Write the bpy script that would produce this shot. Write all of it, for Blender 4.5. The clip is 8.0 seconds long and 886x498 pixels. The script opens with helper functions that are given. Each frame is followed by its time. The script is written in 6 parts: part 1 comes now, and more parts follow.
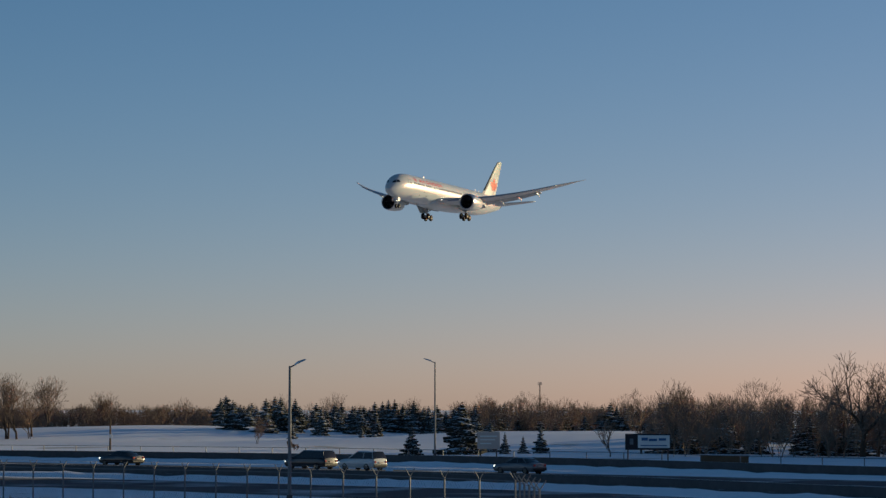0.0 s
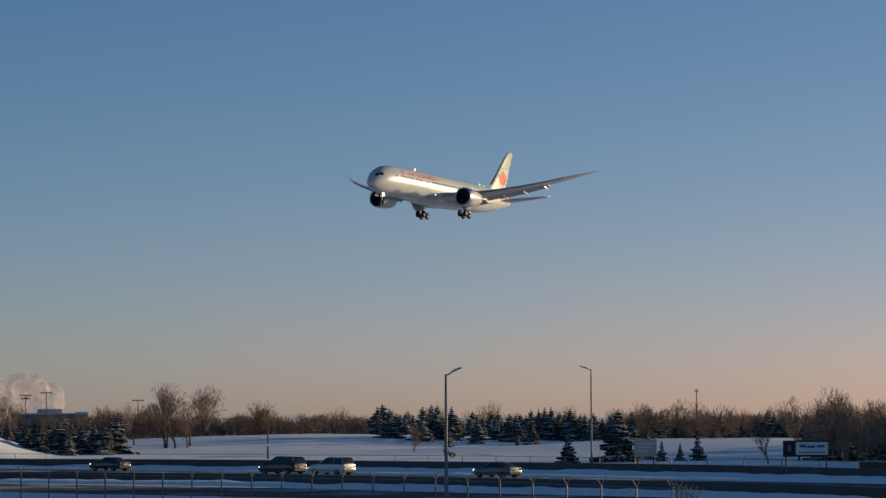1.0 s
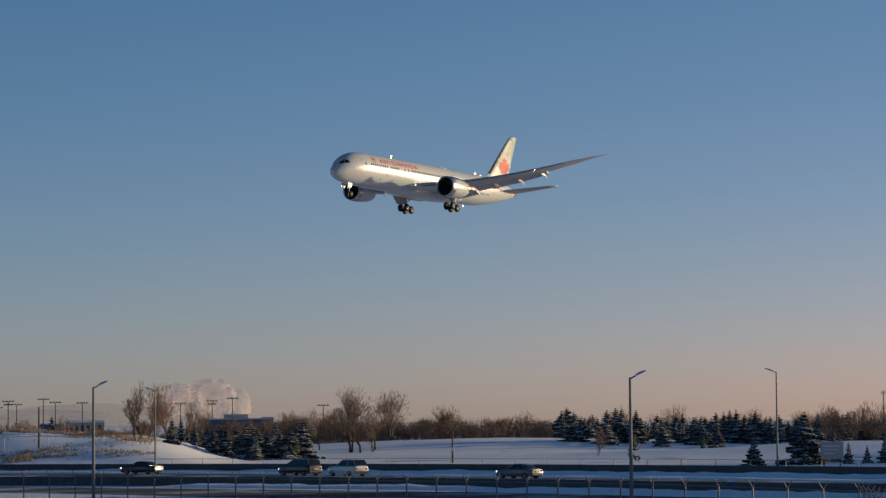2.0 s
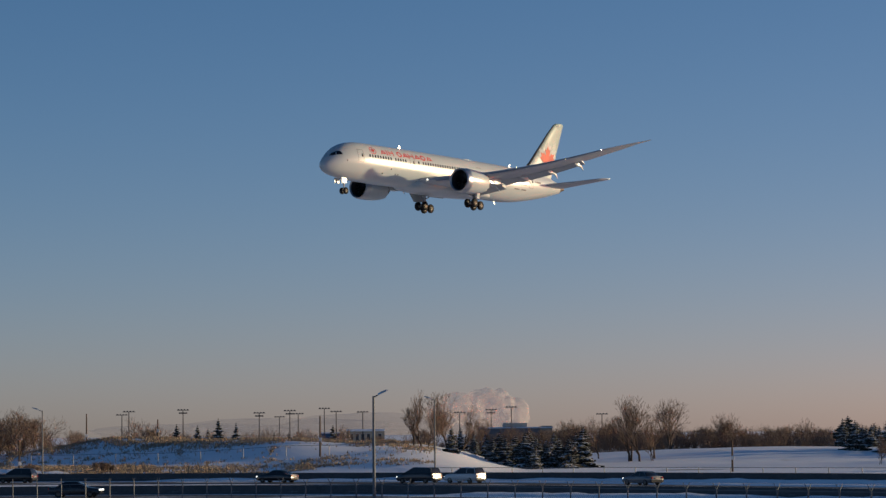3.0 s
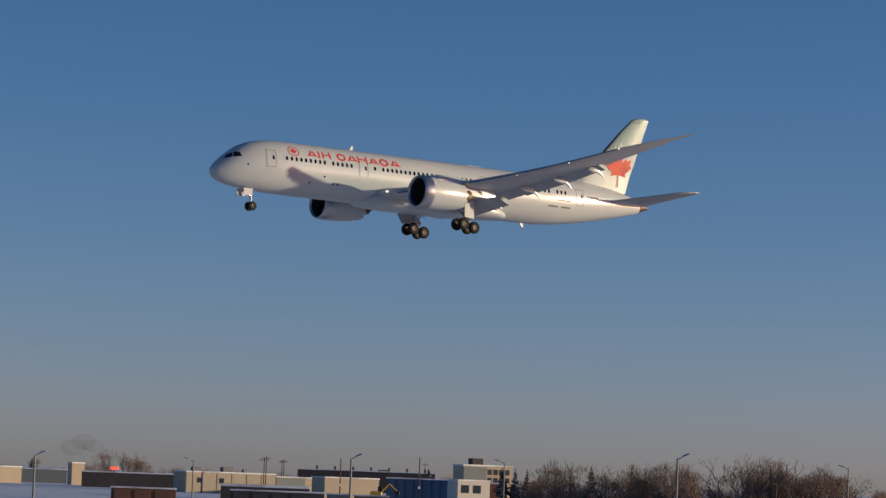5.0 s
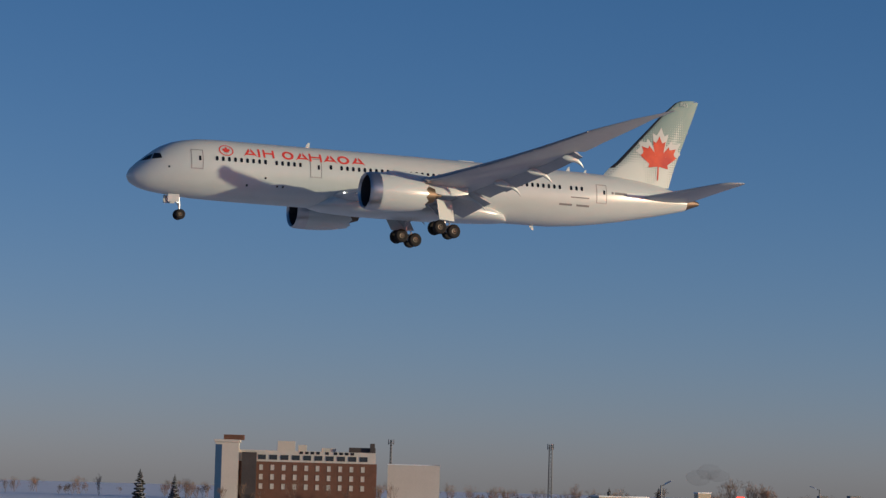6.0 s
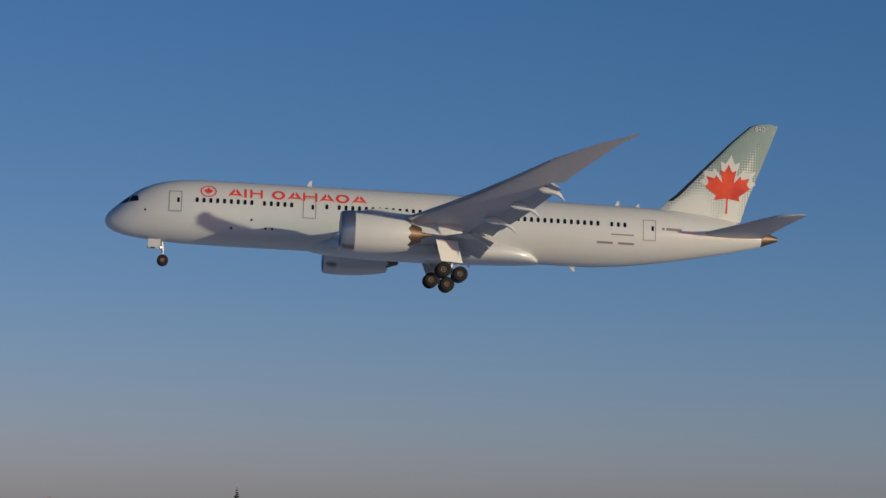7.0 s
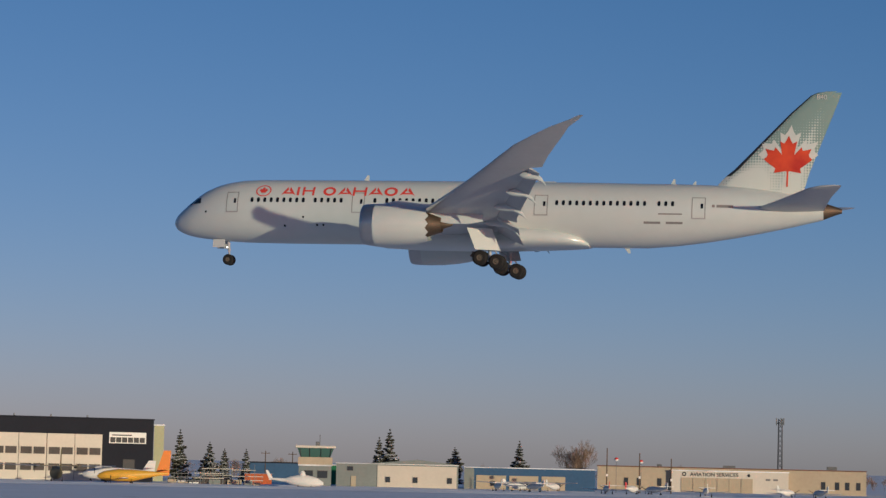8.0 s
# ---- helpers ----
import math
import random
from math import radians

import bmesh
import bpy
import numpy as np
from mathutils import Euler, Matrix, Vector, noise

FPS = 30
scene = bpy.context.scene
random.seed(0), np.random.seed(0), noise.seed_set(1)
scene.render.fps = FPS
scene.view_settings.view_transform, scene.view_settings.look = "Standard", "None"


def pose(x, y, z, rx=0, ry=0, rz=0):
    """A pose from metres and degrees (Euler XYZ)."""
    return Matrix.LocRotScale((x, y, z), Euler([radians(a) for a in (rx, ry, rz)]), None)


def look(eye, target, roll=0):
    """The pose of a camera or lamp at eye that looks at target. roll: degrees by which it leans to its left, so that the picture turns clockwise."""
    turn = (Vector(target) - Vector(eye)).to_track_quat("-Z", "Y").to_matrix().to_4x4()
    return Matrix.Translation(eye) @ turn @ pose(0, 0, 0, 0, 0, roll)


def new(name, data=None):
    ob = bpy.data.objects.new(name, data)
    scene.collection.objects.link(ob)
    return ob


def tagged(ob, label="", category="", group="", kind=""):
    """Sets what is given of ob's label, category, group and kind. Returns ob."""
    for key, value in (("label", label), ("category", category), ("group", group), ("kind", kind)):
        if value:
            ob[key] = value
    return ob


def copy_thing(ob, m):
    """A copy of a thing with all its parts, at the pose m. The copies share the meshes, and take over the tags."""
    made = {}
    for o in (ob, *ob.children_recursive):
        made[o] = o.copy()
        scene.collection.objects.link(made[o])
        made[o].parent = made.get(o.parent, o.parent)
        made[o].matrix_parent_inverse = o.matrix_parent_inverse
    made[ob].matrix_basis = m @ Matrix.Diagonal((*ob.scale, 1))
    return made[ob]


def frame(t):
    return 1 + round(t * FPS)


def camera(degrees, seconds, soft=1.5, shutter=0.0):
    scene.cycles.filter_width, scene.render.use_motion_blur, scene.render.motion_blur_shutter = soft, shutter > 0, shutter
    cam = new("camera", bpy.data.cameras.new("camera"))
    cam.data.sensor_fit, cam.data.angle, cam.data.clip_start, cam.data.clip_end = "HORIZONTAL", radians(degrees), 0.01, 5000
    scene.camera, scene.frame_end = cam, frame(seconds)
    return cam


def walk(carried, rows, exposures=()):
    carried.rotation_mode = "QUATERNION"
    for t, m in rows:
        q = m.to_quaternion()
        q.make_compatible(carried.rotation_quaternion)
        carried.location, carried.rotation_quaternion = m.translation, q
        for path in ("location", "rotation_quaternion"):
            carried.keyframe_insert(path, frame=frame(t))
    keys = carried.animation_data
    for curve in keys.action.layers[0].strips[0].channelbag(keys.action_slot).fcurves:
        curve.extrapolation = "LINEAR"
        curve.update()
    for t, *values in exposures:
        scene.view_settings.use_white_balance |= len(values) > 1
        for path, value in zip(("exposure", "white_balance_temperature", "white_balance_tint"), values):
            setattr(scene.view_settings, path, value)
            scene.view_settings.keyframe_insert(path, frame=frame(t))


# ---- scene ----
EYE_HEIGHT = 5.7


def aim(yaw, pitch, roll):
    """Pan to the left of +Y, tilt up and lean of the camera on its stand, in degrees."""
    return pose(0, 0, EYE_HEIGHT, 0, 0, yaw) @ pose(0, 0, 0, 90 + pitch) @ pose(0, 0, 0, 0, 0, roll)


cam = camera(17.902, 8.0, soft=1.4)
walk(cam, [
    (0.0, aim(24.870, 3.221, 0.045)),
    (0.5, aim(26.222, 3.315, -0.126)),
    (1.0, aim(28.031, 3.384, -0.199)),
    (1.2, aim(28.694, 3.401, -0.345)),
    (2.3, aim(33.246, 3.566, -0.536)),
    (2.5, aim(34.381, 3.642, -0.609)),
    (2.8, aim(36.255, 3.688, -0.571)),
    (3.0, aim(37.417, 3.708, -0.542)),
    (3.5, aim(40.297, 3.721, -0.280)),
    (4.0, aim(45.560, 3.811, 0.482)),
    (4.5, aim(49.134, 4.449, 1.181)),
    (5.0, aim(53.876, 4.658, 2.080)),
    (5.2, aim(55.932, 4.803, 2.201)),
    (6.3, aim(71.455, 5.193, 2.389)),
    (6.4, aim(73.213, 5.337, 2.664)),
    (6.5, aim(74.970, 5.384, 1.995)),
    (6.7, aim(78.364, 5.414, 2.353)),
    (6.8, aim(79.862, 5.386, 1.967)),
    (7.0, aim(83.171, 5.327, 1.439)),
    (7.2, aim(87.320, 5.281, 1.656)),
    (7.4, aim(91.021, 5.230, 1.481)),
    (7.5, aim(92.642, 5.231, 1.667)),
    (7.7, aim(96.166, 5.073, 1.466)),
    (7.8, aim(98.197, 4.892, 1.395)),
    (7.9, aim(100.003, 4.666, 1.398)),
    (8.0, aim(102.037, 4.340, 1.323)),
], exposures=[(0.0, -0.14, 6550, -4), (1.0, -0.14, 6480, -2), (3.0, -0.16, 6380, 4), (4.5, -0.23, 6080, 6), (6.5, -0.42, 5700, 4), (7.4, -0.48, 5650, 3), (8.0, -0.52, 5600, 2)])

# ---- sky and sun ----
SUN_RIGHT, SUN_UP = 38.0, 6.5          # degrees to the right of +Y, and above the horizon
SUN_DIR = Vector((math.sin(radians(SUN_RIGHT)) * math.cos(radians(SUN_UP)),
                  math.cos(radians(SUN_RIGHT)) * math.cos(radians(SUN_UP)), math.sin(radians(SUN_UP))))
world = bpy.data.worlds.new("winter_sky")
scene.world = world
world.use_nodes = True
wn, wl = world.node_tree.nodes, world.node_tree.links
sky = wn.new("ShaderNodeTexSky")
sky.sky_type, sky.sun_disc = "NISHITA", False
sky.sun_elevation, sky.sun_rotation = radians(SUN_UP), radians(SUN_RIGHT)
sky.altitude, sky.air_density, sky.dust_density, sky.ozone_density = 1000, 0.68, 0.9, 2.2
tint = wn.new("ShaderNodeVectorMath")      # the cold, hazy winter air is a little rosier than the clear model
tint.operation = "MULTIPLY"
tint.inputs[1].default_value = (0.93, 0.95, 1.21)
split, join, red = wn.new("ShaderNodeSeparateColor"), wn.new("ShaderNodeCombineColor"), wn.new("ShaderNodeMath")
red.operation = "POWER"                    # ice haze deepens the red of the bright air
red.inputs[1].default_value = 1.38
wl.new(sky.outputs[0], split.inputs[0])
wl.new(split.outputs["Red"], red.inputs[0])
wl.new(red.outputs[0], join.inputs["Red"])
wl.new(split.outputs["Green"], join.inputs["Green"])
blue = wn.new("ShaderNodeMath")
blue.operation = "POWER"                   # and dulls its blue
blue.inputs[1].default_value = 0.90
wl.new(split.outputs["Blue"], blue.inputs[0])
wl.new(blue.outputs[0], join.inputs["Blue"])
wl.new(join.outputs[0], tint.inputs[0])
wl.new(tint.outputs[0], wn["Background"].inputs[0])
wn["Background"].inputs[1].default_value = 0.11

sun_data = bpy.data.lights.new("sun", "SUN")
sun_data.energy, sun_data.angle, sun_data.color = 5.0, radians(0.5), (1.0, 0.78, 0.49)
sun = new("sun", sun_data)
sun.matrix_world = look(SUN_DIR * 100, (0, 0, 0))
scene.view_settings.exposure = 0.0

# ---- materials ----
def mat(name, colour, rough=0.6, metal=0.0, vary=0.0, scale=1.0, bump=0.0, fine=8.0, coat=0.0, spread=0.0, glow=0.0, coords="Object"):
    """A Principled surface whose colour varies at two scales; bump in metres; spread: difference from piece to piece."""
    m = bpy.data.materials.new(name)
    m.use_nodes = True
    n, l = m.node_tree.nodes, m.node_tree.links
    b = n["Principled BSDF"]
    b.inputs["Roughness"].default_value, b.inputs["Metallic"].default_value = rough, metal
    b.inputs["Coat Weight"].default_value = coat
    b.inputs["Specular IOR Level"].default_value = 0.5 if rough < 0.5 else 0.25
    b.inputs["Coat Roughness"].default_value = 0.2
    b.inputs["Base Color"].default_value = (*colour, 1)
    if glow:
        b.inputs["Emission Color"].default_value = (*colour, 1)
        b.inputs["Emission Strength"].default_value = glow
    if vary or bump or spread:
        tc = n.new("ShaderNodeTexCoord")
        big, small = n.new("ShaderNodeTexNoise"), n.new("ShaderNodeTexNoise")
        for node, s, d in ((big, scale, 3), (small, scale * fine, 6)):
            node.inputs["Scale"].default_value, node.inputs["Detail"].default_value = s, d
            l.new(tc.outputs[coords], node.inputs["Vector"])
        add = n.new("ShaderNodeMath")
        add.operation = "ADD"
        l.new(big.outputs["Fac"], add.inputs[0])
        l.new(small.outputs["Fac"], add.inputs[1])
        ramp = n.new("ShaderNodeMapRange")
        ramp.inputs["From Min"].default_value, ramp.inputs["From Max"].default_value = 0.6, 1.4
        ramp.inputs["To Min"].default_value, ramp.inputs["To Max"].default_value = 1 - vary, 1 + vary
        l.new(add.outputs[0], ramp.inputs["Value"])
        fac = ramp.outputs[0]
        if spread:
            info = n.new("ShaderNodeObjectInfo")
            r2 = n.new("ShaderNodeMapRange")
            r2.inputs["To Min"].default_value, r2.inputs["To Max"].default_value = 1 - spread, 1 + spread
            l.new(info.outputs["Random"], r2.inputs["Value"])
            mul = n.new("ShaderNodeMath")
            mul.operation = "MULTIPLY"
            l.new(fac, mul.inputs[0])
            l.new(r2.outputs[0], mul.inputs[1])
            fac = mul.outputs[0]
        vm = n.new("ShaderNodeVectorMath")
        vm.operation = "SCALE"
        vm.inputs[0].default_value = colour
        l.new(fac, vm.inputs["Scale"])
        l.new(vm.outputs[0], b.inputs["Base Color"])
        if bump:
            bp = n.new("ShaderNodeBump")
            bp.inputs["Distance"].default_value, bp.inputs["Strength"].default_value = bump, 0.8
            l.new(small.outputs["Fac"], bp.inputs["Height"])
            l.new(bp.outputs[0], b.inputs["Normal"])
    return m


def two_tone(m, colour, up=None, threshold=0.5, scale=1.0, soft=0.1, coords="Object"):
    """Lays a second colour over m, in noise patches (up None) or on faces that look upwards by more than up (settled snow)."""
    n, l = m.node_tree.nodes, m.node_tree.links
    b = n["Principled BSDF"]
    mix = n.new("ShaderNodeMix")
    mix.data_type = "RGBA"
    old = b.inputs["Base Color"].links
    if old:
        l.new(old[0].from_socket, mix.inputs["A"])
    else:
        mix.inputs["A"].default_value = b.inputs["Base Color"].default_value
    mix.inputs["B"].default_value = (*colour, 1)
    tc = n.new("ShaderNodeTexCoord")
    noise_node = n.new("ShaderNodeTexNoise")
    noise_node.inputs["Scale"].default_value, noise_node.inputs["Detail"].default_value = scale, 6
    l.new(tc.outputs[coords], noise_node.inputs["Vector"])
    r = n.new("ShaderNodeMapRange")
    if up is None:
        l.new(noise_node.outputs["Fac"], r.inputs["Value"])
        r.inputs["From Min"].default_value, r.inputs["From Max"].default_value = threshold - soft, threshold + soft
    else:
        geo = n.new("ShaderNodeNewGeometry")
        sep = n.new("ShaderNodeSeparateXYZ")
        l.new(geo.outputs["True Normal"], sep.inputs[0])
        add = n.new("ShaderNodeMath")
        add.operation = "ADD"
        l.new(sep.outputs["Z"], add.inputs[0])
        l.new(noise_node.outputs["Fac"], add.inputs[1])
        l.new(add.outputs[0], r.inputs["Value"])
        r.inputs["From Min"].default_value, r.inputs["From Max"].default_value = up + 0.5 - soft, up + 0.5 + soft
    l.new(r.outputs[0], mix.inputs["Factor"])
    l.new(mix.outputs["Result"], b.inputs["Base Color"])
    return m


SNOW_WHITE = (0.88, 0.88, 0.89)
SNOW = mat("snow", SNOW_WHITE, 0.7, vary=0.06, scale=0.05, bump=0.05, fine=12)
SNOW_FIELD = two_tone(mat("snow_field", SNOW_WHITE, 0.75, vary=0.07, scale=0.02, bump=0.12, fine=10),
                      (0.30, 0.24, 0.15), threshold=0.70, scale=0.06, soft=0.05)
ROAD_MAT = two_tone(mat("snowy_asphalt", (0.045, 0.045, 0.05), 0.85, vary=0.2, scale=0.2, bump=0.01), (0.55, 0.56, 0.58),
                    threshold=0.60, scale=0.12, soft=0.10)
CONCRETE = two_tone(mat("grimy_concrete", (0.085, 0.083, 0.082), 0.85, vary=0.2, scale=0.4, bump=0.01), SNOW_WHITE, up=0.75, scale=0.5)
STEEL = mat("galvanised_steel", (0.17, 0.175, 0.18), 0.6, 0.5, vary=0.12, scale=0.8)
LAMP_ALLOY = mat("cast_aluminium", (0.55, 0.55, 0.54), 0.35, 0.7, vary=0.08, scale=2.0)
DARK_STEEL = mat("dark_steel", (0.06, 0.06, 0.065), 0.5, 0.5, vary=0.15, scale=1.5)
POLE_WOOD = mat("pole_wood", (0.11, 0.075, 0.05), 0.85, vary=0.25, scale=0.8, bump=0.01)
PAINT = mat("pearl_white_paint", (0.535, 0.57, 0.555), 0.30, 0.05, vary=0.03, scale=0.12, coat=0.3)
WING_GREY = mat("wing_grey_paint", (0.47, 0.475, 0.48), 0.4, vary=0.06, scale=0.3, coat=0.2)
FLAP_GREY = mat("flap_grey_paint", (0.44, 0.44, 0.44), 0.45, vary=0.08, scale=0.6)
BARE = mat("bare_leading_edge", (0.50, 0.50, 0.51), 0.3, 0.9, vary=0.06, scale=0.6)
RED = mat("red_paint", (0.62, 0.05, 0.035), 0.35, vary=0.05, scale=1.0, coat=0.3)
LEAF_RED = two_tone(mat("matt_red_film", (0.40, 0.024, 0.018), 0.55, vary=0.15, scale=1.0), (0.60, 0.07, 0.025), threshold=0.52, scale=0.45, soft=0.14)
LEAF_PALE = mat("matt_pale_film", (0.55, 0.57, 0.55), 0.65, vary=0.05, scale=1.0)
GLASS_DARK = mat("dark_cabin_glass", (0.012, 0.013, 0.016), 0.08)
SEAM = mat("panel_seam", (0.20, 0.19, 0.19), 0.6)
TYRE = mat("tyre_rubber", (0.016, 0.015, 0.015), 0.8, vary=0.2, scale=3.0)
HUB = mat("wheel_hub", (0.13, 0.105, 0.08), 0.45, 0.2, vary=0.1, scale=4.0)
STRUT = mat("gear_strut", (0.42, 0.42, 0.43), 0.4, 0.4, vary=0.1, scale=3.0)
EXHAUST = mat("heat_tinted_metal", (0.135, 0.10, 0.072), 0.5, 0.7, vary=0.2, scale=1.0)
FAN_DARK = mat("fan_blades", (0.03, 0.03, 0.033), 0.4, 0.5)
LENS_GLOW = mat("lamp_lens", (1.0, 0.93, 0.78), 0.2, glow=3.0)
HEAD_GLOW = mat("headlamp", (1.0, 0.97, 0.9), 0.2, glow=2.0)
TAIL_GLOW = mat("tail_lamp", (0.35, 0.02, 0.015), 0.3, glow=0.05)
RED_GLOW = mat("red_beacon", (1.0, 0.05, 0.02), 0.3, glow=3.0)


def fin_paint():
    """White at the foot, sage green halftone dots towards the tip."""
    m = mat("sage_halftone_fin", (0.66, 0.68, 0.64), 0.5, 0.0, coat=0.05)
    n, l = m.node_tree.nodes, m.node_tree.links
    b = n["Principled BSDF"]
    tc = n.new("ShaderNodeTexCoord")
    sep = n.new("ShaderNodeSeparateXYZ")
    l.new(tc.outputs["Object"], sep.inputs[0])
    v = n.new("ShaderNodeTexVoronoi")
    v.inputs["Scale"].default_value, v.inputs["Randomness"].default_value = 4.0, 0.0
    l.new(tc.outputs["Object"], v.inputs["Vector"])
    grad = n.new("ShaderNodeMapRange")
    grad.inputs["From Min"].default_value, grad.inputs["From Max"].default_value = 2.6, 10.6
    grad.inputs["To Min"].default_value, grad.inputs["To Max"].default_value = 0.22, 0.85
    l.new(sep.outputs["Z"], grad.inputs["Value"])
    less = n.new("ShaderNodeMath")
    less.operation = "LESS_THAN"
    l.new(v.outputs["Distance"], less.inputs[0])
    l.new(grad.outputs[0], less.inputs[1])
    mix = n.new("ShaderNodeMix")
    mix.data_type = "RGBA"
    mix.inputs["A"].default_value, mix.inputs["B"].default_value = (0.54, 0.585, 0.56, 1), (0.21, 0.295, 0.28, 1)
    l.new(less.outputs[0], mix.inputs["Factor"])
    l.new(mix.outputs["Result"], b.inputs["Base Color"])
    return m


FIN_PAINT = fin_paint()


# ---- mesh helpers ----
def link_mesh(name, bm, material, parent=None, label="", smooth=False):
    me = bpy.data.meshes.new(name)
    bm.normal_update()
    bm.to_mesh(me)
    bm.free()
    for m in (material if isinstance(material, (list, tuple)) else [material]):
        me.materials.append(m)
    if smooth:
        me.shade_smooth()
        me.set_sharp_from_angle(angle=radians(38))
    ob = new(name, me)
    if parent:
        ob.parent = parent
    if label:
        ob["label"] = label
    return ob


def part(name, bm, material, parent, label="", smooth=False):
    """One mesh under a thing or a part."""
    return link_mesh(name, bm, material, parent, label, smooth)


def thing(name, m, label, category, group="", kind=""):
    ob = new(name)
    ob.matrix_world = m
    return tagged(ob, label, category, group, kind)


def box(bm, x0, x1, y0, y1, z0, z1, bevel=0.0, turn=None, index=0):
    made = bmesh.ops.create_cube(bm, size=1)["verts"]
    for v in made:
        v.co = Vector(((x0 + x1) / 2 + v.co.x * (x1 - x0), (y0 + y1) / 2 + v.co.y * (y1 - y0), (z0 + z1) / 2 + v.co.z * (z1 - z0)))
    if turn is not None:
        bmesh.ops.transform(bm, matrix=turn, verts=made)
    faces = {f for v in made for f in v.link_faces}
    for f in faces:
        f.material_index = index
    if bevel:
        edges = list({e for v in made for e in v.link_edges})
        bmesh.ops.bevel(bm, geom=edges, offset=bevel, segments=1, affect="EDGES")
    return made


def tube(bm, a, b, r0, r1=None, sides=8, cap=True, index=0):
    """A tapered round bar from a to b."""
    a, b = Vector(a), Vector(b)
    r1 = r0 if r1 is None else r1
    q = (b - a).to_track_quat("Z", "Y")
    rings = []
    for c, r in ((a, r0), (b, r1)):
        rings.append([bm.verts.new(c + q @ Vector((r * math.cos(2 * math.pi * i / sides), r * math.sin(2 * math.pi * i / sides), 0))) for i in range(sides)])
    for i in range(sides):
        j = (i + 1) % sides
        bm.faces.new((rings[0][i], rings[0][j], rings[1][j], rings[1][i])).material_index = index
    if cap:
        bm.faces.new(rings[0][::-1]).material_index = index
        bm.faces.new(rings[1]).material_index = index


def loft(bm, rings, cap=True, closed=True):
    """Skins rings of equal numbers of points."""
    vs = [[bm.verts.new(p) for p in ring] for ring in rings]
    n = len(vs[0])
    for a, b in zip(vs, vs[1:]):
        for i in range(n if closed else n - 1):
            j = (i + 1) % n
            bm.faces.new((a[i], a[j], b[j], b[i]))
    if cap:
        bm.faces.new(vs[0][::-1])
        bm.faces.new(vs[-1])
    bmesh.ops.recalc_face_normals(bm, faces=bm.faces)
    return vs


def lathe(bm, profile, axis, centre, sides=24, closed_ends=False):
    """Turns (along, radius) pairs about the x, y or z axis through centre."""
    c = Vector(centre)
    rings = []
    for s, r in profile:
        ring = []
        for i in range(sides):
            a = 2 * math.pi * i / sides
            u, v = r * math.cos(a), r * math.sin(a)
            ring.append(c + Vector({"x": (s, u, v), "y": (u, s, v), "z": (u, v, s)}[axis]))
        rings.append(ring)
    return loft(bm, rings, cap=closed_ends)

# ---- more surfaces: trees, buildings, vehicles ----
BARK = mat("bark", (0.085, 0.060, 0.042), 0.9, vary=0.3, scale=0.6)
TWIGS = mat("bare_twigs", (0.235, 0.165, 0.118), 0.9, vary=0.3, scale=0.15, spread=0.2)
NEEDLES = two_tone(mat("spruce_needles", (0.036, 0.036, 0.026), 0.85, vary=0.35, scale=0.4, spread=0.3), SNOW_WHITE, up=0.80, scale=1.3, soft=0.12)
DRY_GRASS = mat("dry_grass", (0.36, 0.27, 0.18), 0.9, vary=0.3, scale=0.1)
TAN = mat("tan_cladding", (0.42, 0.35, 0.25), 0.6, vary=0.08, scale=0.15, bump=0.005)
CREAM = mat("cream_door_panels", (0.55, 0.50, 0.42), 0.55, vary=0.05, scale=0.2)
GREY_CLAD = mat("grey_cladding", (0.20, 0.22, 0.21), 0.6, vary=0.1, scale=0.2)
BLUE_CLAD = mat("blue_cladding", (0.045, 0.10, 0.19), 0.5, vary=0.12, scale=0.2)
NAVY_CLAD = mat("dark_navy_cladding", (0.012, 0.014, 0.022), 0.8, vary=0.15, scale=0.2)
DARK_CLAD = mat("dark_brown_cladding", (0.075, 0.065, 0.06), 0.7, vary=0.2, scale=0.2)
BRICK_RED = mat("red_brown_brick", (0.17, 0.085, 0.055), 0.8, vary=0.2, scale=0.5)
STUCCO = mat("pale_stucco", (0.60, 0.55, 0.47), 0.8, vary=0.06, scale=0.2)
WOOD_ORANGE = mat("orange_wood_siding", (0.40, 0.20, 0.07), 0.7, vary=0.15, scale=0.5)
ROOF_SNOW = two_tone(mat("snowy_roof", (0.18, 0.18, 0.19), 0.8, vary=0.1, scale=0.2), SNOW_WHITE, threshold=0.42, scale=0.08, soft=0.1)
PANE = mat("window_pane", (0.035, 0.045, 0.055), 0.08, vary=0.1, scale=0.3)
GREEN_GLASS = mat("green_tinted_glass", (0.06, 0.13, 0.11), 0.06)
SIGN_WHITE = mat("sign_white", (0.72, 0.70, 0.66), 0.5, vary=0.05, scale=0.6)
SIGN_PINK = mat("weathered_sign", (0.52, 0.42, 0.36), 0.7, vary=0.08, scale=1.0)
SIGN_DARK = mat("sign_black", (0.02, 0.02, 0.025), 0.5, vary=0.1, scale=1.0)
SIGN_BLUE = mat("sign_blue", (0.05, 0.12, 0.25), 0.5, vary=0.1, scale=1.0)
ORANGE = mat("orange_aircraft_paint", (0.70, 0.22, 0.03), 0.35, vary=0.06, scale=0.6)
YELLOW = mat("yellow_aircraft_paint", (0.62, 0.34, 0.03), 0.4, vary=0.08, scale=0.6)
TARP = mat("white_canvas_cover", (0.68, 0.66, 0.63), 0.85, vary=0.08, scale=0.8, bump=0.03)
OLIVE = mat("olive_paint", (0.13, 0.11, 0.05), 0.5, vary=0.15, scale=0.6)
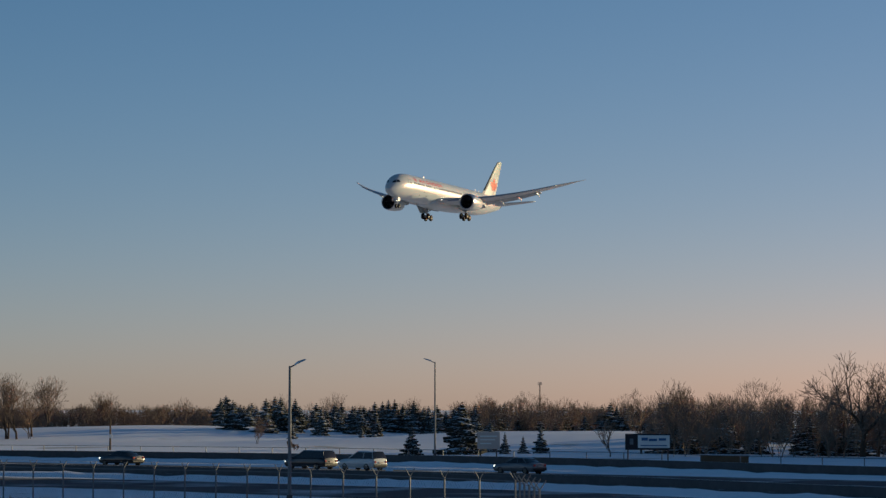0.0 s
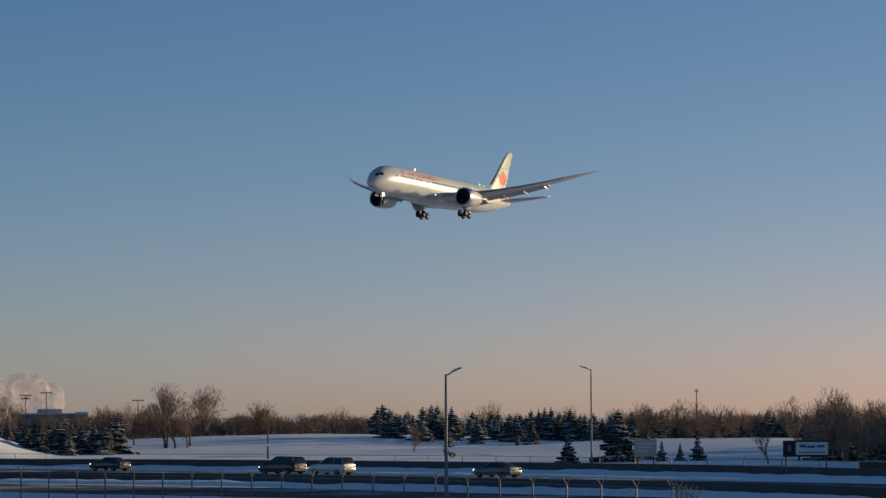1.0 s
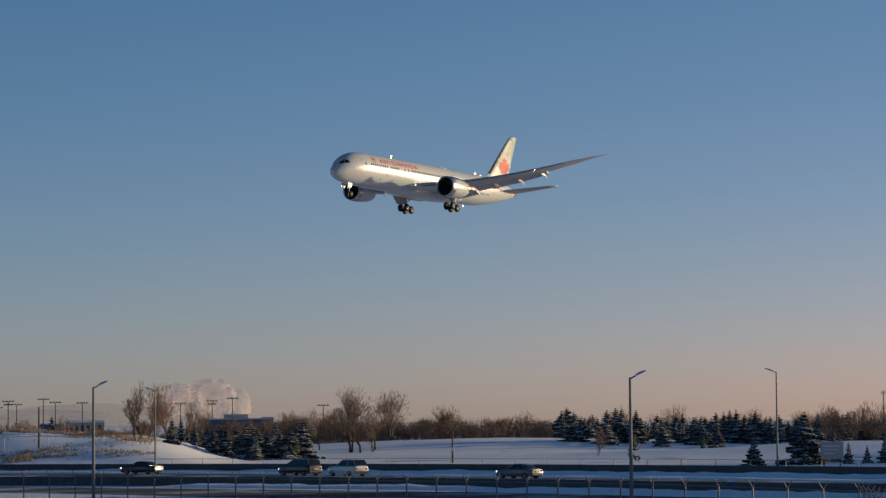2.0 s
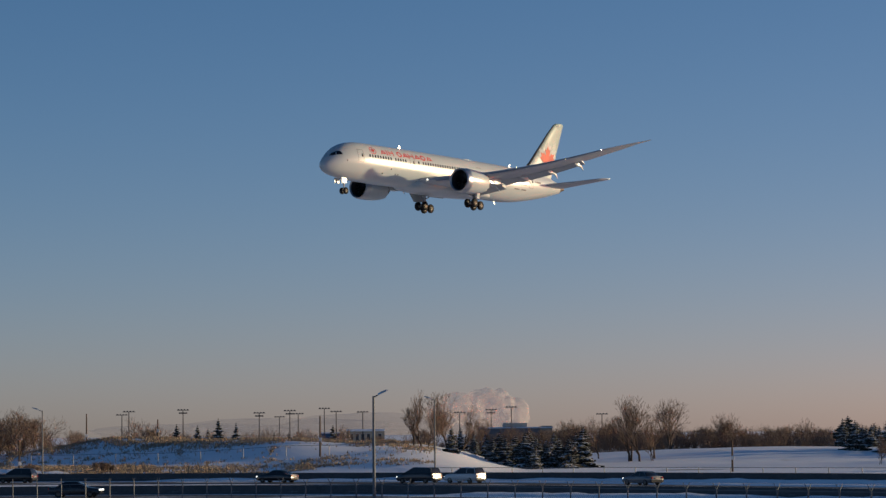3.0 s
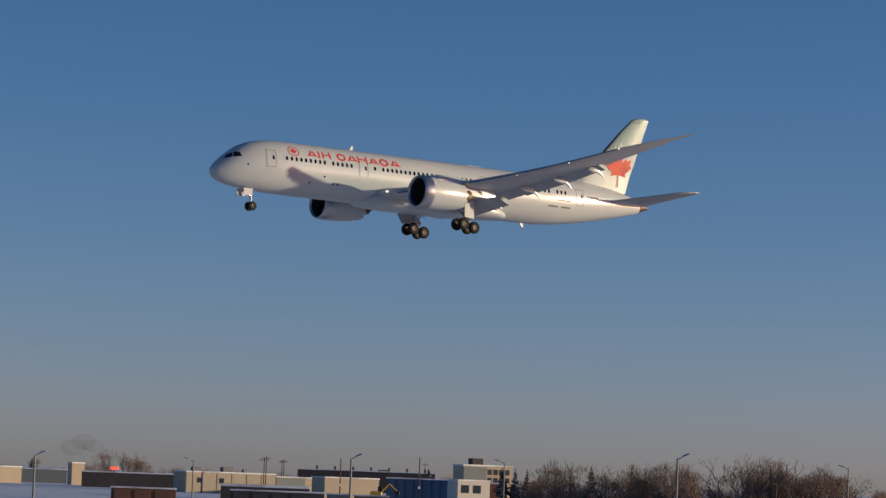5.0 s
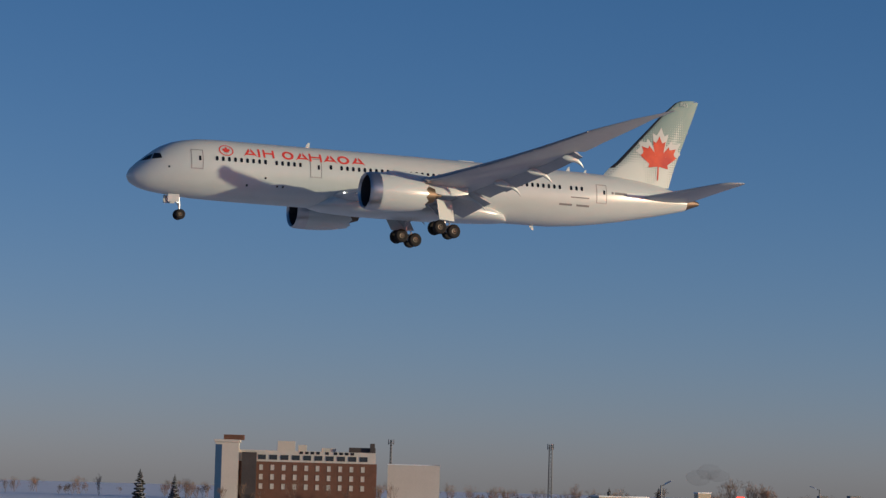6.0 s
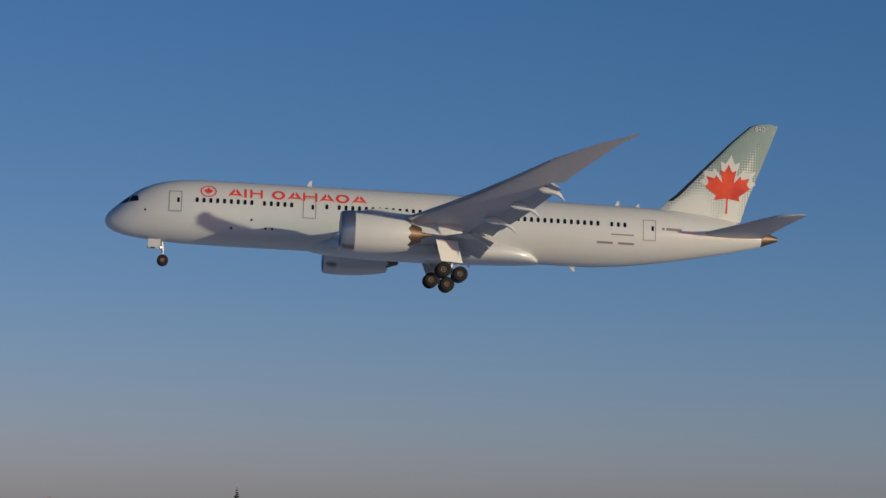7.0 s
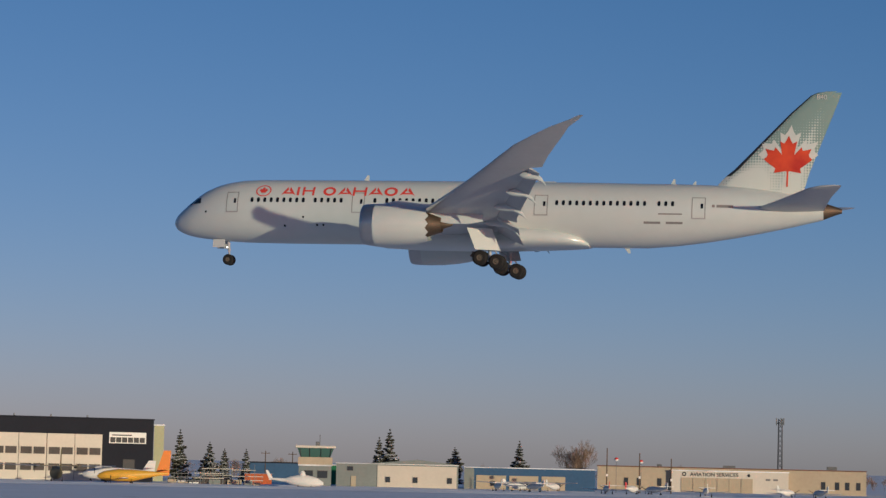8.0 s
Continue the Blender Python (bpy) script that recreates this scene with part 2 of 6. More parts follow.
RUST = mat("rust_red_container", (0.42, 0.10, 0.03), 0.6, vary=0.15, scale=0.4)
GREEN_BAND = mat("green_board", (0.02, 0.14, 0.06), 0.5, vary=0.1, scale=0.4)
CAR_DARK = mat("dark_car_paint", (0.018, 0.019, 0.022), 0.3, 0.2, vary=0.1, scale=1.0, coat=0.6)
CAR_WHITE = mat("white_car_paint", (0.62, 0.62, 0.61), 0.3, vary=0.06, scale=1.0, coat=0.6)
CAR_GREY = mat("grey_car_paint", (0.13, 0.135, 0.145), 0.42, 0.2, vary=0.08, scale=1.0, coat=0.6)
CAR_BLACK = mat("black_car_paint", (0.010, 0.010, 0.011), 0.28, vary=0.1, scale=1.0, coat=0.6)


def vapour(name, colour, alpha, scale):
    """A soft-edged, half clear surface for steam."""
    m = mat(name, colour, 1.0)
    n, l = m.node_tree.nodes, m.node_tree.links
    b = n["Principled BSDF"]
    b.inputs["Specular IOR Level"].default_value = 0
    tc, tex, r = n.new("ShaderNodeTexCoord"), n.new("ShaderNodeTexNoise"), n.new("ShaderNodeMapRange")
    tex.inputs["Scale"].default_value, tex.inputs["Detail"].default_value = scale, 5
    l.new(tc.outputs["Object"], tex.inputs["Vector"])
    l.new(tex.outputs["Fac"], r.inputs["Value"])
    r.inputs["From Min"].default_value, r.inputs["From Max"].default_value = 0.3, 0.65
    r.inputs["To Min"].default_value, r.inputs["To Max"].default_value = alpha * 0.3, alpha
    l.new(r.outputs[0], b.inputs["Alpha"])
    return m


STEAM = vapour("steam", (0.95, 0.82, 0.74), 0.30, 0.008)
SMOKE = vapour("brown_smoke", (0.16, 0.15, 0.15), 0.09, 0.05)
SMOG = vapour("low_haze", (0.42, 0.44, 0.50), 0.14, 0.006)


# ---- the ground ----
def smooth(a, b, v):
    v = min(1.0, max(0.0, (v - a) / (b - a)))
    return v * v * (3 - 2 * v)


def polar(right, distance, z=0.0):
    """A place at that many degrees to the left of +Y and metres from the stand."""
    return Vector((-distance * math.sin(radians(right)), distance * math.cos(radians(right)), z))


def hill(x, y, cx, cy, rx, ry, h, turn=0):
    c, s = math.cos(radians(turn)), math.sin(radians(turn))
    u, v = (c * (x - cx) + s * (y - cy)) / rx, (-s * (x - cx) + c * (y - cy)) / ry
    d = u * u + v * v
    return h * math.exp(-d * 1.2)


ROAD_SIDE = Vector((0.425, 0.905, 0)).normalized()       # away from the stand


def off_road(x, y):
    return (Vector((x, y, 0)) - Vector((-94, 218, 0))).dot(ROAD_SIDE)


def ramp(points):
    """Height along a line of (degrees, metres), with soft steps."""
    def at(v):
        if v <= points[0][0]:
            return points[0][1]
        for p, q in zip(points, points[1:]):
            if v <= q[0]:
                return p[1] + (q[1] - p[1]) * smooth(p[0], q[0], v)
        return points[-1][1]
    return at


RIDGE = ramp([(36.2, 0.0), (37.0, 2.2), (37.8, 3.5), (38.8, 4.4), (40.2, 4.9), (42.0, 5.2), (44.0, 5.1), (45.2, 4.5), (46.0, 3.2), (46.6, 1.2), (47.4, 0.0)])


def crest_line(az):
    """How far off the crest of the slope runs in that direction."""
    return 430 + 3.2 * (az - 42) + 5 * math.sin(az * 1.3)


def ground_height(x, y):
    d = off_road(x, y)
    z = 0.0
    if d > 16:
        g = smooth(16, 60, d)
        z += g * (hill(x, y, -255, 425, 60, 40, 2.4, 25) + hill(x, y, -160, 375, 45, 26, 2.0, 20) + hill(x, y, -110, 420, 60, 40, 2.2))
        z += g * 0.35 * noise.fractal(Vector((x * 0.03, y * 0.03, 0.3)), 1.0, 2.0, 4)
    az, rad = math.degrees(math.atan2(-x, y)), math.hypot(x, y)
    if 36.5 < az < 48.5 and 360 < rad < 540:
        k = (rad - crest_line(az)) / ((26 + 22 * (1 - smooth(39.5, 42.0, az))) if rad < crest_line(az) else 60)
        step = 1.0 * smooth(348, 392, rad) * (1 - smooth(480, 538, rad)) * smooth(36.6, 38.6, az) * (1 - smooth(46.4, 48.4, az))
        crest = (0.92 * RIDGE(az) - step) * math.exp(-k * k * 1.3) if RIDGE(az) > 1.2 else 0.92 * RIDGE(az) * math.exp(-k * k * 1.3)
        z += step + crest + 0.75 * max(0.0, min(1.0, crest)) * noise.fractal(Vector((x * 0.06, y * 0.06, 4.3)), 0.8, 2.0, 2)
    return z


def make_ground():
    xs = [-6000, -4500, -3200, -2300, -1600, -1200, -900, -760, -660] + [-580 + 4 * i for i in range(159)] + [80, 150, 300, 700, 1500, 3500, 6000]
    ys = [-6000, -3500, -2000, -1200, -800, -500, -300, -150, -60, 0, 60, 120] + [160 + 4 * i for i in range(114)] + [640, 720, 850, 1050, 1400, 2000, 3200, 4600, 6000]
    verts = [(x, y, ground_height(x, y)) for y in ys for x in xs]
    w = len(xs)
    faces = [(j * w + i, j * w + i + 1, (j + 1) * w + i + 1, (j + 1) * w + i) for j in range(len(ys) - 1) for i in range(w - 1)]
    me = bpy.data.meshes.new("ground")
    me.from_pydata(verts, [], faces)
    me.materials.append(SNOW_FIELD)
    me.shade_smooth()
    tagged(new("ground", me), "snow-covered rolling winter ground with dry grass patches", "ground", kind="structure")


make_ground()


# ---- the roads: rings round the stand, given by their distance in each direction ----
def curve_of(points):
    """Smooth distance as a function of the direction, through a few (degrees, metres)."""
    a, d = [p[0] for p in points], [p[1] for p in points]

    def at(v):
        if v <= a[0]:
            return d[0] + (d[1] - d[0]) / (a[1] - a[0]) * (v - a[0])
        for i in range(len(a) - 1):
            if v <= a[i + 1]:
                k = (v - a[i]) / (a[i + 1] - a[i])
                m0 = (d[i + 1] - d[max(i - 1, 0)]) / (a[i + 1] - a[max(i - 1, 0)])
                m1 = (d[min(i + 2, len(a) - 1)] - d[i]) / (a[min(i + 2, len(a) - 1)] - a[i])
                w = a[i + 1] - a[i]
                return ((2 * k ** 3 - 3 * k * k + 1) * d[i] + (k ** 3 - 2 * k * k + k) * w * m0 + (-2 * k ** 3 + 3 * k * k) * d[i + 1] + (k ** 3 - k * k) * w * m1)
        return d[-1]
    return at


FAR_LANE = curve_of([(5, 180), (16.7, 217), (23, 238), (27, 256), (31.4, 275), (36, 302), (42, 326), (48, 343), (56, 352), (70, 360), (90, 365)])
FAR_BARRIER = curve_of([(5, 195), (16.7, 233), (22.4, 266), (28, 291), (33.5, 313), (38, 328), (42, 340), (48, 356), (56, 366), (70, 374), (90, 380)])
MEDIAN = curve_of([(5, 140), (16.7, 177), (22, 202), (27, 218), (32, 238), (37, 254), (42, 266), (48, 272), (56, 272), (70, 268), (90, 262)])
FENCE_LINE = curve_of([(23.4, 134), (25, 140), (28, 152), (32.7, 164), (37, 180), (42, 198), (48, 202), (56, 198), (70, 190)])


def ribbon(name, inner, outer, z, material, label, category, a0=5.0, a1=90.0, step=1.0, thick=0.0):
    bm = bmesh.new()
    n = int((a1 - a0) / step)
    rows = []
    for i in range(n + 1):
        a = a0 + (a1 - a0) * i / n
        rows.append([bm.verts.new(polar(a, inner(a) + k * (outer(a) - inner(a)) / 4, z)) for k in range(5)])
    for r0, r1 in zip(rows, rows[1:]):
        for k in range(4):
            bm.faces.new((r0[k], r0[k + 1], r1[k + 1], r1[k]))
    bmesh.ops.recalc_face_normals(bm, faces=bm.faces)
    return tagged(link_mesh(name, bm, material), label, category, kind="structure")


ribbon("road_far_lanes", lambda a: FAR_LANE(a) - 9, lambda a: FAR_LANE(a) + 6.5, 0.02, ROAD_MAT, "dark asphalt road with packed snow", "road")
ribbon("road_near_lanes", lambda a: MEDIAN(a) - 22 - 18 * (1 - smooth(34, 44, a)), lambda a: MEDIAN(a) - 3 - 10 * (1 - smooth(34, 44, a)), 0.02, ROAD_MAT, "dark asphalt road with packed snow", "road")


def barrier_run(name, line, a0, a1, height, label, gaps=()):
    """Concrete barrier blocks laid end to end along a line."""
    thing_ob = thing(name, Matrix.Identity(4), label, "barrier", kind="structure")
    a = a0
    shared = None
    while a < a1:
        d = line(a)
        step = math.degrees(6.0 / d)
        p = polar(a, d)
        for _ in range(3):
            step *= 6.0 / (polar(a + step, line(a + step)) - p).length
        q = polar(a + step, line(a + step))
        if not any(g0 < a < g1 for g0, g1 in gaps):
            if shared is None:
                bm = bmesh.new()
                prof = [(-0.30, 0), (0.30, 0), (0.28, 0.08), (0.14, 0.33), (0.09, 1), (-0.09, 1), (-0.14, 0.33), (-0.28, 0.08)]
                loft(bm, [[(x, y, z * height) for y, z in prof] for x in (0.01, 6.04)])
                shared = part("barrier_block", bm, CONCRETE, thing_ob)
                ob = shared
            else:
                ob = shared.copy()
                scene.collection.objects.link(ob)
            v = q - p
            ob.matrix_basis = pose(p.x, p.y, 0, 0, 0, math.degrees(math.atan2(v.y, v.x)))
        a += step


barrier_run("barrier_far", FAR_BARRIER, 2, 62, 0.95, "grimy snow-topped concrete road barrier", gaps=((28.95, 29.2),))
barrier_run("barrier_median", MEDIAN, 8, 62, 0.85, "grimy snow-topped concrete median barrier")


def snow_bank(name, line, off, a0, a1, h, w, seed):
    """Ploughed snow heaped along a line."""
    bm = bmesh.new()
    rows = []
    n = int((a1 - a0) / 0.25)
    for i in range(n + 1):
        a = a0 + (a1 - a0) * i / n
        d = line(a) + off
        k = (0.75 + 0.4 * noise.noise(Vector((a * 0.9, seed, 0)))) * smooth(a0, a0 + 1.5, a) * (1 - smooth(a1 - 1.5, a1, a))
        rows.append([bm.verts.new(polar(a, d + w * s, max(-0.05, h * z * k + 0.3 * h * z * noise.noise(Vector((a * 3, s * 2, seed)))))) for s, z in ((-1, -0.1), (-0.55, 0.6), (-0.1, 1), (0.4, 0.7), (1, -0.1))])
    for r0, r1 in zip(rows, rows[1:]):
        for k in range(4):
            bm.faces.new((r0[k], r0[k + 1], r1[k + 1], r1[k]))
    bmesh.ops.recalc_face_normals(bm, faces=bm.faces)
    tagged(link_mesh(name, bm, SNOW, smooth=True), "ploughed snow bank along the road", "snow bank", kind="structure")


snow_bank("snow_bank_1", FAR_LANE, 10, 8, 44, 0.25, 2.2, 1.0)
snow_bank("snow_bank_2", MEDIAN, 6, 8, 60, 0.22, 5.0, 2.0)
snow_bank("snow_bank_3", MEDIAN, -46, 8, 40, 0.25, 4.0, 3.0)
snow_bank("snow_bank_9", FAR_BARRIER, -2.6, 8, 44, 0.42, 2.2, 12.0)
snow_bank("snow_bank_5", MEDIAN, -5, 8, 38, 0.45, 4.0, 6.0)
for i, (d, h) in enumerate(((540, 0.45), (556, 0.5), (572, 0.55))):       # windrows added before the apron, so that sunlit faces brighten the snow
    snow_bank("snow_bank_%d" % (6 + i), lambda a, d=d: d + 4 * math.sin(a * 1.1 + d), 0, 88, 116, h, 3.6, 8.0 + i)
snow_bank("snow_bank_4", FAR_BARRIER, 22, 44, 62, 1.6, 7.0, 5.0)


# ---- chain-link fence with barbed wire arms ----
def make_security_fence():
    fence = thing("security_fence", Matrix.Identity(4), "galvanised chain-link fence with angled barbed wire arms", "fence")
    posts = []
    a = 23.4
    while a < 64:
        posts.append(polar(a, FENCE_LINE(a)))
        a += math.degrees(1.7 / FENCE_LINE(a))
    corner = posts[0]
    posts = [corner + Vector((1.35 * i, -2.6 * i, 0)) for i in range(5, 0, -1)] + posts
    shared = None
    for i, p in enumerate(posts):
        v = (posts[min(i + 1, len(posts) - 1)] - posts[max(i - 1, 0)]).normalized()
        turn = math.degrees(math.atan2(v.y, v.x))
        if shared is None:
            bm = bmesh.new()
            tube(bm, (0, 0, 0), (0, 0, 2.25), 0.045, 0.045, 6)
            shared = part("post", bm, STEEL, fence)
            bm = bmesh.new()
            tube(bm, (0, 0, 2.2), (0, 0.28, 2.62), 0.028, 0.02, 5)
            tube(bm, (0, 0, 2.2), (0, -0.28, 2.62), 0.028, 0.02, 5)
            arm = part("barbed_wire_arm", bm, STEEL, shared)
            shared.matrix_basis = pose(p.x, p.y, 0, 0, 0, turn)
        else:
            ob, ar = shared.copy(), arm.copy()
            scene.collection.objects.link(ob)
            scene.collection.objects.link(ar)
            ar.parent = ob
            ob.matrix_basis = pose(p.x, p.y, 0, 0, 0, turn)
    verts, faces = [], []

    def wire(p, q, r):
        d = (q - p).normalized()
        s = d.cross(Vector((0.6, -0.8, 0.1))).normalized() * r
        i = len(verts)
        verts.extend([p - s, p + s, q + s, q - s])
        faces.append((i, i + 1, i + 2, i + 3))
    for p, q in zip(posts, posts[1:]):
        for z, r in ((0.06, 0.01), (2.2, 0.022), (2.42, 0.006), (2.6, 0.006)):
            wire(p + Vector((0, 0, z)), q + Vector((0, 0, z)), r)
        n = 13
        for k in range(n):
            for sgn in (1, -1):
                u0 = k / n
                u1 = u0 + sgn * 2.1 / 3.1
                z1 = 2.15
                if u1 > 1:
                    z1 = 2.15 * (1 - u0) / (u1 - u0)
                    u1 = 1
                if u1 < 0:
                    z1 = 2.15 * u0 / (u0 - u1)
                    u1 = 0
                wire(p.lerp(q, u0) + Vector((0, 0, 0.05)), p.lerp(q, u1) + Vector((0, 0, 0.05 + z1)), 0.0035)
    me = bpy.data.meshes.new("chain_link_mesh")
    me.from_pydata([tuple(v) for v in verts], [], faces)
    me.materials.append(STEEL)
    ob = new("chain_link_mesh", me)
    ob.parent = fence
    tagged(ob, kind="stuff")


make_security_fence()


def make_rail_fence(name, line, off, a0, a1, h, spacing, label):
    fence = thing(name, Matrix.Identity(4), label, "fence")
    a, shared, pts = a0, None, []
    while a < a1:
        d = line(a) + off
        p = polar(a, d)
        p.z = ground_height(p.x, p.y)
        pts.append(p)
        if shared is None:
            bm = bmesh.new()
            tube(bm, (0, 0, -0.1), (0, 0, h), 0.05, 0.05, 5)
            shared = ob = part("post", bm, STEEL, fence)
        else:
            ob = shared.copy()
            scene.collection.objects.link(ob)
        ob.matrix_basis = Matrix.Translation(p)
        a += math.degrees(spacing / d)
    bm = bmesh.new()
    for p, q in zip(pts, pts[1:]):
        tube(bm, p + Vector((0, 0, h - 0.03)), q + Vector((0, 0, h - 0.03)), 0.03, 0.03, 4, cap=False)
    part("rail", bm, STEEL, fence)


make_rail_fence("rail_fence", FAR_BARRIER, 14, 12, 38, 1.35, 3.6, "low galvanised rail fence along the snowy field")
make_rail_fence("wire_fence", FAR_BARRIER, 60, 38, 46, 1.5, 6.0, "low wire fence with thin posts on the snowy slope")


# ---- trees ----
def spruce_mesh(h, seed, levels=15, droop=0.32, width=0.24):
    rng = random.Random(seed)
    verts, faces = [], []

    def tri(*p):
        i = len(verts)
        verts.extend(p)
        faces.append(tuple(range(i, i + len(p))))
    for lv in range(levels):
        u = lv / (levels - 1)
        z = h * (0.07 + 0.90 * u)
        reach = h * width * (1 - u) ** 0.72 * rng.uniform(0.72, 1.15) + 0.12
        count = int(15 - 7 * u)
        start = rng.uniform(0, 6.28)
        for b in range(count):
            ang = start + 6.283 * b / count + rng.uniform(-0.25, 0.25)
            ln = reach * rng.uniform(0.5, 1.2) * (1 + 0.22 * math.sin(2 * ang + seed + 5 * u))
            if rng.random() < 0.08:
                continue
            d, s = Vector((math.cos(ang), math.sin(ang), 0)), Vector((-math.sin(ang), math.cos(ang), 0))
            root = Vector((0, 0, z + rng.uniform(-0.1, 0.1)))
            mid = root + d * ln * 0.55 + Vector((0, 0, -droop * ln * 0.45))
            tip = root + d * ln + Vector((0, 0, -droop * ln * 0.62))
            w = 0.36 * ln + 0.14
            hang = Vector((0, 0, -0.26 * ln - 0.12))
            tri(root, mid - s * w * 0.6, tip, mid + s * w * 0.6)
            tri(mid - s * w * 0.6, mid - s * w * 0.75 + hang, tip + hang * 0.5, tip)
            tri(mid + s * w * 0.6, tip, tip + hang * 0.5, mid + s * w * 0.75 + hang)
            tri(root, root + hang * 1.5, mid + hang * 1.3, mid)
            for k in (0.35, 0.7):
                q = root.lerp(tip, k)
                for sg in (-1, 1):
                    e = q + (d * 0.5 + s * sg).normalized() * w * 0.9 + Vector((0, 0, -0.14 * ln))
                    tri(q, e, q + d * 0.16 * ln + hang * 0.4)
    tri(Vector((0.06, 0, h * 0.93)), Vector((-0.06, 0.03, h * 0.93)), Vector((0, 0, h)))
    me = bpy.data.meshes.new("crown")
    me.from_pydata([tuple(v) for v in verts], [], faces)
    me.materials.append(NEEDLES)
    return me


def grow_sticks(seed, levels, angle, rise, stems, thick, clear):
    """A leafless tree ten metres high as sticks (from, to, radii, level): limbs fork again and again and turn upwards."""
    rng = random.Random(seed)
    out = []

    def limb(p, d, ln, r, lv):
        m = p + d * ln * 0.5
        d2 = (d + Vector((rng.gauss(0, 0.13), rng.gauss(0, 0.13), rise * 0.4 + rng.gauss(0, 0.06)))).normalized()
        q = m + d2 * ln * 0.5
        out.append((p, m, r, r * 0.86, lv))
        out.append((m, q, r * 0.86, r * 0.7, lv))
        if lv == levels:
            return
        turn = rng.uniform(0, 6.283)
        kids = 3 if lv < 2 or rng.random() < 0.45 else 2
        for i in range(kids):
            a = turn + 6.283 * i / kids + rng.uniform(-0.5, 0.5)
            side = d2.cross(Vector((math.cos(a), math.sin(a), 0.37))).normalized()
            bend = angle * rng.uniform(0.55, 1.35)
            nd = (d2 * math.cos(bend) + side * math.sin(bend) + Vector((0, 0, rise))).normalized()
            limb(m.lerp(q, rng.uniform(0.55, 1.0)), nd, ln * rng.uniform(0.62, 0.92), r * 0.62, lv + 1)
        if lv < levels - 1 and rng.random() < 0.8:
            side = Vector((rng.gauss(0, 1), rng.gauss(0, 1), 0.3)).normalized()
            limb(p.lerp(m, rng.uniform(0.5, 1.0)), (d + side * 0.8).normalized(), ln * 0.5, r * 0.4, lv + 2)
    for s in range(stems):
        spread = 0.0 if stems == 1 else 0.16
        base = Vector((rng.gauss(0, 1.4 * spread), rng.gauss(0, 1.4 * spread), -0.1))
        limb(base, Vector((rng.gauss(0, 0.04 + spread), rng.gauss(0, 0.04 + spread), 1)).normalized(), clear * rng.uniform(0.85, 1.1), 10 * thick, 0)
    top = max(q.z for _, q, _, _, _ in out)
    k = 10 / top
    return [(p * k, q * k, max(r0 * k, 0.019), max(r1 * k, 0.013), lv) for p, q, r0, r1, lv in out]


def bare_tree_parts(seed, angle, rise, stems, thick, clear):
    """Trunk with its limbs, and the fine crown of twigs, as two meshes."""
    sticks = grow_sticks(seed, 6, angle, rise, stems, thick, clear)
    made = []
    for name, low, high, sides, m in (("trunk", 0, 1, 7, BARK), ("crown", 2, 9, 3, TWIGS)):
        vs, fs = [], []
        for p, q, r0, r1, lv in sticks:
            if low <= lv <= high:
                qq = (q - p).to_track_quat("Z", "Y")
                i = len(vs)
                for c, r in ((p, r0), (q, r1)):
                    vs.extend(tuple(c + qq @ Vector((r * math.cos(6.283 * k / sides), r * math.sin(6.283 * k / sides), 0))) for k in range(sides))
                fs.extend((i + k, i + (k + 1) % sides, i + sides + (k + 1) % sides, i + sides + k) for k in range(sides))
        me = bpy.data.meshes.new(name)
        me.from_pydata(vs, [], fs)
        me.materials.append(m)
        made.append(me)
    return made


def tree_thing(name, meshes, label, group):
    ob = thing(name, Matrix.Identity(4), label, "tree", group)
    for me in meshes:
        o = new(me.name, me)
        o.parent = ob
    return ob


def trunk_mesh(h, r):
    bm = bmesh.new()
    tube(bm, (0, 0, -0.2), (0, 0, h * 0.96), r, 0.02, 7)
    me = bpy.data.meshes.new("trunk")
    bm.to_mesh(me)
    bm.free()
    me.materials.append(BARK)
    return me


SPRUCES = [tree_thing("spruce_tree", [trunk_mesh(10, 0.16), spruce_mesh(10, s, lv, dr, wd)], "dark green spruce tree with snow on its branches", "spruces on the snowy field")
           for s, lv, dr, wd in ((3, 19, 0.35, 0.23), (11, 18, 0.30, 0.27), (23, 20, 0.40, 0.21), (37, 18, 0.28, 0.30))]
BARES = [tree_thing("bare_tree", bare_tree_parts(*kind), "bare leafless deciduous tree in winter", "bare trees on the field edge")
         for kind in ((5, 0.50, 0.16, 1, 0.015, 2.4), (8, 0.36, 0.24, 1, 0.014, 2.2), (13, 0.34, 0.22, 3, 0.008, 2.3), (21, 0.46, 0.18, 2, 0.010, 2.2), (34, 0.42, 0.22, 1, 0.013, 2.6), (55, 0.50, 0.10, 1, 0.022, 2.2))]
used = set()


def plant(stock, index, a, d, h, turn, widen=1.0):
    """Stands a tree of height h in the direction a at distance d; the first of each kind is the stock itself."""
    p = polar(a, d)
    m = pose(p.x, p.y, ground_height(p.x, p.y) - 0.05, 0, 0, turn) @ Matrix.Diagonal((h / 10 * widen, h / 10 * widen, h / 10, 1))
    ob = stock[index % len(stock)]
    if id(ob) in used:
        ob = copy_thing(ob, Matrix.Identity(4))
    else:
        used.add(id(ob))
    ob.matrix_basis = m
    return ob


def plant_all(stock, rows, seed, widen=1.0):
    rng = random.Random(seed)
    for i, (a, d, h) in enumerate(rows):
        plant(stock, rng.randrange(len(stock)), a, d, h - ground_height(*polar(a, d).xy), rng.uniform(0, 360), widen)


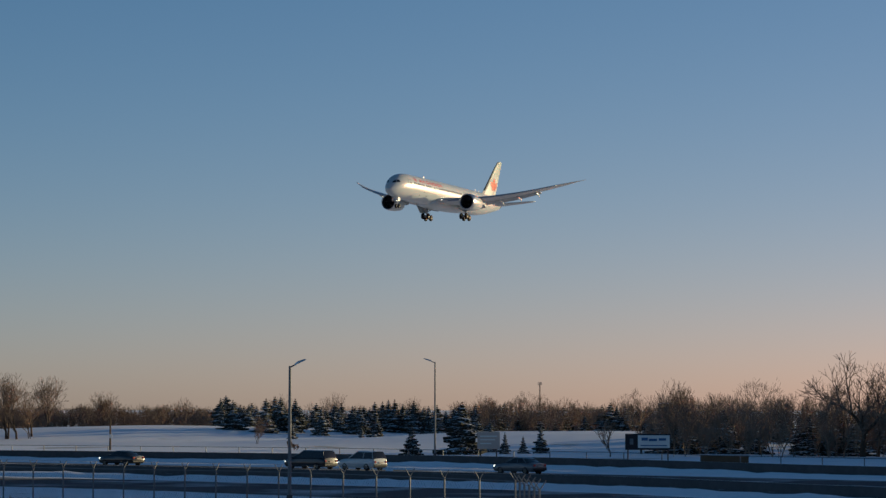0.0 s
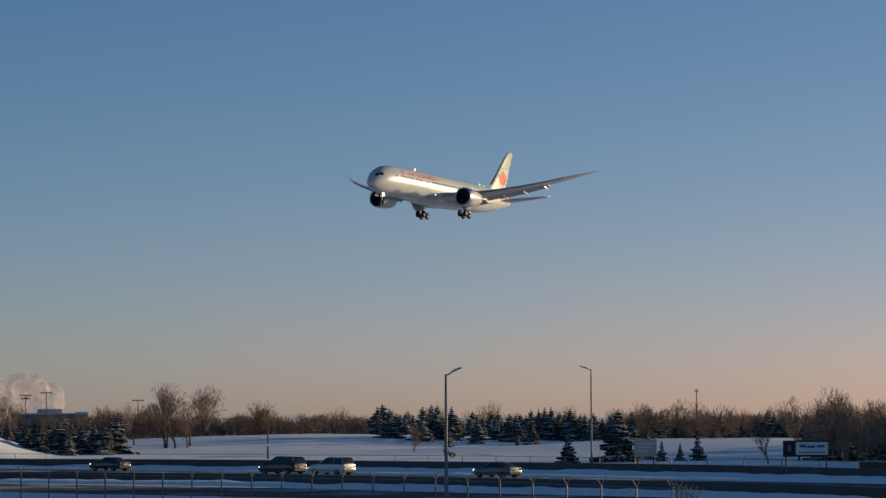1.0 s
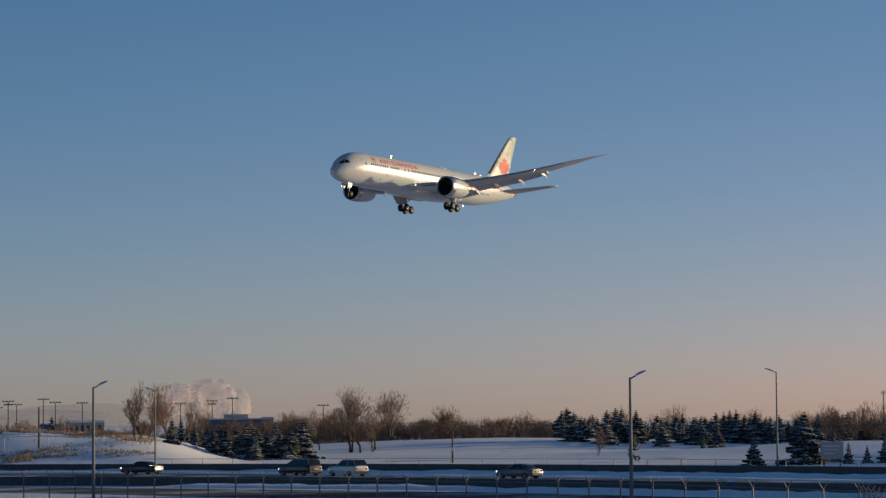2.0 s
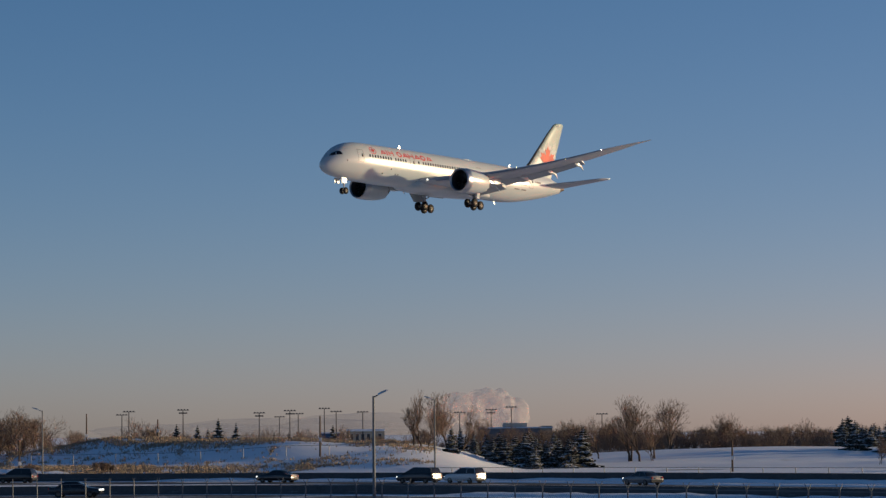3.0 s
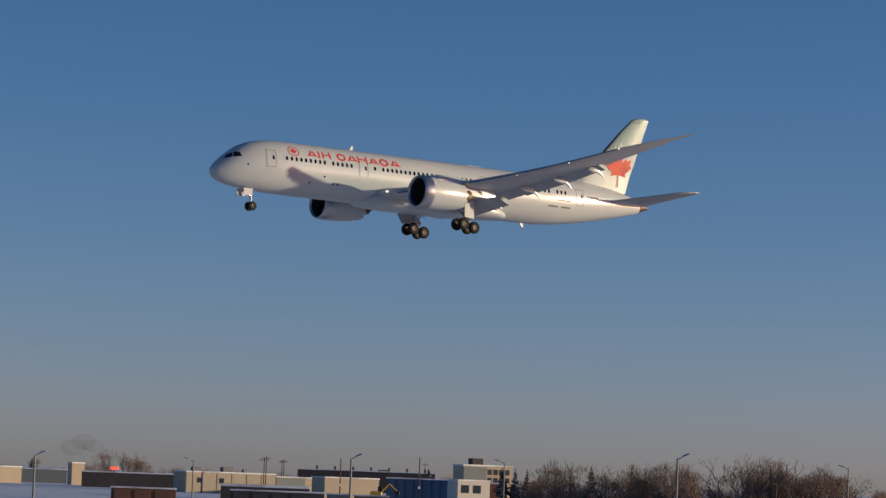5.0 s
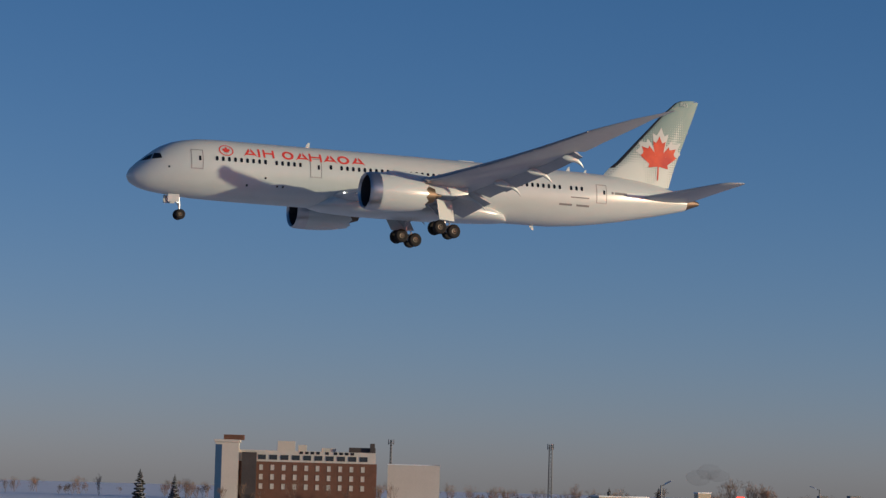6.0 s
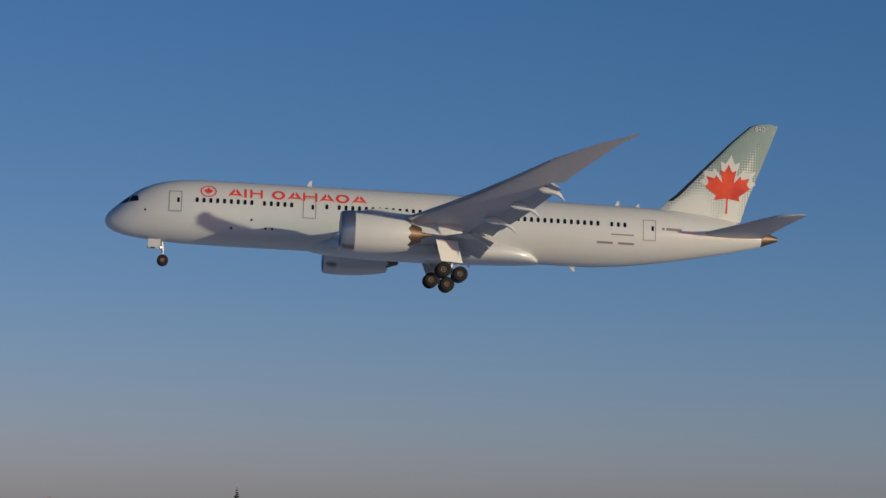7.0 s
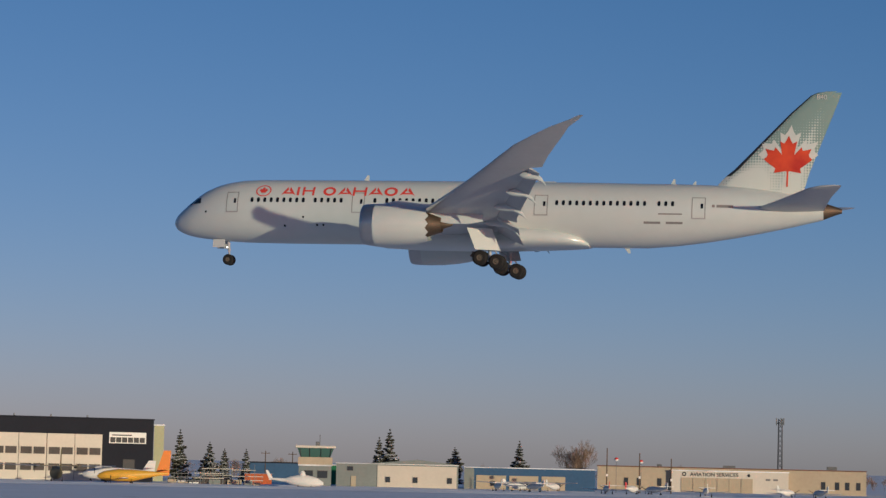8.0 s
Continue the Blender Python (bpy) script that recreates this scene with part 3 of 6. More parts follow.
plant_all(SPRUCES, [(25.51, 328, 3.9), (24.48, 328, 6.5), (26.52, 425, 3.2), (26.22, 413, 4.4), (22.88, 346, 3.7), (23.24, 346, 2.3), (23.61, 340, 2.8), (23.9, 360, 4.1),
                    (27.93, 440, 3.8)], 4, 1.25)
plant_all(SPRUCES, [(37.28, 418, 6.6), (36.82, 428, 5.3), (36.44, 425, 4.8), (36.18, 424, 5.0), (35.98, 436, 5.2), (35.79, 421, 5.6), (35.55, 432, 5.0),
                    (35.35, 420, 4.7), (35.1, 430, 4.9), (34.91, 418, 4.7), (34.6, 422, 6.4), (32.78, 520, 3.1)], 5, 1.5)
plant_all(SPRUCES, [(36.3, 440, 5.8), (36.05, 446, 5.0), (35.7, 442, 6.2), (35.45, 450, 5.4), (35.2, 446, 5.7), (34.75, 440, 5.6), (36.6, 450, 5.9), (37.1, 446, 6.4), (34.8, 425, 4.2), (35.6, 414, 4.0)], 15, 1.6)
plant_all(SPRUCES, [(42.01, 620, 9.2), (41.65, 620, 8.2), (42.85, 640, 8.1), (42.43, 640, 7.7), (42.22, 640, 7.1), (40.88, 700, 6.1), (40.59, 700, 6.0), (39.69, 760, 7.9),
                    (39.37, 760, 6.8), (52.51, 600, 8.7), (52.24, 600, 8.4), (52.0, 600, 8.5), (50.7, 520, 9.1), (49.88, 520, 9.6), (92.63, 730, 12.0), (87.22, 800, 11.3)], 6)
plant_all(SPRUCES, [(107.27, 660, 12.4), (106.67, 680, 9.7), (106.37, 680, 8.1), (105.93, 680, 8.1), (103.24, 720, 12.1), (103.03, 720, 14.3), (101.7, 760, 10.2), (100.39, 740, 12.2)], 7, 1.05)


def spruce_rows():
    """The plantation behind the golf-course mounds."""
    rng = random.Random(12)
    a = 20.4
    while a < 29.5:
        if not 22.6 < a < 23.5 or rng.random() < 0.5:
            plant(SPRUCES, rng.randrange(4), a, rng.uniform(470, 530), rng.uniform(3.8, 6.0), rng.uniform(0, 360), rng.uniform(1.3, 1.7))
        if rng.random() < 0.6:
            plant(SPRUCES, rng.randrange(4), a + 0.1, rng.uniform(535, 590), rng.uniform(4.8, 6.8), rng.uniform(0, 360), 1.6)
        a += rng.uniform(0.09, 0.19)
    a = 15.0
    while a < 21:
        plant(SPRUCES, rng.randrange(4), a, rng.uniform(345, 400), rng.uniform(4.0, 5.6), rng.uniform(0, 360), 1.5)
        a += rng.uniform(0.14, 0.34)
    for i in range(46):                        # unseen spruces added beyond the wood, to throw shade on the road
        u = (i % 23) / 22
        plant(SPRUCES, rng.randrange(4), 12.6 - 13 * u + rng.uniform(-0.2, 0.2), 345 - 55 * u + (9 if i > 22 else 0) + rng.uniform(-3, 3), rng.uniform(11.5, 15), rng.uniform(0, 360), 1.5)
    for t, d, h in ((54.0, 900, 9), (62.0, 900, 8), (63.0, 880, 7.5), (71.8, 900, 8), (72.5, 880, 9.5), (79.7, 860, 10)):
        plant(SPRUCES, rng.randrange(4), t, d, h, rng.uniform(0, 360))
    for i in range(14):
        plant(SPRUCES, rng.randrange(4), rng.uniform(73, 79), rng.uniform(900, 1000), rng.uniform(6.0, 9.5), rng.uniform(0, 360))


spruce_rows()
plant_all(BARES, [(33.64, 455, 11.5), (33.24, 455, 7.8), (32.85, 520, 11.6), (31.66, 560, 9.1), (16.75, 345, 9.0), (17.3, 352, 8.6), (20.84, 345, 8.2), (21.47, 318, 4.8), (18.45, 345, 7.3),
                  (20.21, 345, 7.8), (23.19, 500, 8.8), (22.8, 505, 8.3), (28.64, 396, 4.6), (37.9, 415, 10.6), (37.62, 414, 10.0), (33.68, 455, 11.4), (33.47, 453, 10.7), (33.17, 462, 9.0),
                  (32.84, 540, 11.8), (31.71, 555, 8.9), (37.75, 420, 9.0)], 31)
plant_all(BARES, [(49.03, 420, 9.6), (48.7, 430, 9.2), (48.41, 420, 9.5), (47.9, 430, 10.5), (47.6, 436, 10.3), (47.39, 430, 11.3), (47.1, 440, 10.9), (46.94, 430, 10.5), (46.54, 430, 9.8),
                  (46.2, 436, 8.7), (45.97, 430, 8.2), (43.52, 560, 9.4), (43.3, 565, 8.9), (51.45, 440, 9.7), (51.2, 446, 9.2), (50.93, 450, 8.8), (50.5, 446, 9.0), (50.13, 450, 9.4),
                  (49.7, 446, 9.3), (49.4, 446, 9.5), (49.21, 440, 9.7), (48.9, 444, 9.6)], 32, 1.25)
plant_all(BARES, [(60.51, 900, 11.6), (60.2, 905, 10.9), (59.94, 900, 10.5), (62.0, 900, 8.0), (63.8, 880, 8.5), (99.24, 700, 12.4), (99.15, 704, 11.6), (99.4, 706, 11.0)], 33, 1.25)


def stick_arrays(kind):
    sticks = grow_sticks(*kind)
    return [np.array([k[i] for k in sticks]) for i in range(4)]


SHRUBS = [stick_arrays(k) for k in ((101, 5, 0.36, 0.20, 2, 0.009, 2.6), (102, 5, 0.30, 0.24, 2, 0.009, 2.8), (103, 6, 0.42, 0.18, 1, 0.012, 2.6), (104, 5, 0.46, 0.16, 2, 0.009, 2.2))]
FAR_SHRUBS = [stick_arrays(k) for k in ((105, 4, 0.36, 0.22, 3, 0.010, 2.4), (106, 4, 0.30, 0.28, 3, 0.009, 2.6), (107, 5, 0.42, 0.18, 1, 0.014, 2.5))]
plant(BARES, 0, 16.1, 341, 11.6, 130, 1.25)
plant(BARES, 5, 16.4, 336, 12.6, 40, 1.25)                # the broad old tree beside the road
for a, d, h in ((37.4, 424, 8.8), (37.05, 432, 7.6), (36.7, 436, 6.6), (36.2, 440, 6.8), (35.9, 438, 6.2), (35.3, 441, 6.4), (38.05, 422, 8.6), (34.3, 470, 7.4)):
    plant(BARES, int(a * 20) % 5, a, d, h, a * 77, 1.0)


def thicket(name, label, a0, a1, d0, d1, count, h0, h1, seed):
    """Dense leafless scrub and small trees, as one mass of forked twigs."""
    rng = random.Random(seed)
    dice = np.random.default_rng(seed)
    chunks = []
    for _ in range(count):
        a, d = rng.uniform(a0, a1), rng.uniform(d0, d1)
        base = polar(a, d)
        base.z = ground_height(base.x, base.y) - 0.1
        h = rng.uniform(h0, h1) * (0.85 + 0.6 * noise.noise(Vector((a * 2.6, seed, 0))))
        p, q, r0, r1 = rng.choice(SHRUBS if d0 < 575 else FAR_SHRUBS)
        k, turn = h / 10, rng.uniform(0, 6.283)
        wide = k * rng.uniform(0.9, 1.35)
        c, s = math.cos(turn) * wide, math.sin(turn) * wide
        spin = np.array([[c, s, 0], [-s, c, 0], [0, 0, k]])
        p, q = p @ spin + np.array(base), q @ spin + np.array(base)
        side = np.cross(q - p, dice.normal(size=p.shape))
        side /= np.linalg.norm(side, axis=1)[:, None] + 1e-9
        w0, w1 = np.maximum(r0 * k, 0.020)[:, None] * side, np.maximum(r1 * k, 0.013)[:, None] * side
        chunks.append(np.stack([p - w0, p + w0, q + w1, q - w1], axis=1))
    verts = np.concatenate(chunks).reshape(-1, 3)
    me = bpy.data.meshes.new(name)
    me.vertices.add(len(verts))
    me.vertices.foreach_set("co", verts.astype(np.float32).ravel())
    me.loops.add(len(verts))
    me.loops.foreach_set("vertex_index", np.arange(len(verts), dtype=np.int32))
    me.polygons.add(len(verts) // 4)
    me.polygons.foreach_set("loop_start", np.arange(0, len(verts), 4, dtype=np.int32))
    me.update(calc_edges=True)
    me.materials.append(TWIGS)
    tagged(new(name, me), label, "scrub", kind="stuff")


thicket("scrub", "dense brown leafless scrub beside the road", 10.0, 20.6, 322, 395, 235, 2.6, 9.0, 41)
thicket("scrub", "tall brown leafless wood behind the scrub", 11.0, 21.0, 420, 560, 127, 4.0, 9.0, 61)
thicket("scrub", "brown leafless woodland behind the spruces", 20.8, 24.2, 480, 560, 77, 5.0, 8.2, 42)
thicket("scrub", "brown leafless hedge on the field edge", 30.5, 35.4, 545, 640, 310, 4.6, 7.2, 43)
thicket("scrub", "low brown leafless brush beyond the mound", 28.0, 30.6, 560, 640, 70, 5.4, 7.4, 62)
thicket("scrub", "brown leafless hedge on the field edge", 35.0, 39.2, 545, 600, 103, 3.6, 6.4, 44)
thicket("scrub", "brown leafless woodland undergrowth", 45.6, 52.2, 425, 480, 162, 3.0, 8.6, 45)
thicket("scrub", "far brown leafless brush", 39.2, 46.8, 640, 760, 150, 4.6, 7.4, 46)
thicket("scrub", "far brown leafless woods", 58.0, 72.0, 920, 1100, 150, 4.6, 8.4, 47)
thicket("scrub", "far brown leafless woods", 72.0, 93.0, 1000, 1200, 150, 5.0, 8.0, 57)
thicket("scrub", "far brown leafless woods", 51.5, 58.2, 980, 1100, 83, 4.6, 8.4, 58)
thicket("scrub", "far brown leafless woods", 93.0, 113.0, 820, 950, 150, 4.0, 6.6, 59)
thicket("scrub", "far brown leafless woods", 24.0, 31.0, 600, 680, 185, 5.0, 8.4, 48)
thicket("brush", "low brown bush on the snowy slope", 44.1, 44.5, 372, 380, 8, 1.2, 1.9, 49)
thicket("brush", "low brown bush on the snowy slope", 45.6, 45.9, 372, 380, 5, 1.2, 2.0, 50)
thicket("brush", "low brown bush beside the lamp", 27.8, 28.0, 360, 364, 5, 1.2, 2.0, 51)


def grass_tufts():
    """Dry grass through the snow on the slope."""
    rng = random.Random(77)
    verts, faces = [], []
    for i in range(110000):
        if i < 82000:
            a, d = rng.uniform(37.6, 47.2), rng.uniform(366, 452)
            u = d - crest_line(a)
            lush = 0.56 * smooth(-21, -9, u) + 0.46 * (1 - smooth(-46, -32, u)) + 0.2 * smooth(40.5, 42.5, a)
            if lush + 0.6 * noise.noise(Vector((a * 1.5, d * 0.16, 3))) + 0.5 * noise.noise(Vector((a * 7, d * 0.3, 6))) + rng.gauss(0, 0.22) < 0.62:
                continue
        elif i < 94000:
            a = rng.uniform(23.5, 62)
            d = FENCE_LINE(a) + rng.uniform(-9, 4)
        else:
            a = rng.uniform(37, 62)
            d = FAR_BARRIER(a) + rng.uniform(4, 24)
            if noise.noise(Vector((a * 2.6, d * 0.1, 8))) + rng.gauss(0, 0.25) < 0.3:
                continue
        p = polar(a, d)
        p.z = ground_height(p.x, p.y) - 0.02
        for _ in range(3):
            w = Vector((rng.gauss(0, 0.04), rng.gauss(0, 0.04), 0))
            q = p + Vector((rng.gauss(0, 0.14), rng.gauss(0, 0.14), rng.uniform(0.12, 0.5)))
            i = len(verts)
            verts.extend([tuple(p - w), tuple(p + w), tuple(q)])
            faces.append((i, i + 1, i + 2))
    me = bpy.data.meshes.new("dry_grass")
    me.from_pydata(verts, [], faces)
    me.materials.append(DRY_GRASS)
    tagged(new("dry_grass", me), "dry yellow grass poking through snow", "grass", kind="stuff")


grass_tufts()


# ---- street lamps, poles, masts ----
def street_lamp(h, arm):
    lamp = thing("street_lamp", Matrix.Identity(4), "tall galvanised street lamp with a tilted flat head", "street lamp", "street lamps along the road")
    bm = bmesh.new()
    tube(bm, (0, 0, 0), (0, 0, h), 0.12, 0.075, 10)
    pole = part("pole", bm, STEEL, lamp, smooth=False)
    bm = bmesh.new()
    tube(bm, (0, 0, 0), (0, 0, 0.5), 0.2, 0.17, 8)
    part("base", bm, CONCRETE, lamp)
    bm = bmesh.new()
    tube(bm, (0, 0, h - 0.08), (arm * 0.45, 0, h + 0.1), 0.05, 0.045, 6)
    part("arm", bm, STEEL, lamp)
    bm = bmesh.new()
    loft(bm, [[(arm * x, y, h + z) for y, z in ((-w, zz), (w, zz), (w * 0.8, zz + t), (-w * 0.8, zz + t))]
              for x, w, zz, t in ((0.35, 0.10, 0.04, 0.12), (0.6, 0.19, 0.13, 0.16), (1.05, 0.19, 0.30, 0.12), (1.2, 0.12, 0.36, 0.05))])
    part("lamp_head", bm, LAMP_ALLOY, lamp, "flat metal lamp head")
    return lamp


for a, d, h, arm in ((27.98, 168, 8.5, 1), (25.03, 321, 11.2, -1), (38.86, 185, 8.4, 1), (37.62, 350, 10.0, -1), (48.97, 215, 8.2, 1), (45.54, 358, 9.1, -1),
                     (55.58, 225, 7.4, 1), (52.47, 360, 8.3, -1), (61.95, 240, 6.8, 1), (58.77, 380, 7.2, -1), (63.44, 390, 5.4, 1)):
    p = polar(a, d)
    street_lamp(h - 0.35, arm * (0.8 if d < 250 else 1.1)).matrix_basis = pose(p.x, p.y, 0, 0, 0, a)


def wood_pole(a, d, h, crossarm):
    p = polar(a, d)
    z = ground_height(p.x, p.y)
    pole = thing("utility_pole", pose(p.x, p.y, z, 0, 0, a + 10), "weathered wooden utility pole", "pole", "utility poles")
    bm = bmesh.new()
    tube(bm, (0, 0, -0.3), (0, 0, h - z), 0.15, 0.10, 8)
    part("shaft", bm, POLE_WOOD, pole)
    if crossarm:
        bm = bmesh.new()
        box(bm, -1.1, 1.1, 0.08, 0.2, h - z - 0.7, h - z - 0.55)
        part("crossarm", bm, POLE_WOOD, pole)
        for x in (-0.9, 0, 0.9):
            bm = bmesh.new()
            tube(bm, (x, 0.14, h - z - 0.56), (x, 0.14, h - z - 0.36), 0.05, 0.03, 6)
            part("insulator", bm, DARK_STEEL, pole)
    else:
        bm = bmesh.new()
        box(bm, -0.2, 0.2, -0.36, -0.12, 0.38 * (h - z), 0.38 * (h - z) + 0.5, 0.02)
        part("meter_box", bm, SIGN_WHITE, pole, "pale meter box")


for a, d, h, c in ((39.95, 392, 8.0, False), (47.1, 445, 9.3, False), (46.97, 420, 7.0, False), (46.0, 359, 5.0, False), (44.66, 480, 9.2, False), (43.23, 446, 8.0, False), (57.34, 640, 9.0, True),
                   (56.98, 800, 9.2, True), (55.79, 560, 8.9, False), (54.19, 520, 9.4, False), (54.08, 900, 10.4, True), (31.6, 376, 4.2, False), (57.3, 700, 9.7, True), (56.94, 800, 9.5, True),
                   (105.54, 690, 7.6, True), (104.99, 700, 7.5, True), (98.61, 590, 9.5, False), (97.95, 590, 8.6, False), (97.31, 590, 7.6, False)):
    wood_pole(a, d, h, c)


def flood_mast(a, d, h, wide):
    p = polar(a, d)
    z = ground_height(p.x, p.y)
    mast = thing("floodlight_mast", pose(p.x, p.y, z, 0, 0, a), "sports-field floodlight mast with rows of lamps", "floodlight", "floodlight masts beyond the slope")
    bm = bmesh.new()
    tube(bm, (0, 0, -0.3), (0, 0, h - z), 0.20, 0.12, 8)
    part("shaft", bm, DARK_STEEL, mast)
    for lv in ((0, -0.9) if wide else (0,)):
        bm = bmesh.new()
        w = 1.7 if lv == 0 else 1.2
        box(bm, -w, w, -0.08, 0.08, h - z + lv - 0.06, h - z + lv + 0.06)
        part("lamp_bar", bm, DARK_STEEL, mast)
        for i in range(4):
            x = -w + 2 * w * (i + 0.5) / 4
            bm = bmesh.new()
            lathe(bm, [(-0.2, 0.1), (-0.15, 0.24), (0.05, 0.3), (0.12, 0.12)], "z", (x, -0.2, h - z + lv + 0.2), 8, True)
            part("floodlight", bm, DARK_STEEL, mast)


for i, (a, d, h) in enumerate(((42.72, 800, 12.3), (41.18, 800, 11.3), (40.77, 900, 10.7), (40.56, 780, 11.7), (40.39, 850, 11.3), (39.86, 800, 12.4), (39.62, 800, 11.5), (39.08, 800, 11.3),
                               (37.11, 800, 10.9), (36.47, 800, 11.6), (36.06, 800, 12.3), (34.22, 800, 10.1), (43.95, 820, 11.2), (43.81, 780, 11.8))):
    flood_mast(a, d, h, i in (0, 1, 3, 9))


def lattice_mast(a, d, h, w):
    p = polar(a, d)
    mast = thing("lattice_mast", pose(p.x, p.y, 0, 0, 0, a), "slender steel lattice radio mast with aerials at the top", "mast")
    for i in range(3):
        ang = 2 * math.pi * i / 3
        bm = bmesh.new()
        tube(bm, (w * math.cos(ang), w * math.sin(ang), 0), (w * 0.8 * math.cos(ang), w * 0.8 * math.sin(ang), h), 0.17, 0.13, 5)
        part("leg", bm, DARK_STEEL, mast)
    bm = bmesh.new()
    n = int(h / 1.2)
    for k in range(n):
        for i in range(3):
            a0, a1 = 2 * math.pi * i / 3, 2 * math.pi * (i + 1) / 3
            tube(bm, (w * 0.9 * math.cos(a0), w * 0.9 * math.sin(a0), h * k / n), (w * 0.9 * math.cos(a1), w * 0.9 * math.sin(a1), h * (k + 1) / n), 0.07, 0.07, 4, cap=False)
    part("lattice", bm, DARK_STEEL, mast)
    for i in range(5):
        ang = 2 * math.pi * i / 5
        bm = bmesh.new()
        box(bm, 1.0 * math.cos(ang) - 0.14, 1.0 * math.cos(ang) + 0.14, 1.0 * math.sin(ang) - 0.1, 1.0 * math.sin(ang) + 0.1, h - 1.6, h + 0.2, 0.02)
        part("panel_aerial", bm, STEEL, mast)
    bm = bmesh.new()
    tube(bm, (0, 0, h - 1.2), (0, 0, h - 1.05), 1.0, 1.0, 10)
    part("platform", bm, DARK_STEEL, mast)


lattice_mast(95.14, 720, 18.7, 0.75)
lattice_mast(64.21, 900, 20.5, 0.8)
lattice_mast(67.45, 985, 22.0, 0.35)
lattice_mast(22.9, 1500, 19.0, 0.3)


# ---- buildings: x runs along the front, seen with the larger direction first; y goes away from the stand ----
def facade_pose(a0, a1, d0, d1=None):
    """The pose of a front from direction a0 (its left end) to a1, and its length."""
    p, q = polar(a0, d0), polar(a1, d0 if d1 is None else d1)
    v = q - p
    return pose(p.x, p.y, 0, 0, 0, math.degrees(math.atan2(v.y, v.x))), v.length


def shell(name, a0, a1, d, h, depth, material, label, category="building", roof=None, parapet=0.3, d1=None):
    m, w = facade_pose(a0, a1, d, d1)
    b = thing(name, m, label, category)
    bm = bmesh.new()
    box(bm, 0, w, 0, depth, -0.3, h)
    part("wall", bm, material, b)
    bm = bmesh.new()
    box(bm, -0.15, w + 0.15, -0.15, depth + 0.15, h + 0.004, h + parapet, 0.04)
    part("roof", bm, roof or ROOF_SNOW, b)
    return b, w


def turned(a0, a1, d, degrees):
    """How far the right end of a front stands that is turned towards the sunny side."""
    return d * (1 + math.tan(radians(degrees)) * radians(a0 - a1))


def pane_at(b, x0, x1, z0, z1, material=None, frame=None, y=-0.02):
    bm = bmesh.new()
    for u0, u1, v0, v1 in ((x0 - 0.12, x1 + 0.12, z1, z1 + 0.12), (x0 - 0.12, x1 + 0.12, z0 - 0.12, z0), (x0 - 0.12, x0, z0, z1), (x1, x1 + 0.12, z0, z1)):
        box(bm, u0, u1, y - 0.06, y + 0.015, v0, v1)
    win = part("window", bm, frame or DARK_STEEL, b)
    bm = bmesh.new()
    box(bm, x0, x1, y - 0.02, y + 0.014, z0, z1)
    part("pane", bm, material or PANE, win)
    return win


def panel_door(b, x0, x1, h, n, material, name="hangar_door"):
    """A sliding door of n tall panels."""
    door = new(name)
    door.parent = b
    w = (x1 - x0) / n
    for i in range(n):
        bm = bmesh.new()
        box(bm, x0 + i * w + 0.06, x0 + (i + 1) * w - 0.06, -0.22 if i % 2 else -0.14, -0.01, 0, h, 0.03)
        part("door_panel", bm, material, door)
    return door


def bars(b, rows, material, y=-0.05):
    for x0, x1, z0, z1 in rows:
        bm = bmesh.new()
        box(bm, x0, x1, y - 0.03, y, z0, z1)
        part("lettering_bar", bm, material, b)


def roof_boxes(b, rows, material=None):
    for x, y, z, w, d, h in rows:
        bm = bmesh.new()
        box(bm, x, x + w, y, y + d, z, z + h, 0.05)
        part("roof_unit", bm, material or STEEL, b, "grey roof unit")


# the dark hangar with white doors
hangar, w = shell("hangar", 112.8, 107.81, 600, 13.3, 40, NAVY_CLAD, "large dark navy hangar with white sliding doors", d1=612, roof=NAVY_CLAD)
door_w = w * (112.8 - 108.85) / (112.8 - 107.81)
door = panel_door(hangar, 0.3, door_w, 10.0, 7, CREAM)
for i in range(7):
    for z0 in (2.1, 5.6):
        for k in (0.07, 0.53):
            pw = (door_w - 0.3) / 7
            pane_at(hangar, 0.3 + (i + k) * pw, 0.3 + (i + k + 0.40) * pw, z0, z0 + 1.5, DARK_CLAD, CREAM, -0.24)
bm = bmesh.new()
sx0, sx1 = door_w + 1.4, door_w + 9.6
box(bm, sx0, sx1, -0.25, -0.02, 8.2, 10.6, 0.03)
part("sign_board", bm, SIGN_WHITE, hangar, "white sign board")
bars(hangar, [(sx0 + 0.25 + i * 1.3, sx0 + 1.38 + i * 1.3, 8.4, 9.5) for i in range(6)] + [(sx0 + 0.6, sx0 + 5.0, 9.85, 10.1)], SIGN_DARK, -0.26)
bm = bmesh.new()
box(bm, door_w + 4.6, door_w + 7.2, -0.1, -0.01, 2.6, 4.8)
part("dark_doorway", bm, SIGN_DARK, hangar)
roof_boxes(hangar, [(x, 3, 13.6, 0.3, 0.3, 0.5) for x in (8, 17, 24, 32, 40)])
shell("hangar_annex", 107.8, 107.6, 640, 12.5, 25, mat("pale_green_cladding", (0.42, 0.42, 0.26), 0.6, vary=0.08, scale=0.2), "pale green annex behind the dark hangar")

# far blue and green sheds behind the apron
shell("storage_shed", 105.9, 104.2, 690, 4.6, 12, BLUE_CLAD, "low blue storage shed", roof=SIGN_DARK)
shell("green_shed", 104.8, 104.1, 660, 4.4, 8, GREEN_BAND, "low green shed behind the apron")

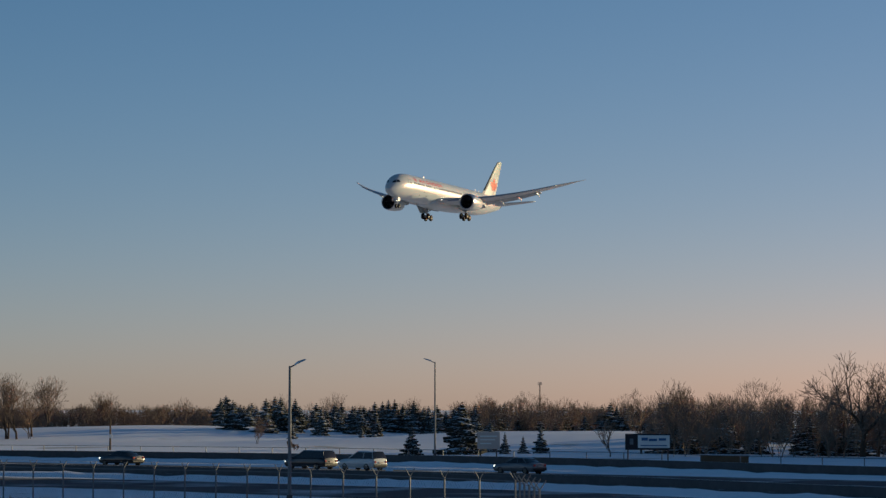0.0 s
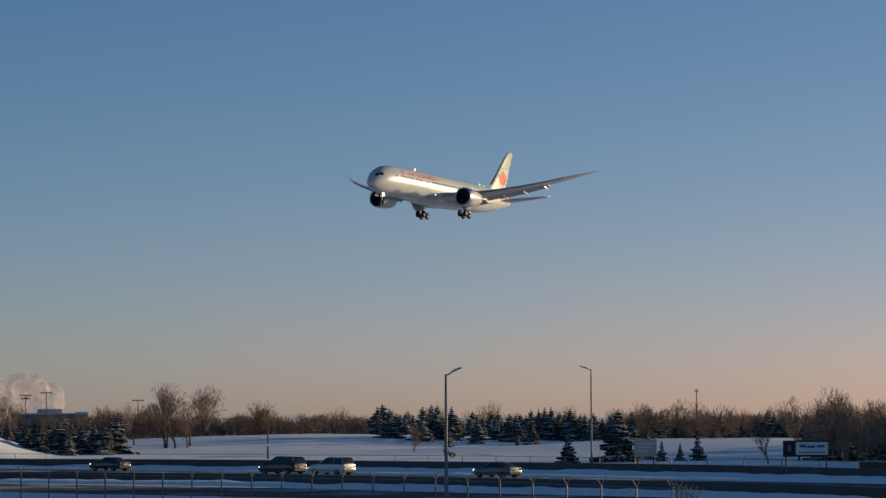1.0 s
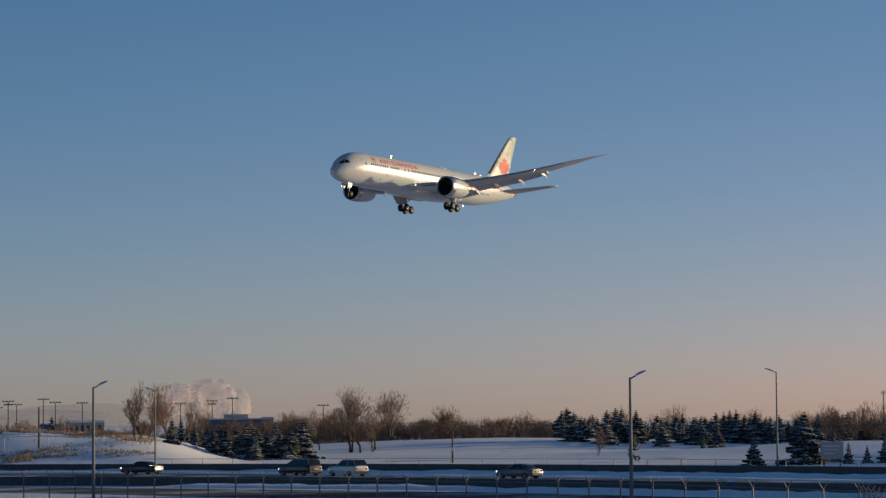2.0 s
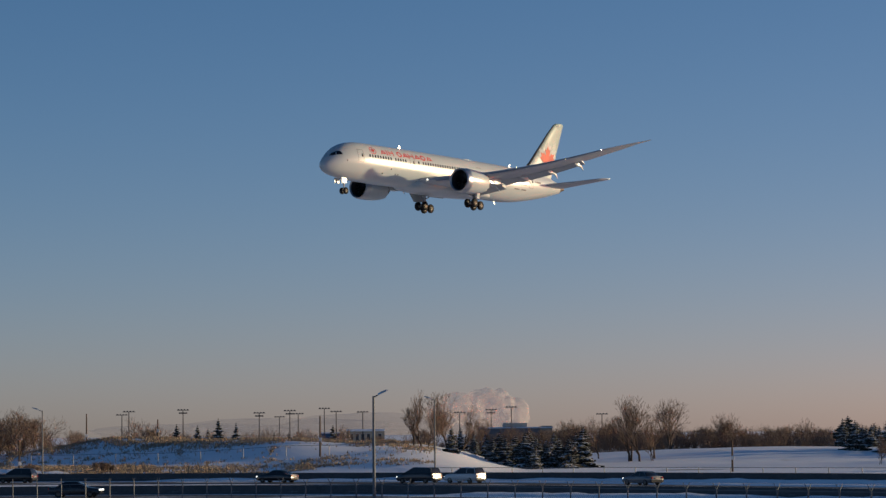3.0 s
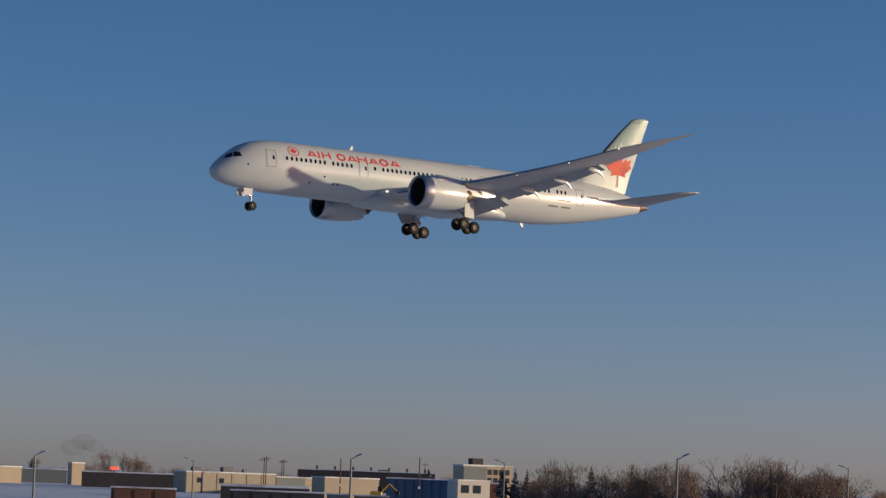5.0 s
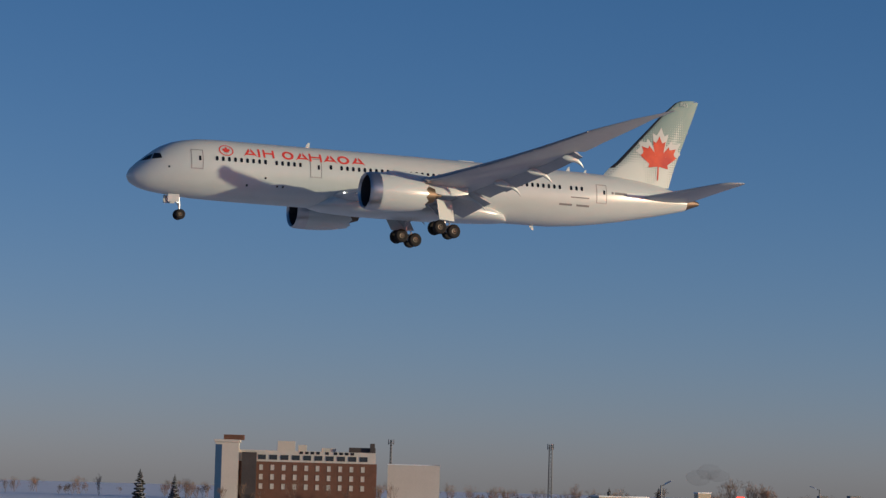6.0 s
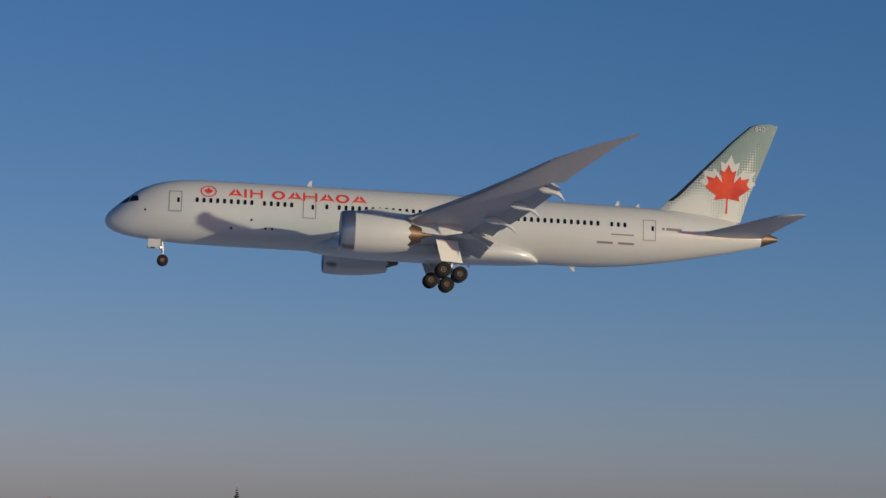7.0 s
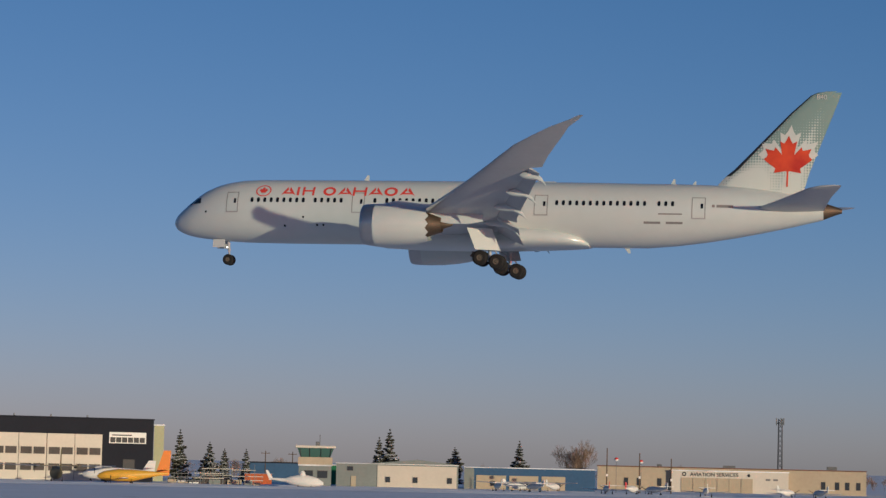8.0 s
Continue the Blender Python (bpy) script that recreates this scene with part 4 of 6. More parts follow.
# the little apron tower
tower_b, w = shell("apron_tower", 104.86, 104.2, 620, 4.3, 7, GREY_CLAD, "small apron control tower with a tan band and green glass cab", "tower")
bm = bmesh.new()
box(bm, -0.2, w + 0.2, -0.2, 7.2, 4.62, 6.2)
part("tan_band", bm, TAN, tower_b)
bm = bmesh.new()
loft(bm, [[(x, y, z) for x, y in ((-0.1 - o, -0.1 - o), (w + 0.1 + o, -0.1 - o), (w + 0.1 + o, 7.1 + o), (-0.1 - o, 7.1 + o))] for o, z in ((-0.4, 6.22), (0.35, 8.2))])
cab = part("cab_glass", bm, GREEN_GLASS, tower_b, "green tinted sloping cab glass")
for x in (0.4, w * 0.33, w * 0.66, w - 0.4):
    bm = bmesh.new()
    tube(bm, (x, 0.25, 6.2), (x + 0.6 * (x / w - 0.5), -0.5, 8.2), 0.09, 0.09, 4)
    part("mullion", bm, DARK_STEEL, cab)
bm = bmesh.new()
box(bm, -0.9, w + 0.9, -0.9, 7.9, 8.22, 8.75, 0.08)
part("cab_roof", bm, STUCCO, tower_b, "pale flat cab roof")
roof_boxes(tower_b, [(w * 0.5, 3, 8.76, 1.0, 1.0, 0.9), (w * 0.62, 3, 9.6, 0.15, 0.15, 1.6)])
pane_at(tower_b, 1.2, 3.0, 1.8, 3.2)
pane_at(tower_b, 4.2, 6.2, 1.8, 3.2)

# grey hangar with one white door and a shallow gable
grey, w = shell("hangar", 104.1, 101.62, 620, 5.0, 26, GREY_CLAD, "low grey-green hangar with a wide cream door", parapet=0.15)
k = (104.1 - 103.27) / (104.1 - 101.62) * w
panel_door(grey, k, w - 0.3, 4.75, 1, CREAM)
bm = bmesh.new()
loft(bm, [[(k - 1.5, y, 5.17), (w + 0.3, y, 5.17), ((k + w) / 2, y, 6.15)] for y in (-0.3, 26)])
part("gable_roof", bm, GREY_CLAD, grey)
for x in (k + 2.0, k + 8.0, w - 2.3):
    pane_at(grey, x, x + 0.8, 1.2, 2.2, None, None, -0.24)
pane_at(grey, 2.5, 3.6, 3.6, 4.3)
panel_door(grey, 3.2, 4.4, 2.3, 1, TAN, "side_door")

# blue hangar row with tan doors
blue, w = shell("hangar", 101.5, 98.84, 630, 4.7, 24, BLUE_CLAD, "low blue metal hangar row with tan doors", parapet=0.2)
for x0, x1 in ((2.6, 9.4), (10.0, 16.6), (17.2, 22.6)):
    panel_door(blue, x0, x1, 3.1, 1, TAN)
    pane_at(blue, x0 + 3.4, x0 + 4.2, 0.9, 1.7, None, None, -0.24)
bm = bmesh.new()
box(bm, -0.02, 2.2, -0.04, 0.0, 0, 4.6)
part("grey_corner_panel", bm, GREY_CLAD, blue)

# long tan hangar and its gabled front
tan, w = shell("hangar", 98.8, 93.4, 680, 5.7, 30, TAN, "long low tan hangar with small windows", parapet=0.25, roof=BRICK_RED)
for x in (6.5, 9.6, 14.5, 17.4, 22.5, 53.5, 56.8, 59.2, 61.8):
    pane_at(tan, x, x + 0.8, 1.4, 3.0)
roof_boxes(tan, [(14, 8, 6.0, 1.2, 1.2, 0.5), (30, 8, 6.0, 3, 1.5, 0.5), (55, 8, 6.0, 2.4, 2, 0.8)])
front, w = shell("hangar", 97.3, 94.95, 678, 5.03, 25, STUCCO, "cream hangar with tan folding doors and a dark name sign", parapet=0.25)
panel_door(front, 2.2, 19.4, 3.45, 6, TAN)
curve = bpy.data.curves.new("name_sign", "FONT")
curve.body, curve.size, curve.extrude = "AVIATION SERVICES", 1.28, 0.03
curve.materials.append(SIGN_DARK)
sign = new("name_sign", curve)
sign.parent = front
sign.matrix_basis = pose(4.4, -0.06, 3.85, 90, 0, 0)
o = bmesh.new()
lathe(o, [(-0.08, 0.30), (-0.08, 0.50), (0.0, 0.50), (0.0, 0.30)], "y", (3.0, -0.02, 4.3), 16)
part("emblem", o, SIGN_DARK, front)
bm = bmesh.new()
tube(bm, (18.4, 0, 4.25), (18.4, -0.1, 4.25), 0.42, 0.42, 4)
part("star_emblem", bm, SIGN_DARK, front)
bars(front, [(22.4, 23.5, 3.1, 3.55), (24.2, 25.3, 3.1, 3.55)], SEAM)

# the hotel
m, w = facade_pose(71.0, 67.72, 960)
hotel = thing("hotel", m, "brown and cream hotel block with a corner tower", "building")
bm = bmesh.new()
box(bm, 8.0, w, 2, 18, 0, 13.2)
part("brown_wall", bm, BRICK_RED, hotel)
bm = bmesh.new()
box(bm, 7.9, w - 0.4, 1.9, 18.1, 13.2, 17.0)
part("cream_storey", bm, STUCCO, hotel)
bm = bmesh.new()
box(bm, 0, 7.9, 0, 12, 0, 19.4)
part("corner_tower", bm, STUCCO, hotel, "tall corner tower")
bm = bmesh.new()
box(bm, -0.5, 8.4, -0.5, 12.5, 19.42, 20.3, 0.1)
part("cornice", bm, STUCCO, hotel, "flared cream cornice")
bm = bmesh.new()
box(bm, 2.6, 9.6, 3, 10, 20.32, 22.0)
part("lift_house", bm, BRICK_RED, hotel)
bm = bmesh.new()
box(bm, -0.03, 2.2, -0.06, 0, 0.2, 18.6)
part("glazed_bay", bm, BLUE_CLAD, hotel, "dark glazed corner bay")
bm = bmesh.new()
box(bm, 9.0, 14.0, 0.6, 5, 0, 16.2)
part("dark_bay", bm, DARK_CLAD, hotel)
for i in range(10):
    x = 14.6 + i * (w - 16.5) / 10
    pane_at(hotel, x, x + 2.4, 14.0, 15.4, None, None, 1.86)
    for z in (10.4, 7.2, 4.0):
        pane_at(hotel, x + 0.5, x + 1.5, z, z + 1.6, STUCCO, STUCCO, 1.96)
bars(hotel, [(28.5 + i * 1.9 + (1.2 if i > 3 else 0) + (1.0 if i > 4 else 0), 29.7 + i * 1.9 + (1.2 if i > 3 else 0) + (1.0 if i > 4 else 0), 16.0, 16.9) for i in range(9)], SIGN_DARK, 1.86)
roof_boxes(hotel, [(21, 6, 17.0, 6, 5, 3.4), (28, 7, 17.0, 3, 3, 2.2), (36, 6, 17.0, 5, 3, 1.3)], STUCCO)
roof_boxes(hotel, [(w - 9.5, 4, 17.0, 9.0, 6, 1.7), (w - 2.4, 3, 17.0, 1.6, 2, 3.2)], DARK_CLAD)
shell("low_wing", 67.5, 66.44, 965, 13.2, 16, STUCCO, "low cream hotel wing with a flat roof", parapet=0.3)

# industrial rows
ind1, w = shell("warehouse", 58.9, 57.1, 700, 5.0, 8, TAN, "tan flat-roofed warehouse beside the snowy yard", d1=turned(58.9, 57.1, 700, 24))
bars(ind1, [(0.1 + i * w / 6, 0.25 + i * w / 6, 0, 4.8) for i in range(1, 6)], SEAM)
pane_at(ind1, 3, 4, 2.6, 3.6)
pane_at(ind1, 9, 10, 2.6, 3.6)
roof_boxes(ind1, [(4, 5, 5.3, 2.2, 2, 1.0), (12, 5, 5.3, 3, 2, 1.2), (18, 6, 5.3, 1, 1, 0.8)])
shell("warehouse", 57.08, 56.5, 716, 4.4, 8, GREY_CLAD, "low grey metal warehouse with a snowy roof", d1=turned(57.08, 56.5, 716, 24))
shell("warehouse", 56.5, 56.1, 721, 4.4, 8, TAN, "low tan metal warehouse with a snowy roof", d1=turned(56.5, 56.1, 721, 24))
ind2, w = shell("warehouse", 56.1, 55.0, 680, 4.8, 8, TAN, "tan warehouse with a low sloped roof", d1=turned(56.1, 55.0, 680, 24))
ind3, w = shell("warehouse", 56.66, 53.87, 950, 7.0, 30, DARK_CLAD, "long dark warehouse with roof vents")
roof_boxes(ind3, [(6 + i * 6.1, 5, 7.3, 0.8, 0.8, 1.2) for i in range(7)] + [(27, 4, 7.3, 4, 1, 0.5)])
ind4, w = shell("warehouse", 54.85, 53.4, 690, 5.2, 18, BLUE_CLAD, "blue ribbed metal warehouse with a flat roof")
bars(ind4, [(i * w / 8, i * w / 8 + 0.12, 0, 5.0) for i in range(1, 8)], SIGN_DARK)
ind5, w = shell("office_block", 53.4, 52.75, 650, 5.3, 6, STUCCO, "white two-window office block", d1=turned(53.4, 52.75, 650, 24))
for x in (1.0, 4.0):
    pane_at(ind5, x, x + 1.7, 2.6, 4.2)
shell("brick_annex", 52.75, 52.4, 660, 4.8, 10, BRICK_RED, "small red brick annex")
blk, w = shell("office_block", 53.3, 52.3, 760, 9.3, 7, TAN, "tan office tower block with grey for its shaded side", parapet=0.4, d1=turned(53.3, 52.3, 760, 24))
# grey slab over the left half: that side's shade put into colour
bm = bmesh.new()
box(bm, -0.05, w * 0.46, -0.4, 0, 0, 9.0)
part("shaded_bay", bm, GREY_CLAD, blk)
for z in (5.0, 7.2):
    for i in range(4):
        pane_at(blk, w * 0.5 + i * w * 0.12, w * 0.5 + i * w * 0.12 + 1.0, z, z + 1.2)
roof_boxes(blk, [(w * 0.30, 4, 9.7, 3.2, 3, 1.7)], DARK_CLAD)
shed, w = shell("long_shed", 58.2, 56.4, 560, 2.6, 12, DARK_CLAD, "long low shed with a snow-covered blue roof", parapet=0.5)
for x0, x1, d, mt, lb in ((58.0, 56.1, 500, DARK_CLAD, "row of dark brown wooden garages"), (55.5, 54.8, 470, WOOD_ORANGE, "orange wooden garage with a snowy roof"), (60.4, 59.1, 470, BRICK_RED, "brown wooden garage with a snowy roof"), (56.05, 55.6, 480, GREY_CLAD, "small grey shed with a snowy roof")):
    g, w = shell("garage", x0, x1, d, 2.2, 6, mt, lb, parapet=0.25)
    for i in range(max(1, int(w / 3.4))):
        panel_door(g, 0.4 + i * 3.4, 0.4 + i * 3.4 + 2.8, 1.9, 1, mt, "garage_door")
dk, w = shell("warehouse", 61.0, 58.55, 760, 4.0, 22, DARK_CLAD, "long dark warehouse with a snowy roof")
shell("stair_tower", 61.2, 60.95, 820, 6.2, 3, TAN, "small tan stair tower", d1=turned(61.2, 60.95, 820, 24))
shell("warehouse", 63.2, 62.2, 800, 4.5, 6, TAN, "small tan warehouse among trees", d1=turned(63.2, 62.2, 800, 24))
shell("warehouse", 62.2, 61.3, 860, 4.0, 14, GREY_CLAD, "low grey warehouse among trees")

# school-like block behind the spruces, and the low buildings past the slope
# the shade on this front is put into its dark grey
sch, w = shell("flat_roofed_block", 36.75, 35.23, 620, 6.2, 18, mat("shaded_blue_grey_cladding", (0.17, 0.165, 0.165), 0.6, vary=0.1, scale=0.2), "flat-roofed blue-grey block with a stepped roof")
roof_boxes(sch, [(5.5, 4, 6.5, 5.5, 5, 0.9)], STUCCO)
bm = bmesh.new()
box(bm, w - 2.6, w + 0.02, -0.05, 0, 0.5, 6.7)
part("tan_end_panel", bm, TAN, sch)
cl, w = shell("club_house", 39.4, 38.64, 800, 5.9, 10, TAN, "low tan clubhouse with a snowy roof", parapet=0.6)
for i in range(6):
    pane_at(cl, 0.8 + i * 1.6, 1.7 + i * 1.6, 3.2, 5.2, None, STUCCO)
shell("blue_shed", 39.95, 39.45, 820, 5.4, 8, BLUE_CLAD, "low blue shed with a snowy roof")
shell("low_house", 31.2, 30.7, 600, 3.6, 8, DARK_CLAD, "dark low house beyond the mound")
shell("flat_roofed_house", 20.5, 20.0, 600, 6.4, 8, DARK_CLAD, "dark flat-roofed house behind trees")
shell("timber_bin", 19.65, 18.68, 285, 0.9, 2.5, mat("brown_planks", (0.12, 0.07, 0.04), 0.8, vary=0.2, scale=0.8), "low brown timber grit bin", "bin", parapet=0.06)
fn, w = shell("board_screen", 46.95, 46.3, 400, 1.9, 0.15, mat("weathered_boards", (0.26, 0.22, 0.18), 0.8, vary=0.15, scale=0.6), "weathered grey board screen", "fence", parapet=0.03)
shell("mesh_screen", 51.5, 47.0, 402, 1.6, 0.05, mat("grey_slatted_screen", (0.30, 0.29, 0.28), 0.7, vary=0.15, scale=0.5), "long grey slatted yard screen", "fence", parapet=0.02)

# an unseen block, added on the sunny side to throw shade over the roads
shell("terminal_block", 3.0, -22.0, 300, 24, 30, CONCRETE, "plain concrete block added out of view for shade", parapet=0.4)


# red and white marker balls on thin poles before the tan hangar
def marker_ball(a, d, h):
    p = polar(a, d)
    ball = thing("marker_pole", pose(p.x, p.y, 0, 0, 0, a), "thin pole with a red and white marker ball", "pole", "marker poles")
    bm = bmesh.new()
    tube(bm, (0, 0, 0), (0, 0, h), 0.05, 0.04, 6)
    part("pole", bm, STEEL, ball)
    for name, z0, z1, m in (("red_half", 0.0, 0.45, RED), ("white_half", -0.45, 0.0, SIGN_WHITE)):
        bm = bmesh.new()
        lathe(bm, [(h + z0 + (z1 - z0) * k / 5, 0.01 + math.sqrt(max(0.0, 0.2025 - (z0 + (z1 - z0) * k / 5) ** 2))) for k in range(6)], "z", (0, 0, 0), 12)
        part(name, bm, m, ball, smooth=True)


marker_ball(98.42, 600, 7.2)
marker_ball(97.92, 600, 6.8)


# ---- roadside signs ----
def sign_board(name, a0, a1, d, z0, z1, material, label, posts):
    m, w = facade_pose(a0, a1, d)
    s = thing(name, m, label, "sign")
    bm = bmesh.new()
    box(bm, 0, w, 0, 0.12, z0, z1, 0.02)
    part("board", bm, material, s)
    for x in posts:
        bm = bmesh.new()
        tube(bm, (x * w, 0.2, -0.2), (x * w, 0.2, z1 - 0.1), 0.07, 0.07, 6)
        part("post", bm, POLE_WOOD, s)
    return s, w


s1, w = sign_board("notice_board", 24.17, 23.71, 300, 1.25, 3.1, SIGN_PINK, "weathered pinkish notice board on posts", (0.15, 0.85))
bars(s1, [(0.3, 2.1, 2.55, 2.7), (0.3, 1.9, 2.2, 2.32), (0.3, 1.5, 1.8, 1.92)], SIGN_WHITE, -0.02)
s2, w = sign_board("billboard", 21.17, 20.25, 290, 1.35, 3.0, SIGN_DARK, "dark framed billboard with a white panel and blue lettering bars", (0.06, 0.94))
bm = bmesh.new()
box(bm, w * 0.28, w * 0.98, -0.06, -0.005, 1.55, 2.85, 0.01)
part("white_panel", bm, SIGN_WHITE, s2, "white panel")
bars(s2, [(w * 0.36, w * 0.5, 2.3, 2.6), (w * 0.52, w * 0.7, 2.25, 2.5), (w * 0.74, w * 0.9, 2.3, 2.55), (w * 0.34, w * 0.92, 1.75, 1.85)], SIGN_BLUE, -0.07)
bars(s2, [(w * 0.10, w * 0.18, 1.9, 2.5)], STEEL, -0.02)
m, w = facade_pose(60.5, 60.2, 470)
sig = thing("signal_post", m, "post with a lit red signal lamp", "signal")
bm = bmesh.new()
tube(bm, (1.2, 0, 0), (1.2, 0, 5.4), 0.08, 0.06, 6)
part("post", bm, DARK_STEEL, sig)
bm = bmesh.new()
box(bm, 0.6, 1.9, -0.2, 0, 5.2, 5.6, 0.05)
part("red_lamp", bm, RED_GLOW, sig, "lit red lamp")


# ---- steam over the far works ----
def lump_cloud(name, label, centres, material, seed):
    root = thing(name, Matrix.Identity(4), label, "steam")
    for i, (a, d, z, r, rz) in enumerate(centres):
        for size in (1.0,):
            bm = bmesh.new()
            bmesh.ops.create_icosphere(bm, subdivisions=4, radius=1)
            for v in bm.verts:
                k = size * (1 + 0.2 * noise.fractal(v.co * 1.6 + Vector((i * 3.1, seed, size * 2.0)), 0.8, 2.0, 5))
                v.co = Vector((v.co.x * r * k, v.co.y * r * k, v.co.z * rz * k))
            o = part("billow", bm, material, root, smooth=True)
            o.matrix_basis = Matrix.Translation(polar(a, d, z))
    return root


lump_cloud("steam_plume", "pale steam plume rising from far works", ((36.1, 3700, 24, 26, 26), (36.35, 3720, 36, 24, 24), (36.6, 3750, 44, 24, 18), (36.85, 3780, 34, 26, 22),
                                                                    (37.15, 3800, 42, 22, 16), (37.4, 3820, 28, 28, 18)), STEAM, 2.0)
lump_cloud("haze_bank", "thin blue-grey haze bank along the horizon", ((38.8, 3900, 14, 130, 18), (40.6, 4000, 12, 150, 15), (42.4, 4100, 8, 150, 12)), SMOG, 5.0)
lump_cloud("smoke_puff", "thin grey chimney smoke", ((61.2, 1500, 15, 7, 4), (61.0, 1500, 18, 6, 4), (60.8, 1505, 16, 6, 3)), SMOKE, 7.0)


# ---- road vehicles: x forward, z up, on their wheels ----
CAR_SHAPES = {  # length, width, body top line, cabin line as (x, z) from the rear bumper
    "sedan": (4.8, 1.80, [(0, 0.45), (0.05, 0.95), (1.0, 1.02), (3.3, 1.0), (4.65, 0.80), (4.8, 0.45)], [(0.75, 1.0), (1.35, 1.42), (2.55, 1.45), (3.45, 1.0)]),
    "suv": (4.7, 1.85, [(0, 0.50), (0.02, 1.08), (0.4, 1.12), (3.4, 1.10), (4.6, 0.95), (4.7, 0.50)], [(0.08, 1.1), (0.35, 1.70), (2.5, 1.74), (3.45, 1.1)]),
    "minivan": (5.1, 1.95, [(0, 0.48), (0.02, 1.05), (0.4, 1.10), (3.9, 1.08), (5.0, 0.85), (5.1, 0.45)], [(0.08, 1.08), (0.3, 1.72), (2.9, 1.75), (4.2, 1.06)]),
    "pickup": (5.6, 1.95, [(0, 0.55), (0.02, 1.08), (0.3, 1.10), (4.1, 1.10), (5.5, 1.02), (5.6, 0.55)], [(1.9, 1.1), (2.15, 1.75), (3.3, 1.78), (4.1, 1.1)]),
}


def make_car(kind, paint, label, category):
    ln, wd, top, cabin = CAR_SHAPES[kind]
    car = thing(category.replace(" ", "_"), Matrix.Identity(4), label, category)
    hw = wd / 2

    def line_at(pts, x):
        for p, q in zip(pts, pts[1:]):
            if x <= q[0]:
                return p[1] + (q[1] - p[1]) * (x - p[0]) / max(1e-6, q[0] - p[0])
        return pts[-1][1]
    bm = bmesh.new()
    rings = []
    for x in (0.0, 0.08, 0.3, 1.0, ln * 0.45, ln * 0.7, ln - 0.7, ln - 0.25, ln - 0.06, ln):
        e = min(x, ln - x)
        k = 0.86 + 0.14 * min(1.0, e / 0.5) ** 0.5
        zt = max(0.62, line_at(top, x))
        zb = 0.24 + 0.14 * (e < 0.1)
        half = [(0, zb), (hw * k * 0.9, zb), (hw * k, zb + 0.2), (hw * k, zb + 0.55 * (zt - zb)), (hw * k * 0.96, zt - 0.12), (hw * k * 0.84, zt - 0.02), (0, zt + 0.02)]
        rings.append([(x - ln / 2, y, z) for y, z in half] + [(x - ln / 2, -y, z) for y, z in half[-2:0:-1]])
    loft(bm, rings)
    part("body", bm, paint, car, smooth=True)
    bm = bmesh.new()
    rings, caps = [], []
    steps = [cabin[0][0] + (cabin[-1][0] - cabin[0][0]) * u for u in (0, 0.08, 0.16, 0.26, 0.4, 0.55, 0.68, 0.8, 0.9, 1.0)]
    for x in steps:
        zb, zt = line_at(top, x) - 0.04, line_at(cabin, x)
        zt = zb + 0.03 + (zt - zb) * (0.97 if zt - zb > 0.2 else 0.8)
        f = min(1.0, (zt - zb) / 0.5)
        half = [(hw * 0.9, zb), (hw * (0.9 - 0.17 * f), zt - 0.09 * f), (hw * (0.86 - 0.24 * f), zt - 0.02 * f), (0, zt)]
        rings.append([(x - ln / 2, y, z) for y, z in half] + [(x - ln / 2, -y, z) for y, z in half[-2::-1]])
        if zt > max(c[1] for c in cabin) - 0.14:
            caps.append([(x - ln / 2, y * 1.02, z + 0.012) for y, z in half[1:]] + [(x - ln / 2, -y * 1.02, z + 0.012) for y, z in half[-2:0:-1]])
    loft(bm, rings)
    part("glasshouse", bm, GLASS_DARK, car, "dark car glass", smooth=True)
    bm = bmesh.new()
    for p, q in zip(caps, caps[1:]):
        a, b = [bm.verts.new(c) for c in p], [bm.verts.new(c) for c in q]
        for k in range(len(a) - 1):
            bm.faces.new((a[k], a[k + 1], b[k + 1], b[k]))
    part("roof", bm, paint, car, smooth=True)
    x0, x1, zt = cabin[1][0] - ln / 2, cabin[2][0] - ln / 2, cabin[1][1]
    spots = [(cabin[0][0] - ln / 2 + 0.1, x0 + 0.05), (x0 + (x1 - x0) * 0.5, x0 + (x1 - x0) * 0.5), (cabin[3][0] - ln / 2 - 0.1, x1 - 0.05)]
    for xb, xt in spots:
        for side in (-1, 1):
            bm = bmesh.new()
            tube(bm, (xb, side * hw * 0.89, line_at(top, xb + ln / 2) - 0.02), (xt, side * hw * 0.73, zt - 0.09), 0.04, 0.035, 4)
            part("pillar", bm, paint, car)
    for x in (-ln / 2 + 0.95, ln / 2 - 0.95):
        for side in (-1, 1):
            bm = bmesh.new()
            y = side * (wd / 2 - 0.12)
            lathe(bm, [(-0.12, 0.2), (-0.12, 0.30), (-0.07, 0.34), (0.07, 0.34), (0.12, 0.30), (0.12, 0.2)], "y", (x, y, 0.34), 14)
            wheel = part("wheel", bm, TYRE, car)
            bm = bmesh.new()
            lathe(bm, [(-0.10, 0.02), (-0.11, 0.20), (0.11, 0.20), (0.10, 0.02)], "y", (x, y, 0.34), 10, True)
            part("rim", bm, HUB, wheel)
    for side in (-1, 1):
        bm = bmesh.new()
        box(bm, ln / 2 - 0.14, ln / 2 + 0.01, side * (wd / 2 - 0.38) - 0.2, side * (wd / 2 - 0.38) + 0.2, 0.62, 0.78, 0.02)
        part("headlight", bm, HEAD_GLOW, car)
        bm = bmesh.new()
        box(bm, -ln / 2 - 0.02, -ln / 2 + 0.1, side * (wd / 2 - 0.26) - 0.1, side * (wd / 2 - 0.26) + 0.1, 0.70, 0.88, 0.02)
        part("tail_light", bm, TAIL_GLOW, car)
    bm = bmesh.new()
